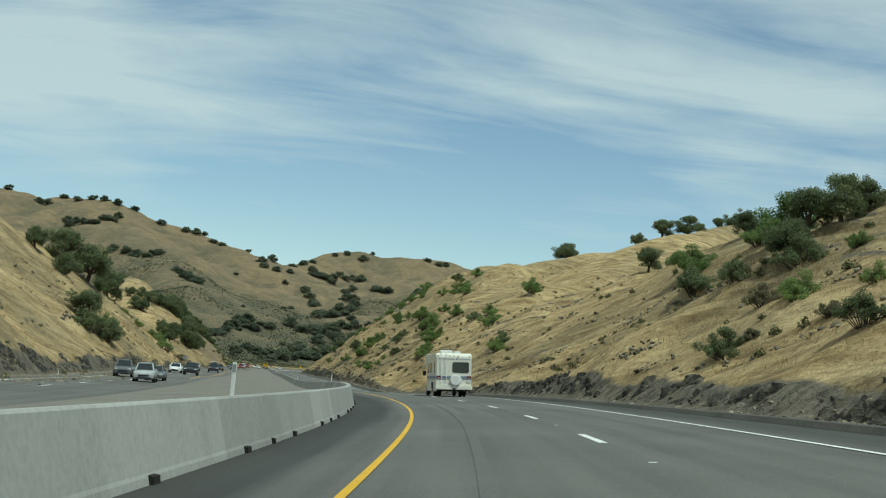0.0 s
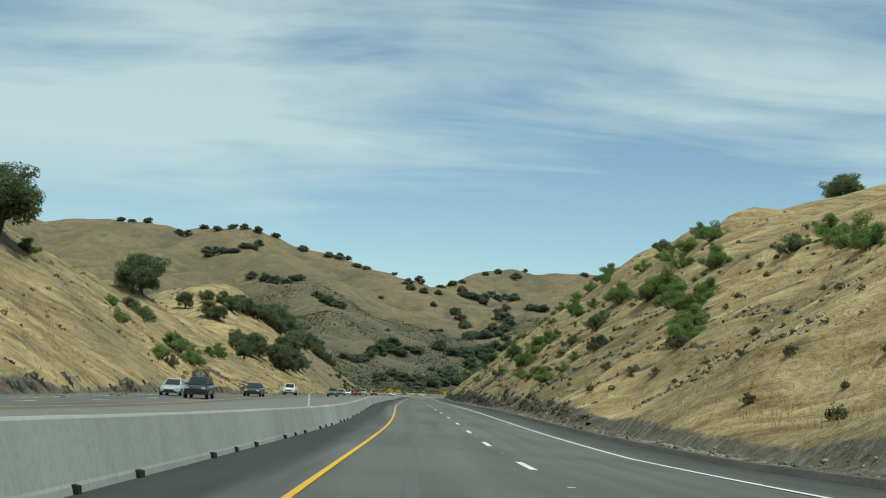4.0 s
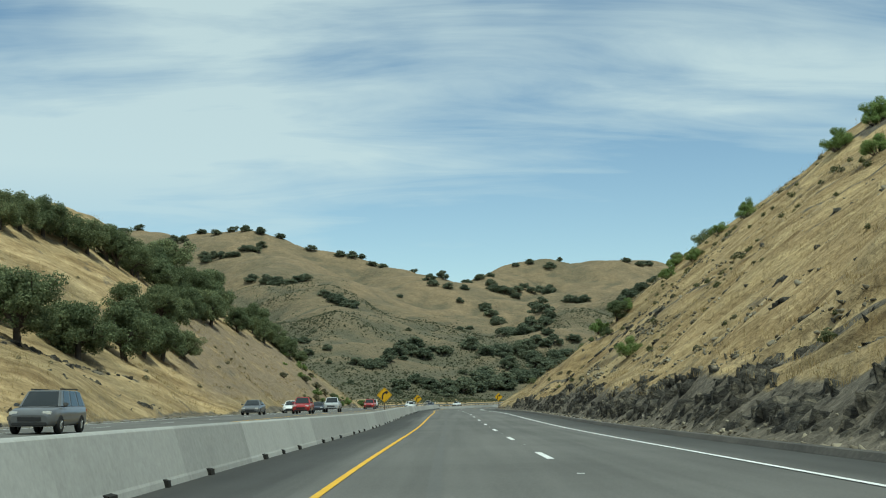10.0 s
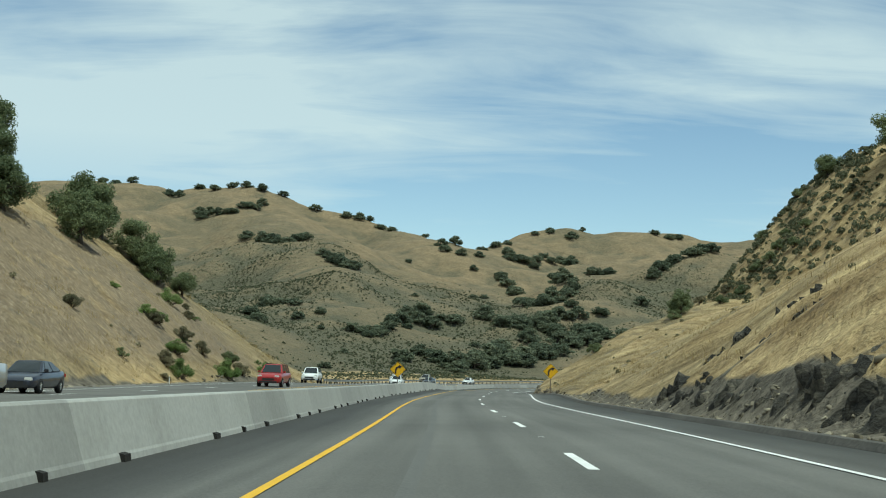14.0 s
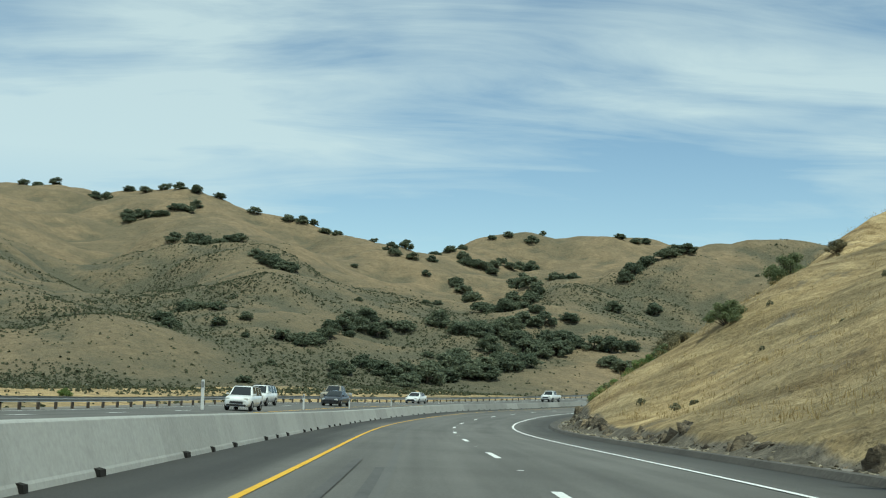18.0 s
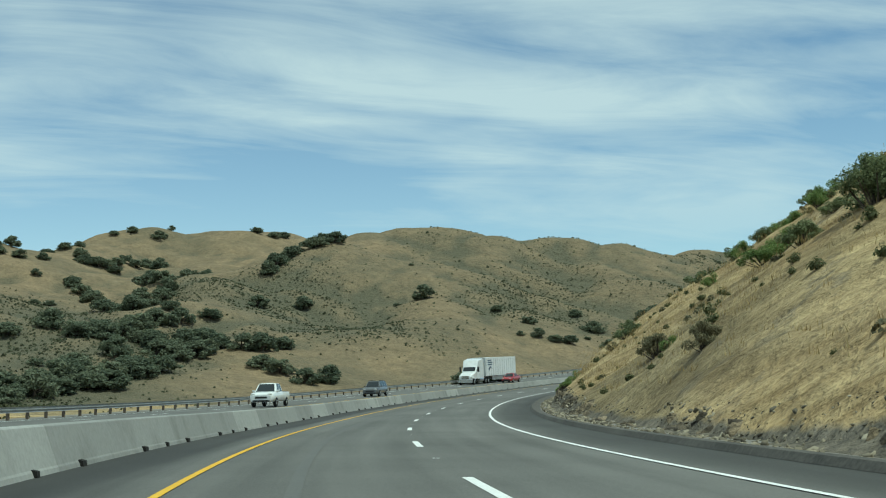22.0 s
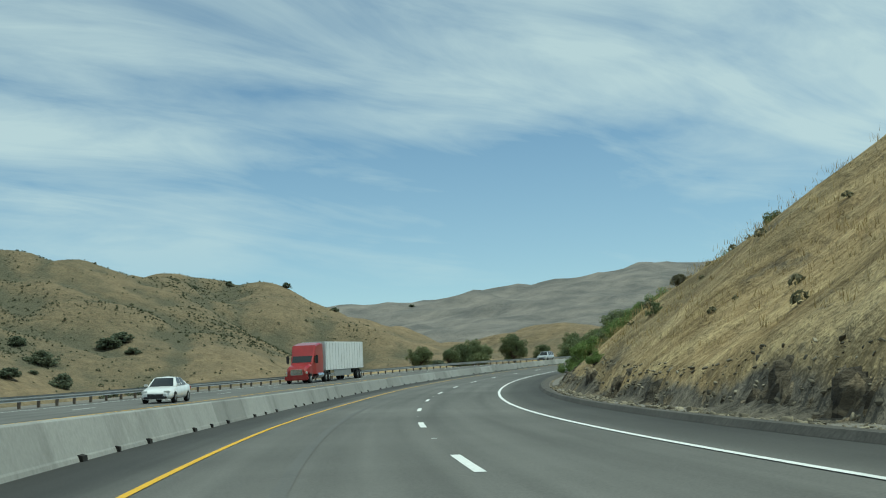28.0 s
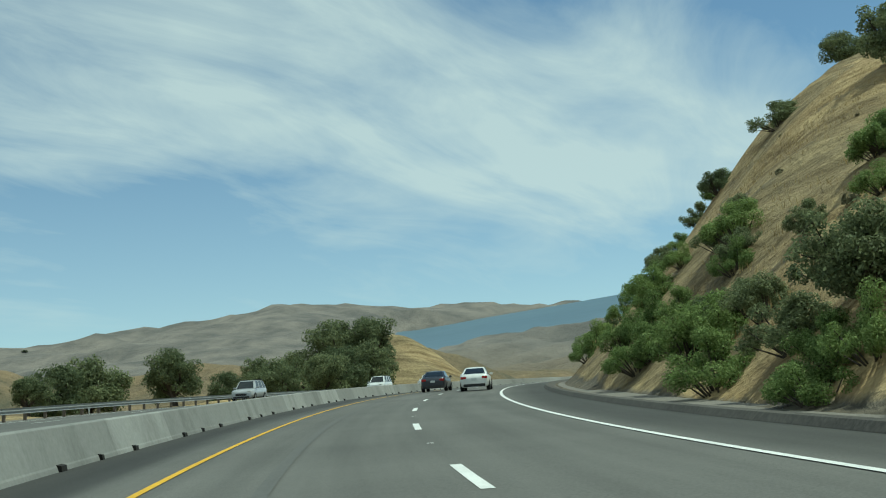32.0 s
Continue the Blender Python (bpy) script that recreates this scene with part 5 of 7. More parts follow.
def hull_section(y, w, zb, zs, zt):
    half = [(0.0, zb), (w * 0.86, zb), (w * 0.97, zb + 0.10), (w, (zb + zs) / 2), (w * 0.965, zs), (w * 0.86, zs + (zt - zs) * 0.75), (w * 0.45, zt), (0.0, zt + 0.012)]
    return [(x, y, z) for x, z in half] + [(-x, y, z) for x, z in half[-2:0:-1]]


def quad_panel(a, b, c, d, thick=0.012, bulge=0.0):
    """A thin panel over four corners, a little proud of what lies under it."""
    a, b, c, d = (Vector(p) for p in (a, b, c, d))
    n = (b - a).cross(d - a).normalized()
    bm = bmesh.new()
    k = 4
    lo, hi = [], []
    for j in range(k + 1):
        for i in range(k + 1):
            u, v = i / k, j / k
            p = a.lerp(b, u).lerp(d.lerp(c, u), v)
            e = 1 - max(abs(2 * u - 1), abs(2 * v - 1)) ** 2
            hi.append(bm.verts.new(p + n * (thick + bulge * e)))
    for j in range(k):
        for i in range(k):
            q = j * (k + 1) + i
            bm.faces.new((hi[q], hi[q + 1], hi[q + k + 2], hi[q + k + 1]))
    rim = [0, 1, 2, 3, 4, 9, 14, 19, 24, 23, 22, 21, 20, 15, 10, 5]
    base = [bm.verts.new(hi[i].co - n * (thick + 0.01)) for i in rim]
    for i in range(16):
        bm.faces.new((hi[rim[i]], base[i], base[(i + 1) % 16], hi[rim[(i + 1) % 16]]))
    return bm


_wheel_cache = {}


def wheel(parent, x, y, r, w, rim_mat=None):
    key = (round(r, 2), round(w, 2))
    if key not in _wheel_cache:
        prof = [(0.55 * r, w / 2), (0.9 * r, w / 2), (0.985 * r, w * 0.36), (r, 0), (0.985 * r, -w * 0.36), (0.9 * r, -w / 2), (0.55 * r, -w / 2)]
        k = 20
        v = [(q, p * math.cos(2 * math.pi * i / k), p * math.sin(2 * math.pi * i / k)) for i in range(k) for p, q in prof]
        m = len(prof)
        f = [(i * m + j, ((i + 1) % k) * m + j, ((i + 1) % k) * m + j + 1, i * m + j + 1) for i in range(k) for j in range(m - 1)]
        tyre = mesh_from("tyre", v, f, True)
        tyre.materials.append(M_RUBBER)
        bm = bmesh.new()
        rod(bm, (-w * 0.40, 0, 0), (w * 0.40, 0, 0), 0.57 * r, sides=20)
        rod(bm, (-w * 0.44, 0, 0), (w * 0.44, 0, 0), 0.17 * r, sides=10)
        for i in range(5):
            a = 2 * math.pi * i / 5
            for sd in (-1, 1):
                rod(bm, (sd * w * 0.42, 0.12 * r * math.cos(a), 0.12 * r * math.sin(a)), (sd * w * 0.42, 0.52 * r * math.cos(a), 0.52 * r * math.sin(a)), 0.06 * r, 0.075 * r, 5)
        rim = bpy.data.meshes.new("rim")
        bm.to_mesh(rim)
        bm.free()
        rim.materials.append(M_STEEL)
        _wheel_cache[key] = tyre, rim
    tyre, rim = _wheel_cache[key]
    t = part_of("tyre", tyre, None, parent)
    t.name = "wheel"
    t.location = (x, y, r)
    part_of("rim", rim, None, t)
    return t


SHAPES = {
    # length, width, wheel radius, bottom, shoulder line, stations (y, half width share, shoulder, top), cabin (front foot, roof front, roof back, back foot, roof height, roof half width)
    "sedan": (4.8, 1.84, 0.33, 0.24, [(2.40, 0.70, 0.52, 0.56), (2.30, 0.86, 0.62, 0.68), (1.9, 0.96, 0.72, 0.80), (1.0, 1.0, 0.86, 0.95), (0.0, 1.0, 0.90, 0.97), (-1.2, 1.0, 0.93, 1.0), (-1.9, 0.97, 0.96, 1.05), (-2.25, 0.90, 0.94, 1.02), (-2.40, 0.78, 0.70, 0.76)], (1.15, 0.35, -0.85, -1.75, 1.45, 0.60)),
    "suv": (4.7, 1.90, 0.37, 0.30, [(2.35, 0.74, 0.66, 0.74), (2.25, 0.90, 0.80, 0.90), (1.8, 0.98, 0.92, 1.02), (1.1, 1.0, 1.0, 1.08), (0.0, 1.0, 1.04, 1.10), (-1.3, 1.0, 1.05, 1.10), (-2.0, 0.98, 1.05, 1.10), (-2.28, 0.92, 1.02, 1.08), (-2.35, 0.84, 0.86, 0.92)], (1.2, 0.55, -1.95, -2.22, 1.72, 0.66)),
    "pickup": (5.8, 2.0, 0.40, 0.42, [(2.90, 0.78, 0.85, 0.95), (2.82, 0.92, 1.0, 1.10), (2.3, 0.98, 1.10, 1.20), (1.6, 1.0, 1.15, 1.22), (0.0, 1.0, 1.20, 1.24), (-0.7, 1.0, 1.20, 1.24), (-0.75, 1.0, 1.18, 1.20), (-2.6, 1.0, 1.18, 1.20), (-2.88, 0.98, 1.16, 1.19), (-2.90, 0.94, 0.9, 0.95)], (1.55, 0.85, -0.45, -0.68, 1.90, 0.70)),
}


def car(style, color, m, label, group="cars on the road", rack=False):
    length, width, r, zb, stations, (ya, yb, yc, yd, zr, wr) = SHAPES[style]
    hw = width / 2
    pm = PAINTS[color]
    t = thing("pickup_truck" if style == "pickup" else "suv" if style == "suv" else "sedan", m, label, "pickup" if style == "pickup" else "car", group)
    body = part("body", loft([hull_section(y, hw * k, zb, zs, zt) for y, k, zs, zt in stations]), pm, t)
    zbelt = lambda y: float(np.interp(-y, [-s[0] for s in stations], [s[3] for s in stations])) - 0.03
    hb = hw * 0.90
    def ring(y, z, w):
        return (w, y, z), (-w, y, z)
    fa, fb = ring(ya, zbelt(ya), hb)
    ra, rb = ring(yb, zr, wr)
    ca, cb = ring(yc, zr - 0.02, wr)
    da, db = ring(yd, zbelt(yd), hb)
    bm = bmesh.new()
    vs = [bm.verts.new(p) for p in (fa, fb, ra, rb, ca, cb, da, db)]
    mid = bm.verts.new((0, (yb + yc) / 2, zr + 0.045))
    for q in ((0, 1, 3, 2), (4, 5, 7, 6), (0, 2, 4, 6), (1, 7, 5, 3), (0, 6, 7, 1)):
        bm.faces.new([vs[i] for i in q])
    for a, b in ((2, 3), (3, 5), (5, 4), (4, 2)):
        bm.faces.new((vs[a], vs[b], mid))
    bmesh.ops.recalc_face_normals(bm, faces=bm.faces[:])
    bmesh.ops.bevel(bm, geom=bm.edges[:], offset=0.05, segments=2, affect="EDGES", clamp_overlap=True)
    part("cabin", bm, pm, t)
    def inset(a, b, c, d, k0=0.09, k1=0.10):
        a, b, c, d = (Vector(p) for p in (a, b, c, d))
        g = lambda u, v: a.lerp(b, u).lerp(d.lerp(c, u), v)
        return g(k0, k1), g(1 - k0, k1), g(1 - k0, 1 - k1), g(k0, 1 - k1)
    part("windscreen", quad_panel(*inset(fa, fb, rb, ra, 0.07, 0.08), 0.012, 0.03), M_GLASS, t)
    part("rear_window", quad_panel(*inset(db, da, ca, cb, 0.08, 0.10), 0.012, 0.02), M_GLASS, t)
    for sd in (1, -1):
        lo0, lo1 = Vector((sd * hb, ya, zbelt(ya))), Vector((sd * hb, yd, zbelt(yd)))
        hi0, hi1 = Vector((sd * wr, yb, zr)), Vector((sd * wr, yc, zr - 0.02))
        cuts = [(0.17, 0.07, 0.52, 0.49), (0.55, 0.54, 0.86, 0.93)] if style == "sedan" else [(0.12, 0.06, 0.38, 0.36), (0.41, 0.40, 0.68, 0.70), (0.71, 0.74, 0.93, 0.95)] if style == "suv" else [(0.22, 0.1, 0.58, 0.52), (0.62, 0.57, 0.92, 0.93)]
        for a0, b0, a1, b1 in cuts:
            p = [lo0.lerp(lo1, a0), lo0.lerp(lo1, a1), hi0.lerp(hi1, b1), hi0.lerp(hi1, b0)]
            c = sum(p, Vector()) / 4
            p = [q.lerp(c, 0.1) for q in p]
            if sd > 0:
                p = [p[1], p[0], p[3], p[2]]
            part("side_window", quad_panel(*p, 0.012), M_GLASS, t)
        my = ya - 0.25
        part("mirror", boxes((sd * (hb + 0.02), sd * (hb + 0.22), my - 0.06, my + 0.08, zbelt(my) + 0.03, zbelt(my) + 0.17), bevel=0.03) if sd > 0 else
             boxes((-hb - 0.22, -hb - 0.02, my - 0.06, my + 0.08, zbelt(my) + 0.03, zbelt(my) + 0.17), bevel=0.03), pm, t)
        f0, zf, zt_ = stations[1][0], stations[1][2], stations[-2][2]
        part("headlight", boxes((min(sd * hw * 0.50, sd * hw * 0.86), max(sd * hw * 0.50, sd * hw * 0.86), f0 - 0.14, f0 + 0.05, zf - 0.06, zf + 0.09), bevel=0.025), M_LAMP, t)
        b0 = stations[-1][0]
        part("tail_light", boxes((min(sd * hw * 0.52, sd * hw * 0.90), max(sd * hw * 0.52, sd * hw * 0.90), b0 - 0.01, b0 + 0.16, zt_ - 0.20, zt_ - 0.04), bevel=0.025), M_TAIL, t)
        for y in (length * 0.30, -length * 0.29):
            wheel(t, sd * (hw - 0.10), y, r, 0.23)
    f0, b0 = stations[0][0], stations[-1][0]
    part("grille", boxes((-hw * 0.5, hw * 0.5, f0 - 0.06, f0 + 0.02, stations[0][2] - 0.16, stations[0][2] + 0.02), bevel=0.02), M_TRIM, t)
    part("front_bumper", boxes((-hw * 0.72, hw * 0.72, f0 - 0.12, f0 + 0.04, zb + 0.02, zb + 0.16), bevel=0.03), M_TRIM, t)
    part("rear_bumper", boxes((-hw * 0.74, hw * 0.74, b0 - 0.05, b0 + 0.12, zb + 0.03, zb + 0.2), bevel=0.03), M_CHROME if style == "pickup" else M_TRIM, t)
    part("number_plate", boxes((-0.16, 0.16, b0 - 0.025, b0 - 0.005, stations[-2][2] - 0.3, stations[-2][2] - 0.15)), M_PLATE, t)
    if style == "pickup":
        part("bed_floor", boxes((-hw * 0.82, hw * 0.82, -2.75, -0.85, 1.20, 1.215)), M_TRIM, t)
    if rack or style == "suv":
        for sd in (1, -1):
            part("roof_rail", boxes((sd * wr * 0.9 - 0.02, sd * wr * 0.9 + 0.02, yc + 0.1, yb - 0.1, zr + 0.02, zr + 0.075), bevel=0.01), M_TRIM, t)
    return t


def on_lane(s, n, towards=True):
    dz = 0.13 if n < -8 else 0.02
    n = n + (float(tab(s, OPPOSITE_DRIFT)) if n < -8 else 0.0)
    return on_wheels(s, n, dz, 180 if n < -8 else 0)


def motorhome(m):
    t = thing("motorhome", m, "cream motorhome with blue stripes, rear ladder and white spare wheel cover", "motorhome")
    cream = two_scale("motorhome_cream", (0.70, 0.68, 0.59), (0.78, 0.76, 0.68), 0.8, 6, 0.4, 0.0, amount=0.15)
    blue = plain("stripe_blue", (0.17, 0.215, 0.33), 0.5)
    grey = plain("stripe_grey", (0.30, 0.30, 0.29), 0.5)
    lamp = plain("dark_red_lamp_glass", (0.17, 0.012, 0.014), 0.2)
    body = slab([(-0.2, 0.55), (5.6, 0.55), (5.6, 2.92), (0.12, 2.92), (0.0, 2.90), (-0.10, 2.84), (-0.17, 2.74), (-0.2, 2.62)], -1.2, 1.2, "x")
    bmesh.ops.bevel(body, geom=body.edges[:], offset=0.045, segments=2, affect="EDGES", clamp_overlap=True)
    part("body", body, cream, t)
    part("over_cab", loft([[(x, 5.5 + f * 1.5, z) for x, z in ((-1.18, z0), (1.18, z0), (1.18, z1), (-1.18, z1))] for f, z0, z1 in ((0, 1.9, 2.98), (0.6, 2.0, 2.95), (1.0, 2.15, 2.6))], False), cream, t)
    part("cab", loft([[(x, y, z) for x, z in ((-w, 0.5), (w, 0.5), (w, z1), (-w, z1))] for y, w, z1 in ((5.5, 1.0, 1.95), (6.3, 1.0, 1.9), (7.0, 0.98, 1.25), (7.7, 0.92, 1.1))], False), cream, t)
    part("rear_skirt", boxes((-1.25, 1.25, -0.36, 0.0, 0.48, 0.76), bevel=0.03), cream, t)
    part("chassis", boxes((-0.9, 0.9, 0.1, 6.8, 0.36, 0.56)), M_TRIM, t)

    def rounded(x0, x1, z0, z1, r):
        return [(cx + r * math.cos(a), cz + r * math.sin(a)) for cx, cz, q in ((x1 - r, z1 - r, 0), (x0 + r, z1 - r, 90), (x0 + r, z0 + r, 180), (x1 - r, z0 + r, 270)) for a in (math.radians(q + 22.5 * i) for i in range(5))]

    window = part("rear_window", slab(rounded(-0.10, 1.02, 1.62, 2.32, 0.10), -0.225, -0.19, "y"), M_TRIM, t)
    pane = plain("green_tinted_glass", (0.055, 0.07, 0.065), 0.08, 0, 0.7)
    for x0, x1 in ((-0.05, 0.12), (0.15, 0.77), (0.80, 0.97)):
        part("window_pane", slab(rounded(x0, x1, 1.67, 2.27, 0.05), -0.235, -0.222, "y"), pane, window)
    for z0, z1, mt in ((1.23, 1.36, blue), (1.385, 1.40, grey), (1.15, 1.20, grey)):
        part("stripe", boxes((-1.19, 1.19, -0.212, -0.2, z0, z1)), mt, t)
        part("stripe", boxes((-1.212, -1.2, 0.0, 5.4, z0, z1)), mt, t)
        part("stripe", boxes((1.2, 1.212, 0.0, 5.4, z0, z1)), mt, t)
    for z in (2.56, 2.51):
        for x0, x1 in ((-1.1, 0.08), (0.94, 1.1)):
            part("pinstripe", boxes((x0, x1, -0.209, -0.2, z - 0.011, z + 0.011)), grey, t)
    for x, w, z0, z1 in ((0.12, 0.05, 2.47, 2.66), (0.21, 0.05, 2.47, 2.63), (0.33, 0.06, 2.47, 2.57), (0.44, 0.05, 2.47, 2.57), (0.54, 0.03, 2.47, 2.63), (0.63, 0.06, 2.47, 2.57), (0.73, 0.03, 2.47, 2.57), (0.83, 0.06, 2.47, 2.57)):
        part("emblem_stroke", slab([(x, z0), (x + w, z0), (x + w + 0.35 * (z1 - z0), z1), (x + 0.35 * (z1 - z0), z1)], -0.214, -0.2, "y"), blue, t)
    for x in (-1.08, -0.28, 0.0, 0.28, 1.06):
        part("marker_light", boxes((x - 0.045, x + 0.045, -0.215, -0.15, 2.70, 2.745), bevel=0.01), lamp, t)
    for sd in (-1, 1):
        light = part("tail_light", boxes((sd * 1.02 - 0.125, sd * 1.02 + 0.125, -0.235, -0.2, 1.22, 1.40), bevel=0.012), lamp, t)
        part("reversing_lens", boxes((sd * 1.02 - 0.05, sd * 1.02 + 0.05, -0.24, -0.233, 1.24, 1.29)), M_LAMP, light)
        part("wheel_arch", boxes((sd * 1.21 - 0.02, sd * 1.21 + 0.005, 1.3, 2.4, 0.55, 0.98), bevel=0.01), M_TRIM, t)
        for dx in (0.0, 0.26):
            wheel(t, sd * (1.0 - dx), 1.85, 0.38, 0.22)
        wheel(t, sd * 0.95, 6.9, 0.38, 0.22)
    for sd in (-1, 1):
        for y0, y1 in ((-0.18, 1.32), (2.38, 5.55)):
            part("side_skirt", boxes((sd * 1.17 - 0.03, sd * 1.17 + 0.03, y0, y1, 0.36, 0.62), bevel=0.015), cream, t)
    part("underbody", boxes((-1.05, 1.05, 0.25, 5.4, 0.40, 0.56)), M_TRIM, t)
    lad = part("ladder", rods(*[((x, -0.30, 0.75), (x, -0.30, 2.95), 0.021) for x in (-0.86, -0.52)], *[((x, -0.30, 2.95), (x, 0.1, 3.10), 0.021) for x in (-0.86, -0.52)],
                              *[((-0.86, -0.30, z), (-0.52, -0.30, z), 0.014) for z in (0.8, 1.1, 1.4, 1.7, 2.0, 2.3, 2.6)],
                              *[((x, -0.30, z), (x, -0.2, z), 0.012) for x in (-0.86, -0.52) for z in (1.0, 2.0, 2.8)]), M_PLASTIC_WHITE, t)
    bm = bmesh.new()
    rod(bm, (0.12, -0.46, 1.12), (0.12, -0.20, 1.12), 0.385, sides=32)
    bmesh.ops.bevel(bm, geom=[e for e in bm.edges if abs(e.verts[0].co.y - e.verts[1].co.y) < 1e-4], offset=0.06, segments=3, affect="EDGES")
    for v in bm.verts:
        a = math.atan2(v.co.z - 1.12, v.co.x - 0.12)
        k = 1 + 0.018 * math.sin(5 * a + 1) + 0.012 * math.sin(11 * a)
        v.co.x, v.co.z = 0.12 + (v.co.x - 0.12) * k, 1.12 + (v.co.z - 1.12) * k
    part("spare_wheel_cover", bm, M_PLASTIC_WHITE, t, "white vinyl spare wheel cover")
    part("number_plate", boxes((0.86, 1.18, -0.235, -0.215, 0.98, 1.13)), M_PLATE, t)
    part("roof_air_conditioner", loft([[(x * k - 0.35, 1.6 + y, z) for x, y in ((-0.4, -0.6), (0.4, -0.6), (0.4, 0.6), (-0.4, 0.6))] for z, k in ((2.92, 1.0), (3.08, 0.95), (3.15, 0.8))], False), M_PLASTIC_WHITE, t)
    part("roof_vent", boxes((0.1, 0.55, 0.5, 0.95, 2.92, 3.08), bevel=0.04), M_PLASTIC_WHITE, t)
    for y0, y1, z0, z1 in ((0.5, 1.0, 1.55, 2.35), (2.6, 3.7, 1.6, 2.3), (4.3, 5.0, 1.6, 2.2)):
        for sd in (-1, 1):
            part("side_window", boxes((sd * 1.205 - 0.012, sd * 1.205 + 0.012, y0, y1, z0, z1), bevel=0.01), M_GLASS, t)
    for sd in (-1, 1):
        mirror = part("mirror", boxes((sd * 1.32 - 0.12, sd * 1.32 + 0.12, 6.15, 6.25, 1.42, 1.78), bevel=0.03), M_TRIM, t)
        part("mirror_arm", rods(((sd * 1.0, 6.2, 1.6), (sd * 1.25, 6.2, 1.6), 0.02)), M_TRIM, t)
    part("windscreen", quad_panel((0.9, 6.98, 1.28), (-0.9, 6.98, 1.28), (-0.9, 6.4, 1.86), (0.9, 6.4, 1.86), 0.02), M_GLASS, t)
    part("tow_hitch", boxes((-0.08, 0.08, -0.42, 0.1, 0.48, 0.58)), M_TRIM, t)
    return t


def semi_truck(m, color, label, lettered=False):
    t = thing("semi_truck", m, label, "truck")
    pm = PAINTS[color]
    box = two_scale("trailer_white" if lettered else "trailer_grey", (0.62, 0.63, 0.62), (0.74, 0.75, 0.74), 0.6, 8, 0.5, 0.1, 0.01, amount=0.2)
    tr = part("trailer", boxes((-1.3, 1.3, -20.0, -4.2, 1.15, 4.1), bevel=0.05), box, t)
    for i in range(14):
        y = -19.6 + i * 1.15
        for sd in (-1, 1):
            part("panel_rib", boxes((sd * 1.305 - 0.008, sd * 1.305 + 0.008, y, y + 0.05, 1.25, 4.0)), M_STEEL, tr)
    for sd in (-1, 1):
        part("side_skirt", boxes((sd * 1.22 - 0.02, sd * 1.22 + 0.02, -14.5, -7.5, 0.5, 1.15)), M_STEEL, t)
        part("landing_leg", boxes((sd * 0.9 - 0.07, sd * 0.9 + 0.07, -7.0, -6.85, 0.25, 1.15)), M_TRIM, t)
    cab = [(1.22, 0.9, 3.95, -3.4), (1.24, 0.9, 4.0, -2.6), (1.22, 0.9, 3.75, -0.9), (1.15, 0.9, 2.75, -0.35), (1.1, 0.9, 1.95, 0.15)]
    part("cab", loft([[(x, y, z) for x, z in ((-w, z0), (w, z0), (w, z1 - 0.12), (w * 0.88, z1), (-w * 0.88, z1), (-w, z1 - 0.12))] for w, z0, z1, y in cab], False), pm, t)
    part("hood", loft([[(x, y, z) for x, z in ((-w, 0.62), (w, 0.62), (w, z1 - 0.2), (w * 0.8, z1), (-w * 0.8, z1), (-w, z1 - 0.2))] for w, z1, y in ((1.1, 1.95, 0.1), (1.1, 1.85, 0.9), (1.02, 1.65, 1.7), (0.92, 1.35, 1.95))], False), pm, t)
    part("windscreen", quad_panel((0.98, 0.075, 2.07), (-0.98, 0.075, 2.07), (-1.0, -0.31, 2.69), (1.0, -0.31, 2.69), 0.02), M_GLASS, t)
    part("grille", boxes((-0.6, 0.6, 1.86, 2.0, 0.85, 1.4), bevel=0.04), M_CHROME, t)
    for i in range(5):
        part("grille_bar", boxes((-0.55, 0.55, 2.0, 2.015, 0.9 + 0.1 * i, 0.94 + 0.1 * i)), M_TRIM, t)
    part("bumper", boxes((-1.2, 1.2, 1.75, 2.1, 0.35, 0.75), bevel=0.08), M_CHROME if lettered else pm, t)
    for sd in (-1, 1):
        part("headlight", boxes((sd * 0.93 - 0.17, sd * 0.93 + 0.17, 1.72, 1.93, 0.95, 1.2), bevel=0.05), M_LAMP, t)
        part("side_window", boxes((sd * 1.2 - 0.02, sd * 1.2 + 0.03, -1.1, -0.45, 2.0, 2.65), bevel=0.01), M_GLASS, t)
        part("mirror", boxes((sd * 1.5 - 0.13, sd * 1.5 + 0.13, -0.25, -0.1, 1.95, 2.75), bevel=0.04), M_TRIM, t)
        part("fuel_tank", rods(((sd * 1.0, -3.2, 0.75), (sd * 1.0, -1.3, 0.75), 0.33), sides=16), M_CHROME, t)
        part("fender", boxes((sd * 1.15 - 0.1, sd * 1.15 + 0.1, 0.3, 1.6, 0.95, 1.1), bevel=0.04), pm, t)
        wheel(t, sd * 1.05, 0.95, 0.5, 0.28)
        for y in (-4.4, -5.7, -17.6, -18.9):
            wheel(t, sd * 1.02, y, 0.5, 0.42)
    part("chassis", boxes((-0.5, 0.5, -6.2, 1.6, 0.55, 0.95)), M_TRIM, t)
    part("trailer_axle_frame", boxes((-0.9, 0.9, -19.6, -16.6, 0.7, 1.15)), M_TRIM, t)
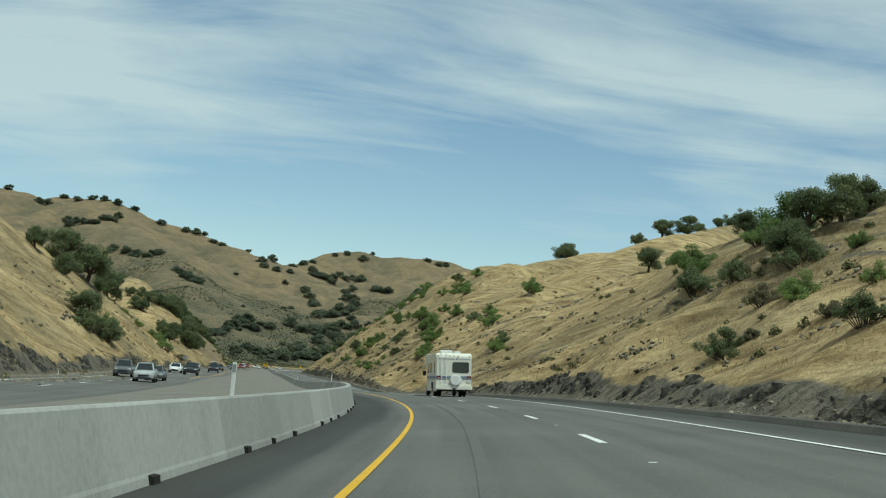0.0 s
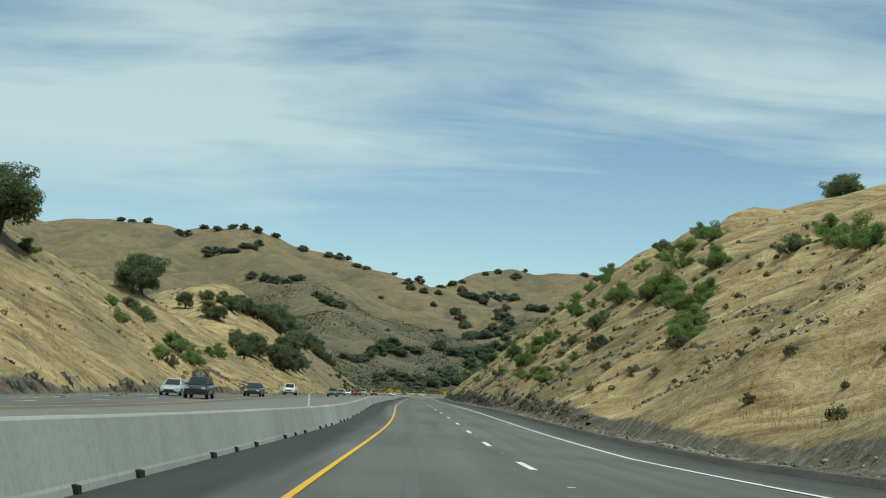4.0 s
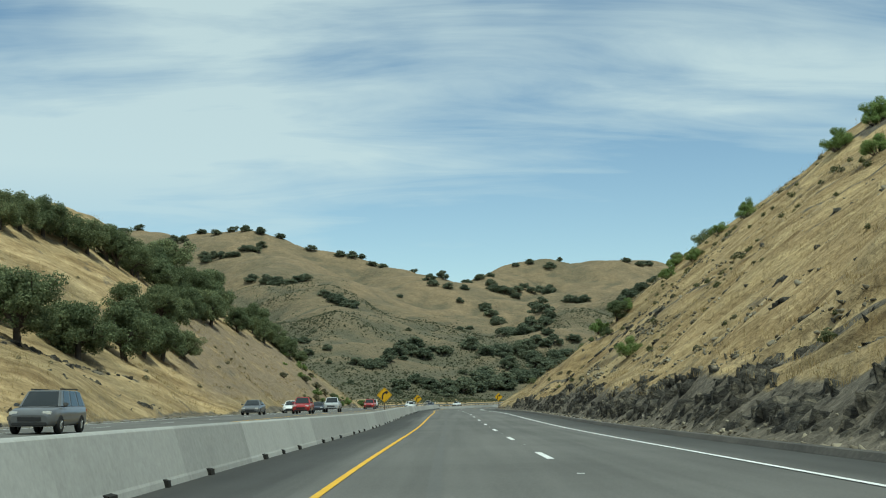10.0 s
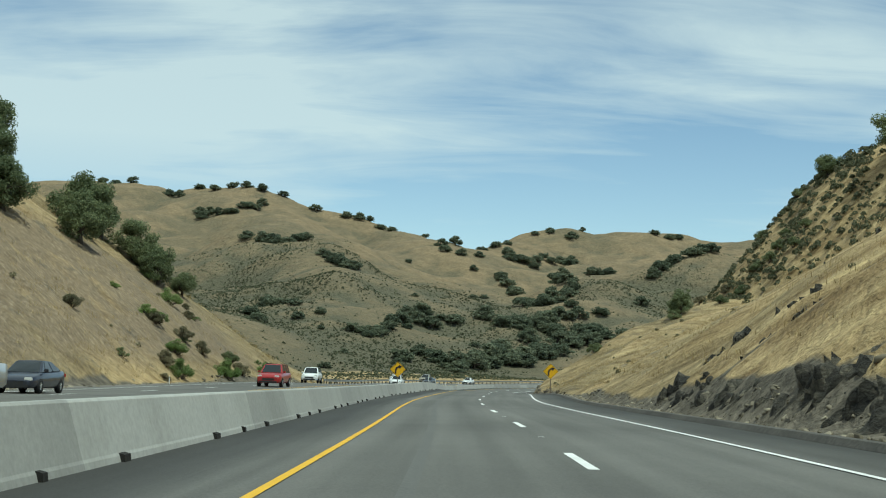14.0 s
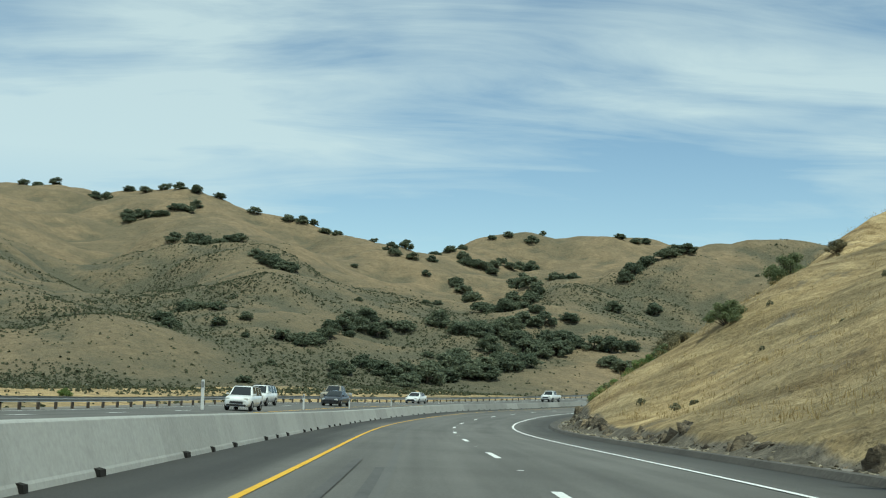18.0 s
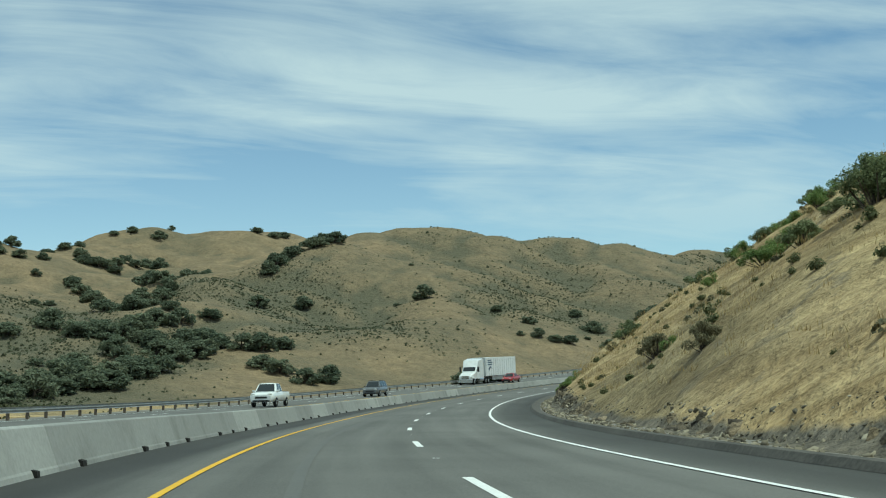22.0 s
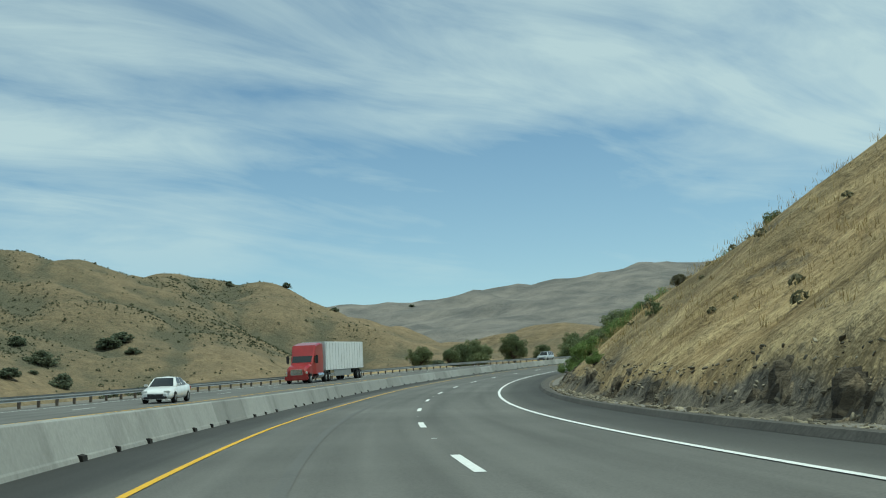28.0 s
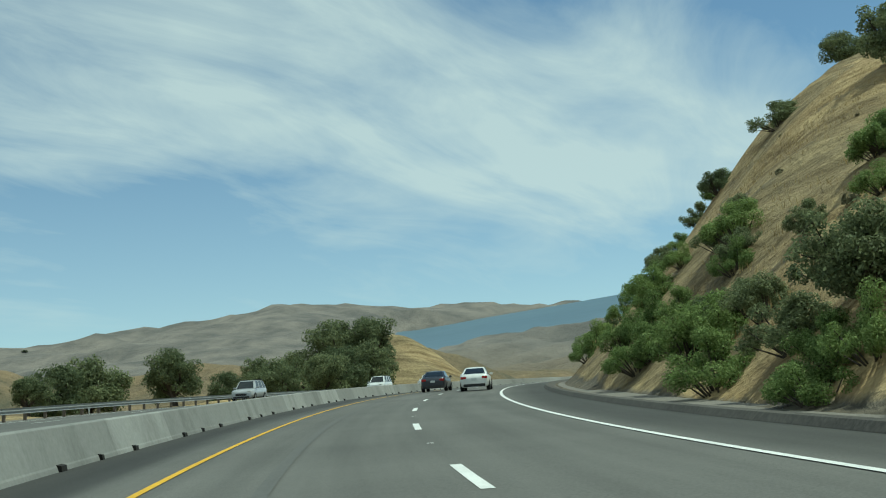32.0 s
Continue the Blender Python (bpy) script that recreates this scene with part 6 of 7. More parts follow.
    if lettered:
        dark = plain("faded_blue_lettering", (0.06, 0.09, 0.16), 0.5)
        for i, w in enumerate((1.9, 2.4, 2.2)):
            for sd in (-1, 1):
                part("lettering", boxes((sd * 1.312 - 0.006, sd * 1.312 + 0.006, -5.2 - w, -5.2, 3.55 - 0.32 * i, 3.72 - 0.32 * i)), dark, tr, "unreadable faded lettering as bars")
        part("emblem", slab([(-5.6, 2.3), (-6.4, 2.75), (-7.6, 2.25), (-6.5, 2.5), (-6.0, 2.0)], 1.306, 1.316, "x"), dark, tr, "dark swooping emblem on the trailer side")
        part("emblem", slab([(-5.6, 2.3), (-6.4, 2.75), (-7.6, 2.25), (-6.5, 2.5), (-6.0, 2.0)], -1.316, -1.306, "x"), dark, tr, "dark swooping emblem on the trailer side")
    return t


motorhome(on_wheels(84.1, 5.25, 0.02))
LANE_A, LANE_B = -11.8, -15.5
TRAFFIC = [
    ("sedan", "navy", 1092, 1.95, "dark blue sedan with red tail lights in the inner lane ahead"),
    ("sedan", "white", 1081, 5.6, "white sedan in the outer lane ahead"),
    ("suv", "grey", 132, LANE_B, "dark grey jeep in the opposite lanes"), ("suv", "silver", 116, LANE_A, "silver crossover in the opposite lanes"),
    ("sedan", "grey", 126, LANE_A, "dark grey sedan in the opposite lanes"), ("suv", "black", 173, LANE_A, "black crossover in the opposite lanes"),
    ("sedan", "white", 192, LANE_B, "white sedan in the opposite lanes"), ("suv", "black", 233, LANE_A, "black crossover beside a silver sedan"),
    ("sedan", "silver", 242, LANE_B, "silver sedan in the outer opposite lane"), ("sedan", "black", 268, LANE_A, "black sedan in the opposite lanes"),
    ("pickup", "white", 342, LANE_B, "white pickup in the outer opposite lane"), ("suv", "grey", 386, LANE_A, "dark grey crossover beyond the barrier"),
    ("suv", "red", 467, LANE_A, "dark red crossover in the opposite lanes"), ("sedan", "white", 486, LANE_B, "white sedan beside other opposite traffic"),
    ("sedan", "grey", 458, LANE_B, "grey sedan in the outer opposite lane"), ("pickup", "silver", 499, LANE_A, "silver pickup beyond the barrier"),
    ("sedan", "navy", 518, LANE_B, "dark blue sedan behind a silver pickup"), ("suv", "red", 558, LANE_A, "dark red crossover near the end of the cut"),
    ("suv", "white", 600, LANE_B, "white van-like car in the outer opposite lane"), ("suv", "white", 672, LANE_A, "white off-road car near the barrier"),
    ("suv", "white", 691, LANE_B, "white crossover beside the guardrail"), ("sedan", "black", 703, LANE_A, "black sedan in the opposite lanes"),
    ("pickup", "tan", 716, LANE_B, "tan pickup beside the guardrail"), ("sedan", "white", 748, LANE_B, "white sedan beside the guardrail"),
    ("pickup", "white", 803, LANE_A, "white pickup with a crew cab"), ("suv", "grey", 842, LANE_A, "dark grey off-road car in the opposite lanes"),
    ("sedan", "red", 902, LANE_A, "small bright red car beside a white truck"), ("sedan", "white", 950, LANE_A, "white sedan ahead of a red truck"),
    ("suv", "silver", 1104, LANE_B, "silver off-road car under the oaks"), ("suv", "white", 1136, LANE_A, "white crossover in the opposite lanes"),
    ("sedan", "silver", 1148, LANE_B, "silver sedan in front of a white lorry"), ("pickup", "white", 1158, LANE_A, "white flatbed pickup in the opposite lanes"),
]
for style, color, s, n, label in TRAFFIC:
    car(style, color, on_lane(s, n), label)
semi_truck(on_lane(893, LANE_B), "white", "white semi truck with a lettered white trailer", True)
semi_truck(on_lane(1000, LANE_B), "red", "red semi truck with a plain pale trailer")

# ---- trees and bushes, place by place ----
OAKS_NORTH_RIDGE = [(-456, 2226, 15), (-438, 2232, 15), (-401, 2169, 15), (-348, 2161, 15), (-332, 2158, 15), (-312, 2196, 15), (-287, 2167, 15), (-263, 2168, 15), (-240, 2148, 15), (-218, 2138, 15), (-188, 2135, 15), (-142, 2101, 15), (-100, 2100, 15), (-83, 2100, 15), (-70, 2107, 11), (-54, 2087, 15), (-39, 2052, 12), (3, 2074, 10), (25, 1922, 15), (42, 1968, 15), (74, 1984, 13), (92, 1994, 14), (108, 2019, 12), (-276, 2028, 15), (-256, 2028, 15), (-235, 2018, 15), (-219, 2041, 15), (-209, 2076, 15), (-179, 1760, 15), (-141, 1666, 15), (-129, 1707, 15)]
OAKS_NORTH_SLOPE = [(-115, 1733, 14), (-67, 1536, 15), (-56, 1525, 14), (-76, 1550, 9), (-11, 1825, 8), (29, 1877, 14), (46, 1872, 13), (68, 1883, 11), (60, 1826, 9), (77, 1967, 10), (147, 2078, 10), (168, 2085, 12), (193, 2074, 15), (211, 2103, 9), (303, 2082, 14), (322, 2084, 15), (337, 2091, 12), (107, 1934, 15), (121, 1940, 15), (140, 1958, 15), (159, 1976, 15), (180, 1978, 15), (91, 1823, 13), (98, 1747, 15), (101, 1608, 15), (111, 1596, 15), (114, 1514, 15), (134, 1640, 15), (143, 1602, 15), (130, 1488, 12), (152, 1860, 15)]
OAKS_GULLY = [(216, 1928, 15), (202, 1929, 15), (231, 1649, 15), (248, 1683, 15), (268, 1684, 15), (222, 1635, 10), (200, 1564, 13), (235, 1575, 14), (283, 1700, 15), (51, 1539, 7), (62, 1584, 7), (3, 1437, 5), (12, 1389, 10), (23, 1382, 9), (-8, 1350, 7), (68, 1379, 13), (82, 1387, 15), (96, 1403, 13), (108, 1418, 13), (60, 1299, 15), (71, 1285, 15), (48, 1271, 11), (36, 1232, 9), (25, 1226, 8), (91, 1316, 15), (104, 1324, 15), (128, 1374, 15), (137, 1381, 12), (119, 1389, 11), (-95, 1262, 11), (-24, 1265, 8)]
OAKS_VALLEY_SIDE = [(-16, 1285, 9), (-3, 1202, 7), (0, 1319, 8), (-85, 1336, 7), (-54, 1264, 5), (-35, 1211, 5), (318, 1551, 15), (300, 1559, 5), (369, 1538, 9), (375, 1493, 9), (353, 1458, 5), (364, 1454, 9), (374, 1450, 10), (386, 1453, 11), (442, 1558, 10), (431, 1506, 14), (419, 1461, 11), (489, 1537, 15), (490, 1517, 4), (336, 1632, 4), (432, 1434, 10), (448, 1433, 10), (108, 898, 4), (112, 902, 4), (100, 889, 4), (655, 1696, 5), (717, 1737, 6), (412, 1479, 5), (499, 1539, 12), (492, 1513, 7), (760, 1650, 6)]
OAKS_EAST_HILL = [(748, 1699, 7), (2406, 3309, 15), (660, 1429, 10), (631, 1386, 8), (-283, 2047, 15), (-269, 2040, 15), (-242, 2022, 15), (-226, 2033, 15), (-214, 2050, 15), (-144, 1729, 15), (-160, 1742, 15), (-123, 1729, 15), (-62, 1532, 15), (-50, 1535, 12), (-82, 1562, 10), (104, 1950, 15), (115, 1946, 15), (128, 1944, 15), (148, 1981, 15), (171, 1997, 15), (187, 2010, 15), (90, 1830, 15), (96, 1803, 15), (96, 1649, 15), (104, 1600, 15), (109, 1508, 15), (130, 1577, 15), (139, 1585, 15), (143, 1622, 15), (125, 1607, 15), (163, 1882, 15)]
OAKS_EAST_SLOPE = [(135, 1938, 15), (90, 1485, 14), (205, 1928, 15), (223, 1932, 15), (224, 1639, 13), (242, 1676, 15), (254, 1683, 15), (270, 1677, 15), (288, 1684, 15), (56, 1394, 15), (69, 1388, 15), (82, 1394, 15), (99, 1417, 15), (115, 1440, 15), (133, 1459, 14), (153, 1472, 14), (34, 1379, 13), (8, 1390, 13), (-2, 1371, 11), (-11, 1314, 11), (-18, 1290, 10), (-25, 1274, 11), (-34, 1273, 10), (44, 1260, 15), (54, 1279, 15), (65, 1276, 15), (78, 1301, 15), (93, 1317, 15), (108, 1363, 15), (126, 1393, 15), (140, 1418, 15)]
OAKS_FAR_SIDE = [(118, 1362, 15), (65, 1310, 15), (32, 1220, 11), (85, 1342, 15), (104, 1394, 15), (21, 1246, 11), (0, 1227, 12), (10, 1253, 11), (-104, 1382, 11), (-104, 1297, 12), (-72, 1289, 9), (-58, 1302, 8), (-94, 1341, 9), (-104, 1362, 13), (-92, 1343, 13), (-78, 1327, 9), (-5, 1346, 14), (6, 1362, 14), (16, 1361, 13), (-12, 1300, 12), (-19, 1275, 10), (22, 1241, 14), (33, 1242, 15), (44, 1243, 15), (55, 1258, 15), (67, 1272, 15), (79, 1278, 15), (94, 1308, 15), (108, 1383, 15), (118, 1382, 15), (135, 1402, 15)]
OAKS_LOW_GROUND = [(145, 1398, 15), (158, 1392, 15), (167, 1387, 15), (181, 1402, 15), (160, 1349, 13), (167, 1338, 13), (176, 1322, 13), (190, 1327, 13), (123, 1445, 15), (107, 1432, 13), (83, 1403, 14), (72, 1384, 12), (0, 1225, 8), (-41, 1149, 7), (46, 1311, 7)]
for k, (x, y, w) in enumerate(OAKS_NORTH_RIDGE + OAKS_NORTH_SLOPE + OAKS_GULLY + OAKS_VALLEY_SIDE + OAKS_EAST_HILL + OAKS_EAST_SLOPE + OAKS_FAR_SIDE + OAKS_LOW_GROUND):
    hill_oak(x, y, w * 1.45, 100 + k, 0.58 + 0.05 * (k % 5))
ROADSIDE_OAKS = [(651, 66.2, 11.4), (495, 23.6, 3.7), (686, 60.2, 4.6), (1184, -49.1, 9.2), (1184, -42.0, 9.1), (153, 39.6, 4.3), (150, 42.5, 3.6), (117, 38.0, 3.4), (686, 60.5, 5.4), (179, -32.0, 5.9), (549, -39.1, 7.0), (578, -35.3, 6.5), (561, -41.4, 8.4), (545, -46.0, 10.3), (552, -42.0, 8.3), (593, -40.1, 8.2), (604, -35.0, 5.6), (581, -46.8, 8.9), (454, -52, 6.3), (420, -39.2, 6.3), (426, -36.7, 8.5), (432, -31.5, 7.8), (446, -30.9, 6.8), (458, -29.8, 7.6), (496, -35.2, 7.1), (536, -38.4, 6.4), (482, -52.8, 5.2), (484, -49.3, 6.0), (494, -46.7, 6.8), (508, -44.8, 7.1), (524, -44.6, 6.8), (538, -45.4, 8.0), (474, -56, 5.1), (464, -60, 6.3), (552, -41, 6.6), (566, -38, 6.1), (408, -35.9, 4.9), (454, -49.1, 5.6), (478, -49.7, 6.1), (490, -48.3, 6.5), (498, -44.9, 6.6), (526, -45.8, 7.0), (540, -42.7, 7.1), (442, -36.6, 6.1), (446, -32, 6.6), (470, -31, 6.4), (482, -35.8, 6.0), (500, -34.1, 6.1), (438, -38.9, 6.1), (540, -36.9, 7.1), (564, -43.2, 7.8), (574, -43.4, 7.0), (602, -43.3, 5.7), (602, -40.5, 5.7), (604, -37.3, 6.4), (602, -33.9, 5.3), (606, -32, 4.1), (564, -47.4, 7.0), (518, -35.8, 6.8), (530, -42.6, 6.8), (516, -43.2, 6.4), (508, -43.4, 6.1), (582, -47, 7.0), (476, -30.3, 6.1), (488, -30, 5.5)]
for k, (s, n, w) in enumerate(ROADSIDE_OAKS):
    near_oak(s, n, w * 1.1, 40 + k, 0.9 + 0.06 * (k % 4))
GREEN_BUSHES_NEAR = [(389, 53.9, 2.6), (394, 47.8, 2.6), (426, 46.4, 2.6), (345, 33.9, 6), (340, 36.3, 5.2), (376, 37.7, 2.6), (343, 20.7, 3.9), (305, 19.9, 2.9), (357, 26.0, 4.3), (336, 23.8, 3.1), (259, 18.2, 1.3), (257, 15.5, 2.1), (489, 32.5, 2.6), (382, 19.0, 2.1), (349, 46.0, 2.8), (364, 55.7, 2.6), (485, 38.2, 2.6), (459, 39.1, 2.9), (377, 22.5, 2.1), (491, 32.5, 2.6), (492, 30.0, 2.6), (492, 26.1, 2.6), (443, 17.4, 2.3), (502, 39.6, 2.6), (449, 41.6, 2.8), (450, 45.9, 3.5), (443, 48.9, 4.1), (465, 29.9, 3.0), (260, 15.2, 2.2), (242, 16.2, 1.8), (299, 16.2, 1.8), (361, 17.4, 2.1)]
GREEN_BUSHES_MIDDLE = [(359, 27.7, 2.6), (866, -27.1, 2.6), (820, -25.9, 2.6), (825, 13.3, 2.4), (824, 12.3, 1.6), (807, 12.4, 0.9), (835, 17.1, 1.4), (853, 20.6, 2.2), (851, 23.2, 1.8), (897, 17.7, 3.6), (897, 20.1, 2.9), (895, 22.1, 2.1), (901, 24.8, 1.9), (901, 26.9, 1.9), (901, 28.5, 1.9), (899, 30.0, 1.9), (857, 17.3, 1.3), (893, 30.0, 2.1), (900, 29.4, 1.5), (1051, 31.6, 6), (1070, 35.5, 6), (1094, 39.2, 2.6), (1110, 42.9, 2.6), (1137, 46.0, 2.6), (1027, 27.0, 4.3), (986, 19.2, 2.5), (1007, 19.0, 2.2), (963, 13.5, 2.3), (979, 13.6, 2.9), (998, 13.2, 2.4), (943, 12.5, 1.0), (1048, 13.5, 5.0)]
GREEN_BUSHES_LATE = [(1006, 11.8, 3.1), (999, 12.1, 2.7), (991, 11.9, 2.1), (1013, 12.9, 2.9), (1004, 13.4, 2.7), (999, 14.1, 2.5), (996, 14.9, 2.2), (999, 16.7, 2.3), (993, 16.5, 1.9), (985, 14.6, 1.8), (1051, 12.8, 2.5), (1040, 12.3, 2.6), (1035, 12.4, 2.6), (1032, 12.5, 2.1), (1042, 13.2, 2.7), (1038, 13.6, 2.3), (1025, 11.9, 2.1), (1023, 11.9, 2.0), (1026, 12.6, 1.8), (1056, 14.2, 2.0), (1058, 13.1, 2.4), (100, 12.6, 1.2), (207, -32.5, 2.6), (493, -43.3, 2.6), (367, -36.6, 2.6), (466, -53.5, 2.6), (112, 31.3, 4.3), (59, 16.0, 1.7), (61, 19.7, 1.8), (71, 25.3, 4.2), (94, 31.9, 5.0), (73, 27.6, 4.0)]
GREEN_BUSHES_LAST = [(106, 34.8, 3.1), (70, 27.7, 3.5), (211, 30.8, 2.6), (214, 36.4, 2.6), (222, 21.8, 2.6), (211, 24.0, 2.6), (153, 21.1, 2.5), (898, 16.1, 2.5), (893, 17.9, 2.7), (898, 20.0, 2.2), (896, 21.8, 2.2), (901, 24.6, 2.3), (900, 26.5, 2.3), (899, 29.9, 2.3), (893, 30.2, 2.2), (897, 21.5, 1.8), (496, 31.6, 2.6), (490, 33.6, 2.6), (498, 37.9, 2.6), (499, 39.8, 2.6), (500, 42.4, 2.6), (468, 39.3, 2.6), (450, 38.4, 2.8), (450, 40.4, 3.5), (451, 42.5, 3.5), (449, 43.6, 4.2), (447, 45.5, 4.1), (448, 47.3, 4.2), (451, 50.6, 4.3), (449, 52.4, 4.3), (497, 21.8, 2.6), (495, 19.7, 2.6)]
GREEN_BUSHES_CREST = [(496, 25.3, 2.6), (641, -22.2, 2.1), (644, -21.8, 2.2), (779, -100.5, 2.6), (782, -96.7, 2.6), (643, -23.1, 1.8), (360, 17.9, 2.6), (384, 23.9, 2.6), (427, 34.0, 2.6), (423, 39.0, 2.6), (219, 20.7, 2.6), (225, 25.8, 2.6), (275, 32.5, 2.6), (229, 31.2, 2.6), (227, 33.5, 2.6), (180, 30.0, 4.1), (272, 29.8, 2.6), (224, 39.3, 2.6), (359, 25.1, 2.6), (378, 23.4, 2.6), (376, 36.5, 2.6), (375, 39.1, 2.6), (376, 33.6, 2.6), (418, 52.2, 2.6), (380, 50.6, 2.6), (365, 53.8, 2.6), (266, 27.6, 1.9), (275, 36.1, 2.6), (259, 15.3, 1.7), (258, 20.7, 1.7), (285, -34.5, 2.3), (344, -47.6, 2.6)]
GREEN_BUSHES_BEND = [(348, -44.7, 2.6), (309, -31.9, 4.0), (282, -28.7, 2.7), (287, -25.3, 2.3), (370, -35.4, 2.6), (564, -23.0, 2.1), (566, -22.2, 2.1), (578, -23.8, 2.0), (575, -26.9, 2.0), (574, -25.3, 1.6), (593, -30.4, 2.4), (582, -30.0, 2.6), (580, -21.5, 2.1), (578, -22.1, 2.4), (603, -21.6, 2.0), (639, -27.7, 2.7), (602, -34.7, 2.6), (229, -40.4, 3.8), (270, -41.7, 2.6), (256, -31.1, 2.6), (300, -39.2, 2.6), (380, -52.2, 2.6), (336, -34.5, 2.6), (312, -34.3, 2.6), (374, -36.2, 2.6)]
for k, (s, n, w) in enumerate((GREEN_BUSHES_NEAR + GREEN_BUSHES_MIDDLE + GREEN_BUSHES_LATE + GREEN_BUSHES_LAST + GREEN_BUSHES_CREST + GREEN_BUSHES_BEND)[::2]):
    bush(s, n, w * 1.15, 300 + k, "green", 0.8 + 0.07 * (k % 4))
DARK_BUSHES_NEAR = [(675, 52.3, 2.6), (680, 54.9, 2.6), (671, 50.8, 2.6), (678, 56.9, 2.6), (669, 49.1, 2.6), (497, 20.2, 1.6), (492, 21.9, 1.8), (486, 20.8, 1.3), (657, 33.1, 2.6), (509, 15.3, 0.8), (496, 20.5, 1.2), (494, 21.7, 1.2), (748, 22.0, 3.3), (717, 25.8, 2.4), (752, 32.8, 5.5), (749, 33.7, 4.3), (719, 24.2, 1.8), (833, 15.7, 1.7), (850, 24.4, 1.8), (833, 27.5, 2.3), (833, 16.1, 1.4), (1107, 46.1, 2.6), (1098, 41.5, 2.6), (965, 13.2, 1.5), (1030, 13.2, 2.5), (1028, 13.7, 2.6), (1028, 14.4, 2.7), (1034, 15.0, 2.4), (1037, 14.5, 2.1), (1083, 19.1, 2.2)]
DARK_BUSHES_MIDDLE = [(1111, 25.2, 3.0), (1111, 27.3, 3.1), (1103, 29.8, 3.8), (1113, 23.8, 3.1), (1089, 18.9, 2.0), (1072, 27.4, 1.4), (1049, 16.9, 1.8), (1047, 17.7, 1.8), (1042, 17.6, 1.6), (1089, 17.3, 2.4), (175, -31.1, 4.7), (267, 20.8, 2.6), (228, 30.9, 2.6), (67, 24.4, 3.0), (70, 23.0, 2.7), (898, 16.9, 2.9), (897, 19.2, 2.5), (898, 21.2, 2.6), (900, 23.4, 2.3), (901, 25.5, 2.3), (901, 27.9, 2.3), (900, 29.1, 2.3), (894, 29.5, 2.2), (892, 30.3, 2.5), (988, 18.8, 2.2), (1013, 22.6, 3.3), (1024, 25.3, 3.6), (1047, 29.1, 4.9), (1061, 32.0, 5.5), (1072, 35.5, 5.8), (1082, 38.5, 2.6), (1104, 41.0, 2.6)]
DARK_BUSHES_LATE = [(1130, 43.7, 2.6), (1139, 46.2, 2.6), (661, 40.3, 2.6), (686, 45.9, 2.6), (695, 50.1, 2.6), (683, 50.6, 2.6), (669, 44.7, 2.6), (696, 53.7, 2.6), (693, 56.0, 2.6), (666, 50.2, 2.6), (667, 54.4, 2.6), (684, 58.9, 2.6), (674, 47.8, 2.6), (626, 33.8, 2.5), (663, 51.9, 2.6), (662, 24.3, 1.8), (664, 21.1, 2.2), (662, 22.2, 1.1)]
for k, (s, n, w) in enumerate((DARK_BUSHES_NEAR + DARK_BUSHES_MIDDLE + DARK_BUSHES_LATE)[::2]):
    bush(s, n, w * 1.15, 500 + k, "dark", 0.8 + 0.06 * (k % 4))
SAGE_BUSHES = [(685, 43.4, 2.3), (677, 47.2, 2.6), (491, 17.0, 0.8), (493, 16.1, 0.8), (738, 38.0, 2.6), (721, 20.7, 4.3), (714, 21.4, 3.0), (719, 19.4, 2.8), (218, 19.8, 1.5), (231, 17.1, 1.2), (211, 16.8, 0.9), (228, 18.2, 0.9), (241, 16.3, 1.0), (218, 16.7, 1.0)]
for k, (s, n, w) in enumerate(SAGE_BUSHES):
    bush(s, n, w * 1.2, 700 + k, "sage", 0.8)
OAKS_FAR_BEND = [(1078, -28, 4.6), (1090, -28, 3.6), (1096, -28.5, 6), (1101, -28, 7.2), (1118, -27.5, 6.8), (1123, -30, 5), (1132, -28, 5), (1146, -27.5, 8.5), (1151, -30, 7), (1162, -28, 8.5), (1170, -29, 10), (1178, -28, 10.5), (1186, -36, 12), (1190, -33, 11)]
for k, (s, n, w) in enumerate(OAKS_FAR_BEND):
    near_oak(s, n, w * 1.15, 900 + k, 1.05)
near_oak(660, 33.7, 5.4, 931, 1.15)
# oaks along the golden shoulder behind the first cut
for k, (x, y, w) in enumerate([(91, 353, 10.5), (106, 312, 8.5), (112, 309, 9.5), (101, 316, 6), (140, 346, 10), (128, 330, 5), (120, 322, 4.5)]):
    q = np.array([float(x)]), np.array([float(y)])
    oak(x, y, float(near_z(*q)[0]) - 0.2, w, True, 940 + k, 0.82, "rounded dark green oak on a golden hill shoulder")

# oak groves over the opposite lanes and on the crests of the cuts
GROVE_OAKS = [(72, 22.9, 3.9), (76, 25.9, 4.4), (74, 27.1, 4), (74, 28.7, 3.3), (1026, 13.5, 3.3), (1020, 13.9, 3.4), (1020, 15.7, 2), (1070, 30.9, 5.7), (374, -53.3, 10.2), (266, -48.9, 10.9), (178, -28.6, 4.8), (248, -51.6, 5.7), (266, -43.8, 12), (380, -52.8, 11), (250, -45.8, 6.3)]
for k, (s, n, w) in enumerate(GROVE_OAKS):
    near_oak(s, n, w * 1.05, 1500 + k, 0.9 + 0.08 * (k % 3))
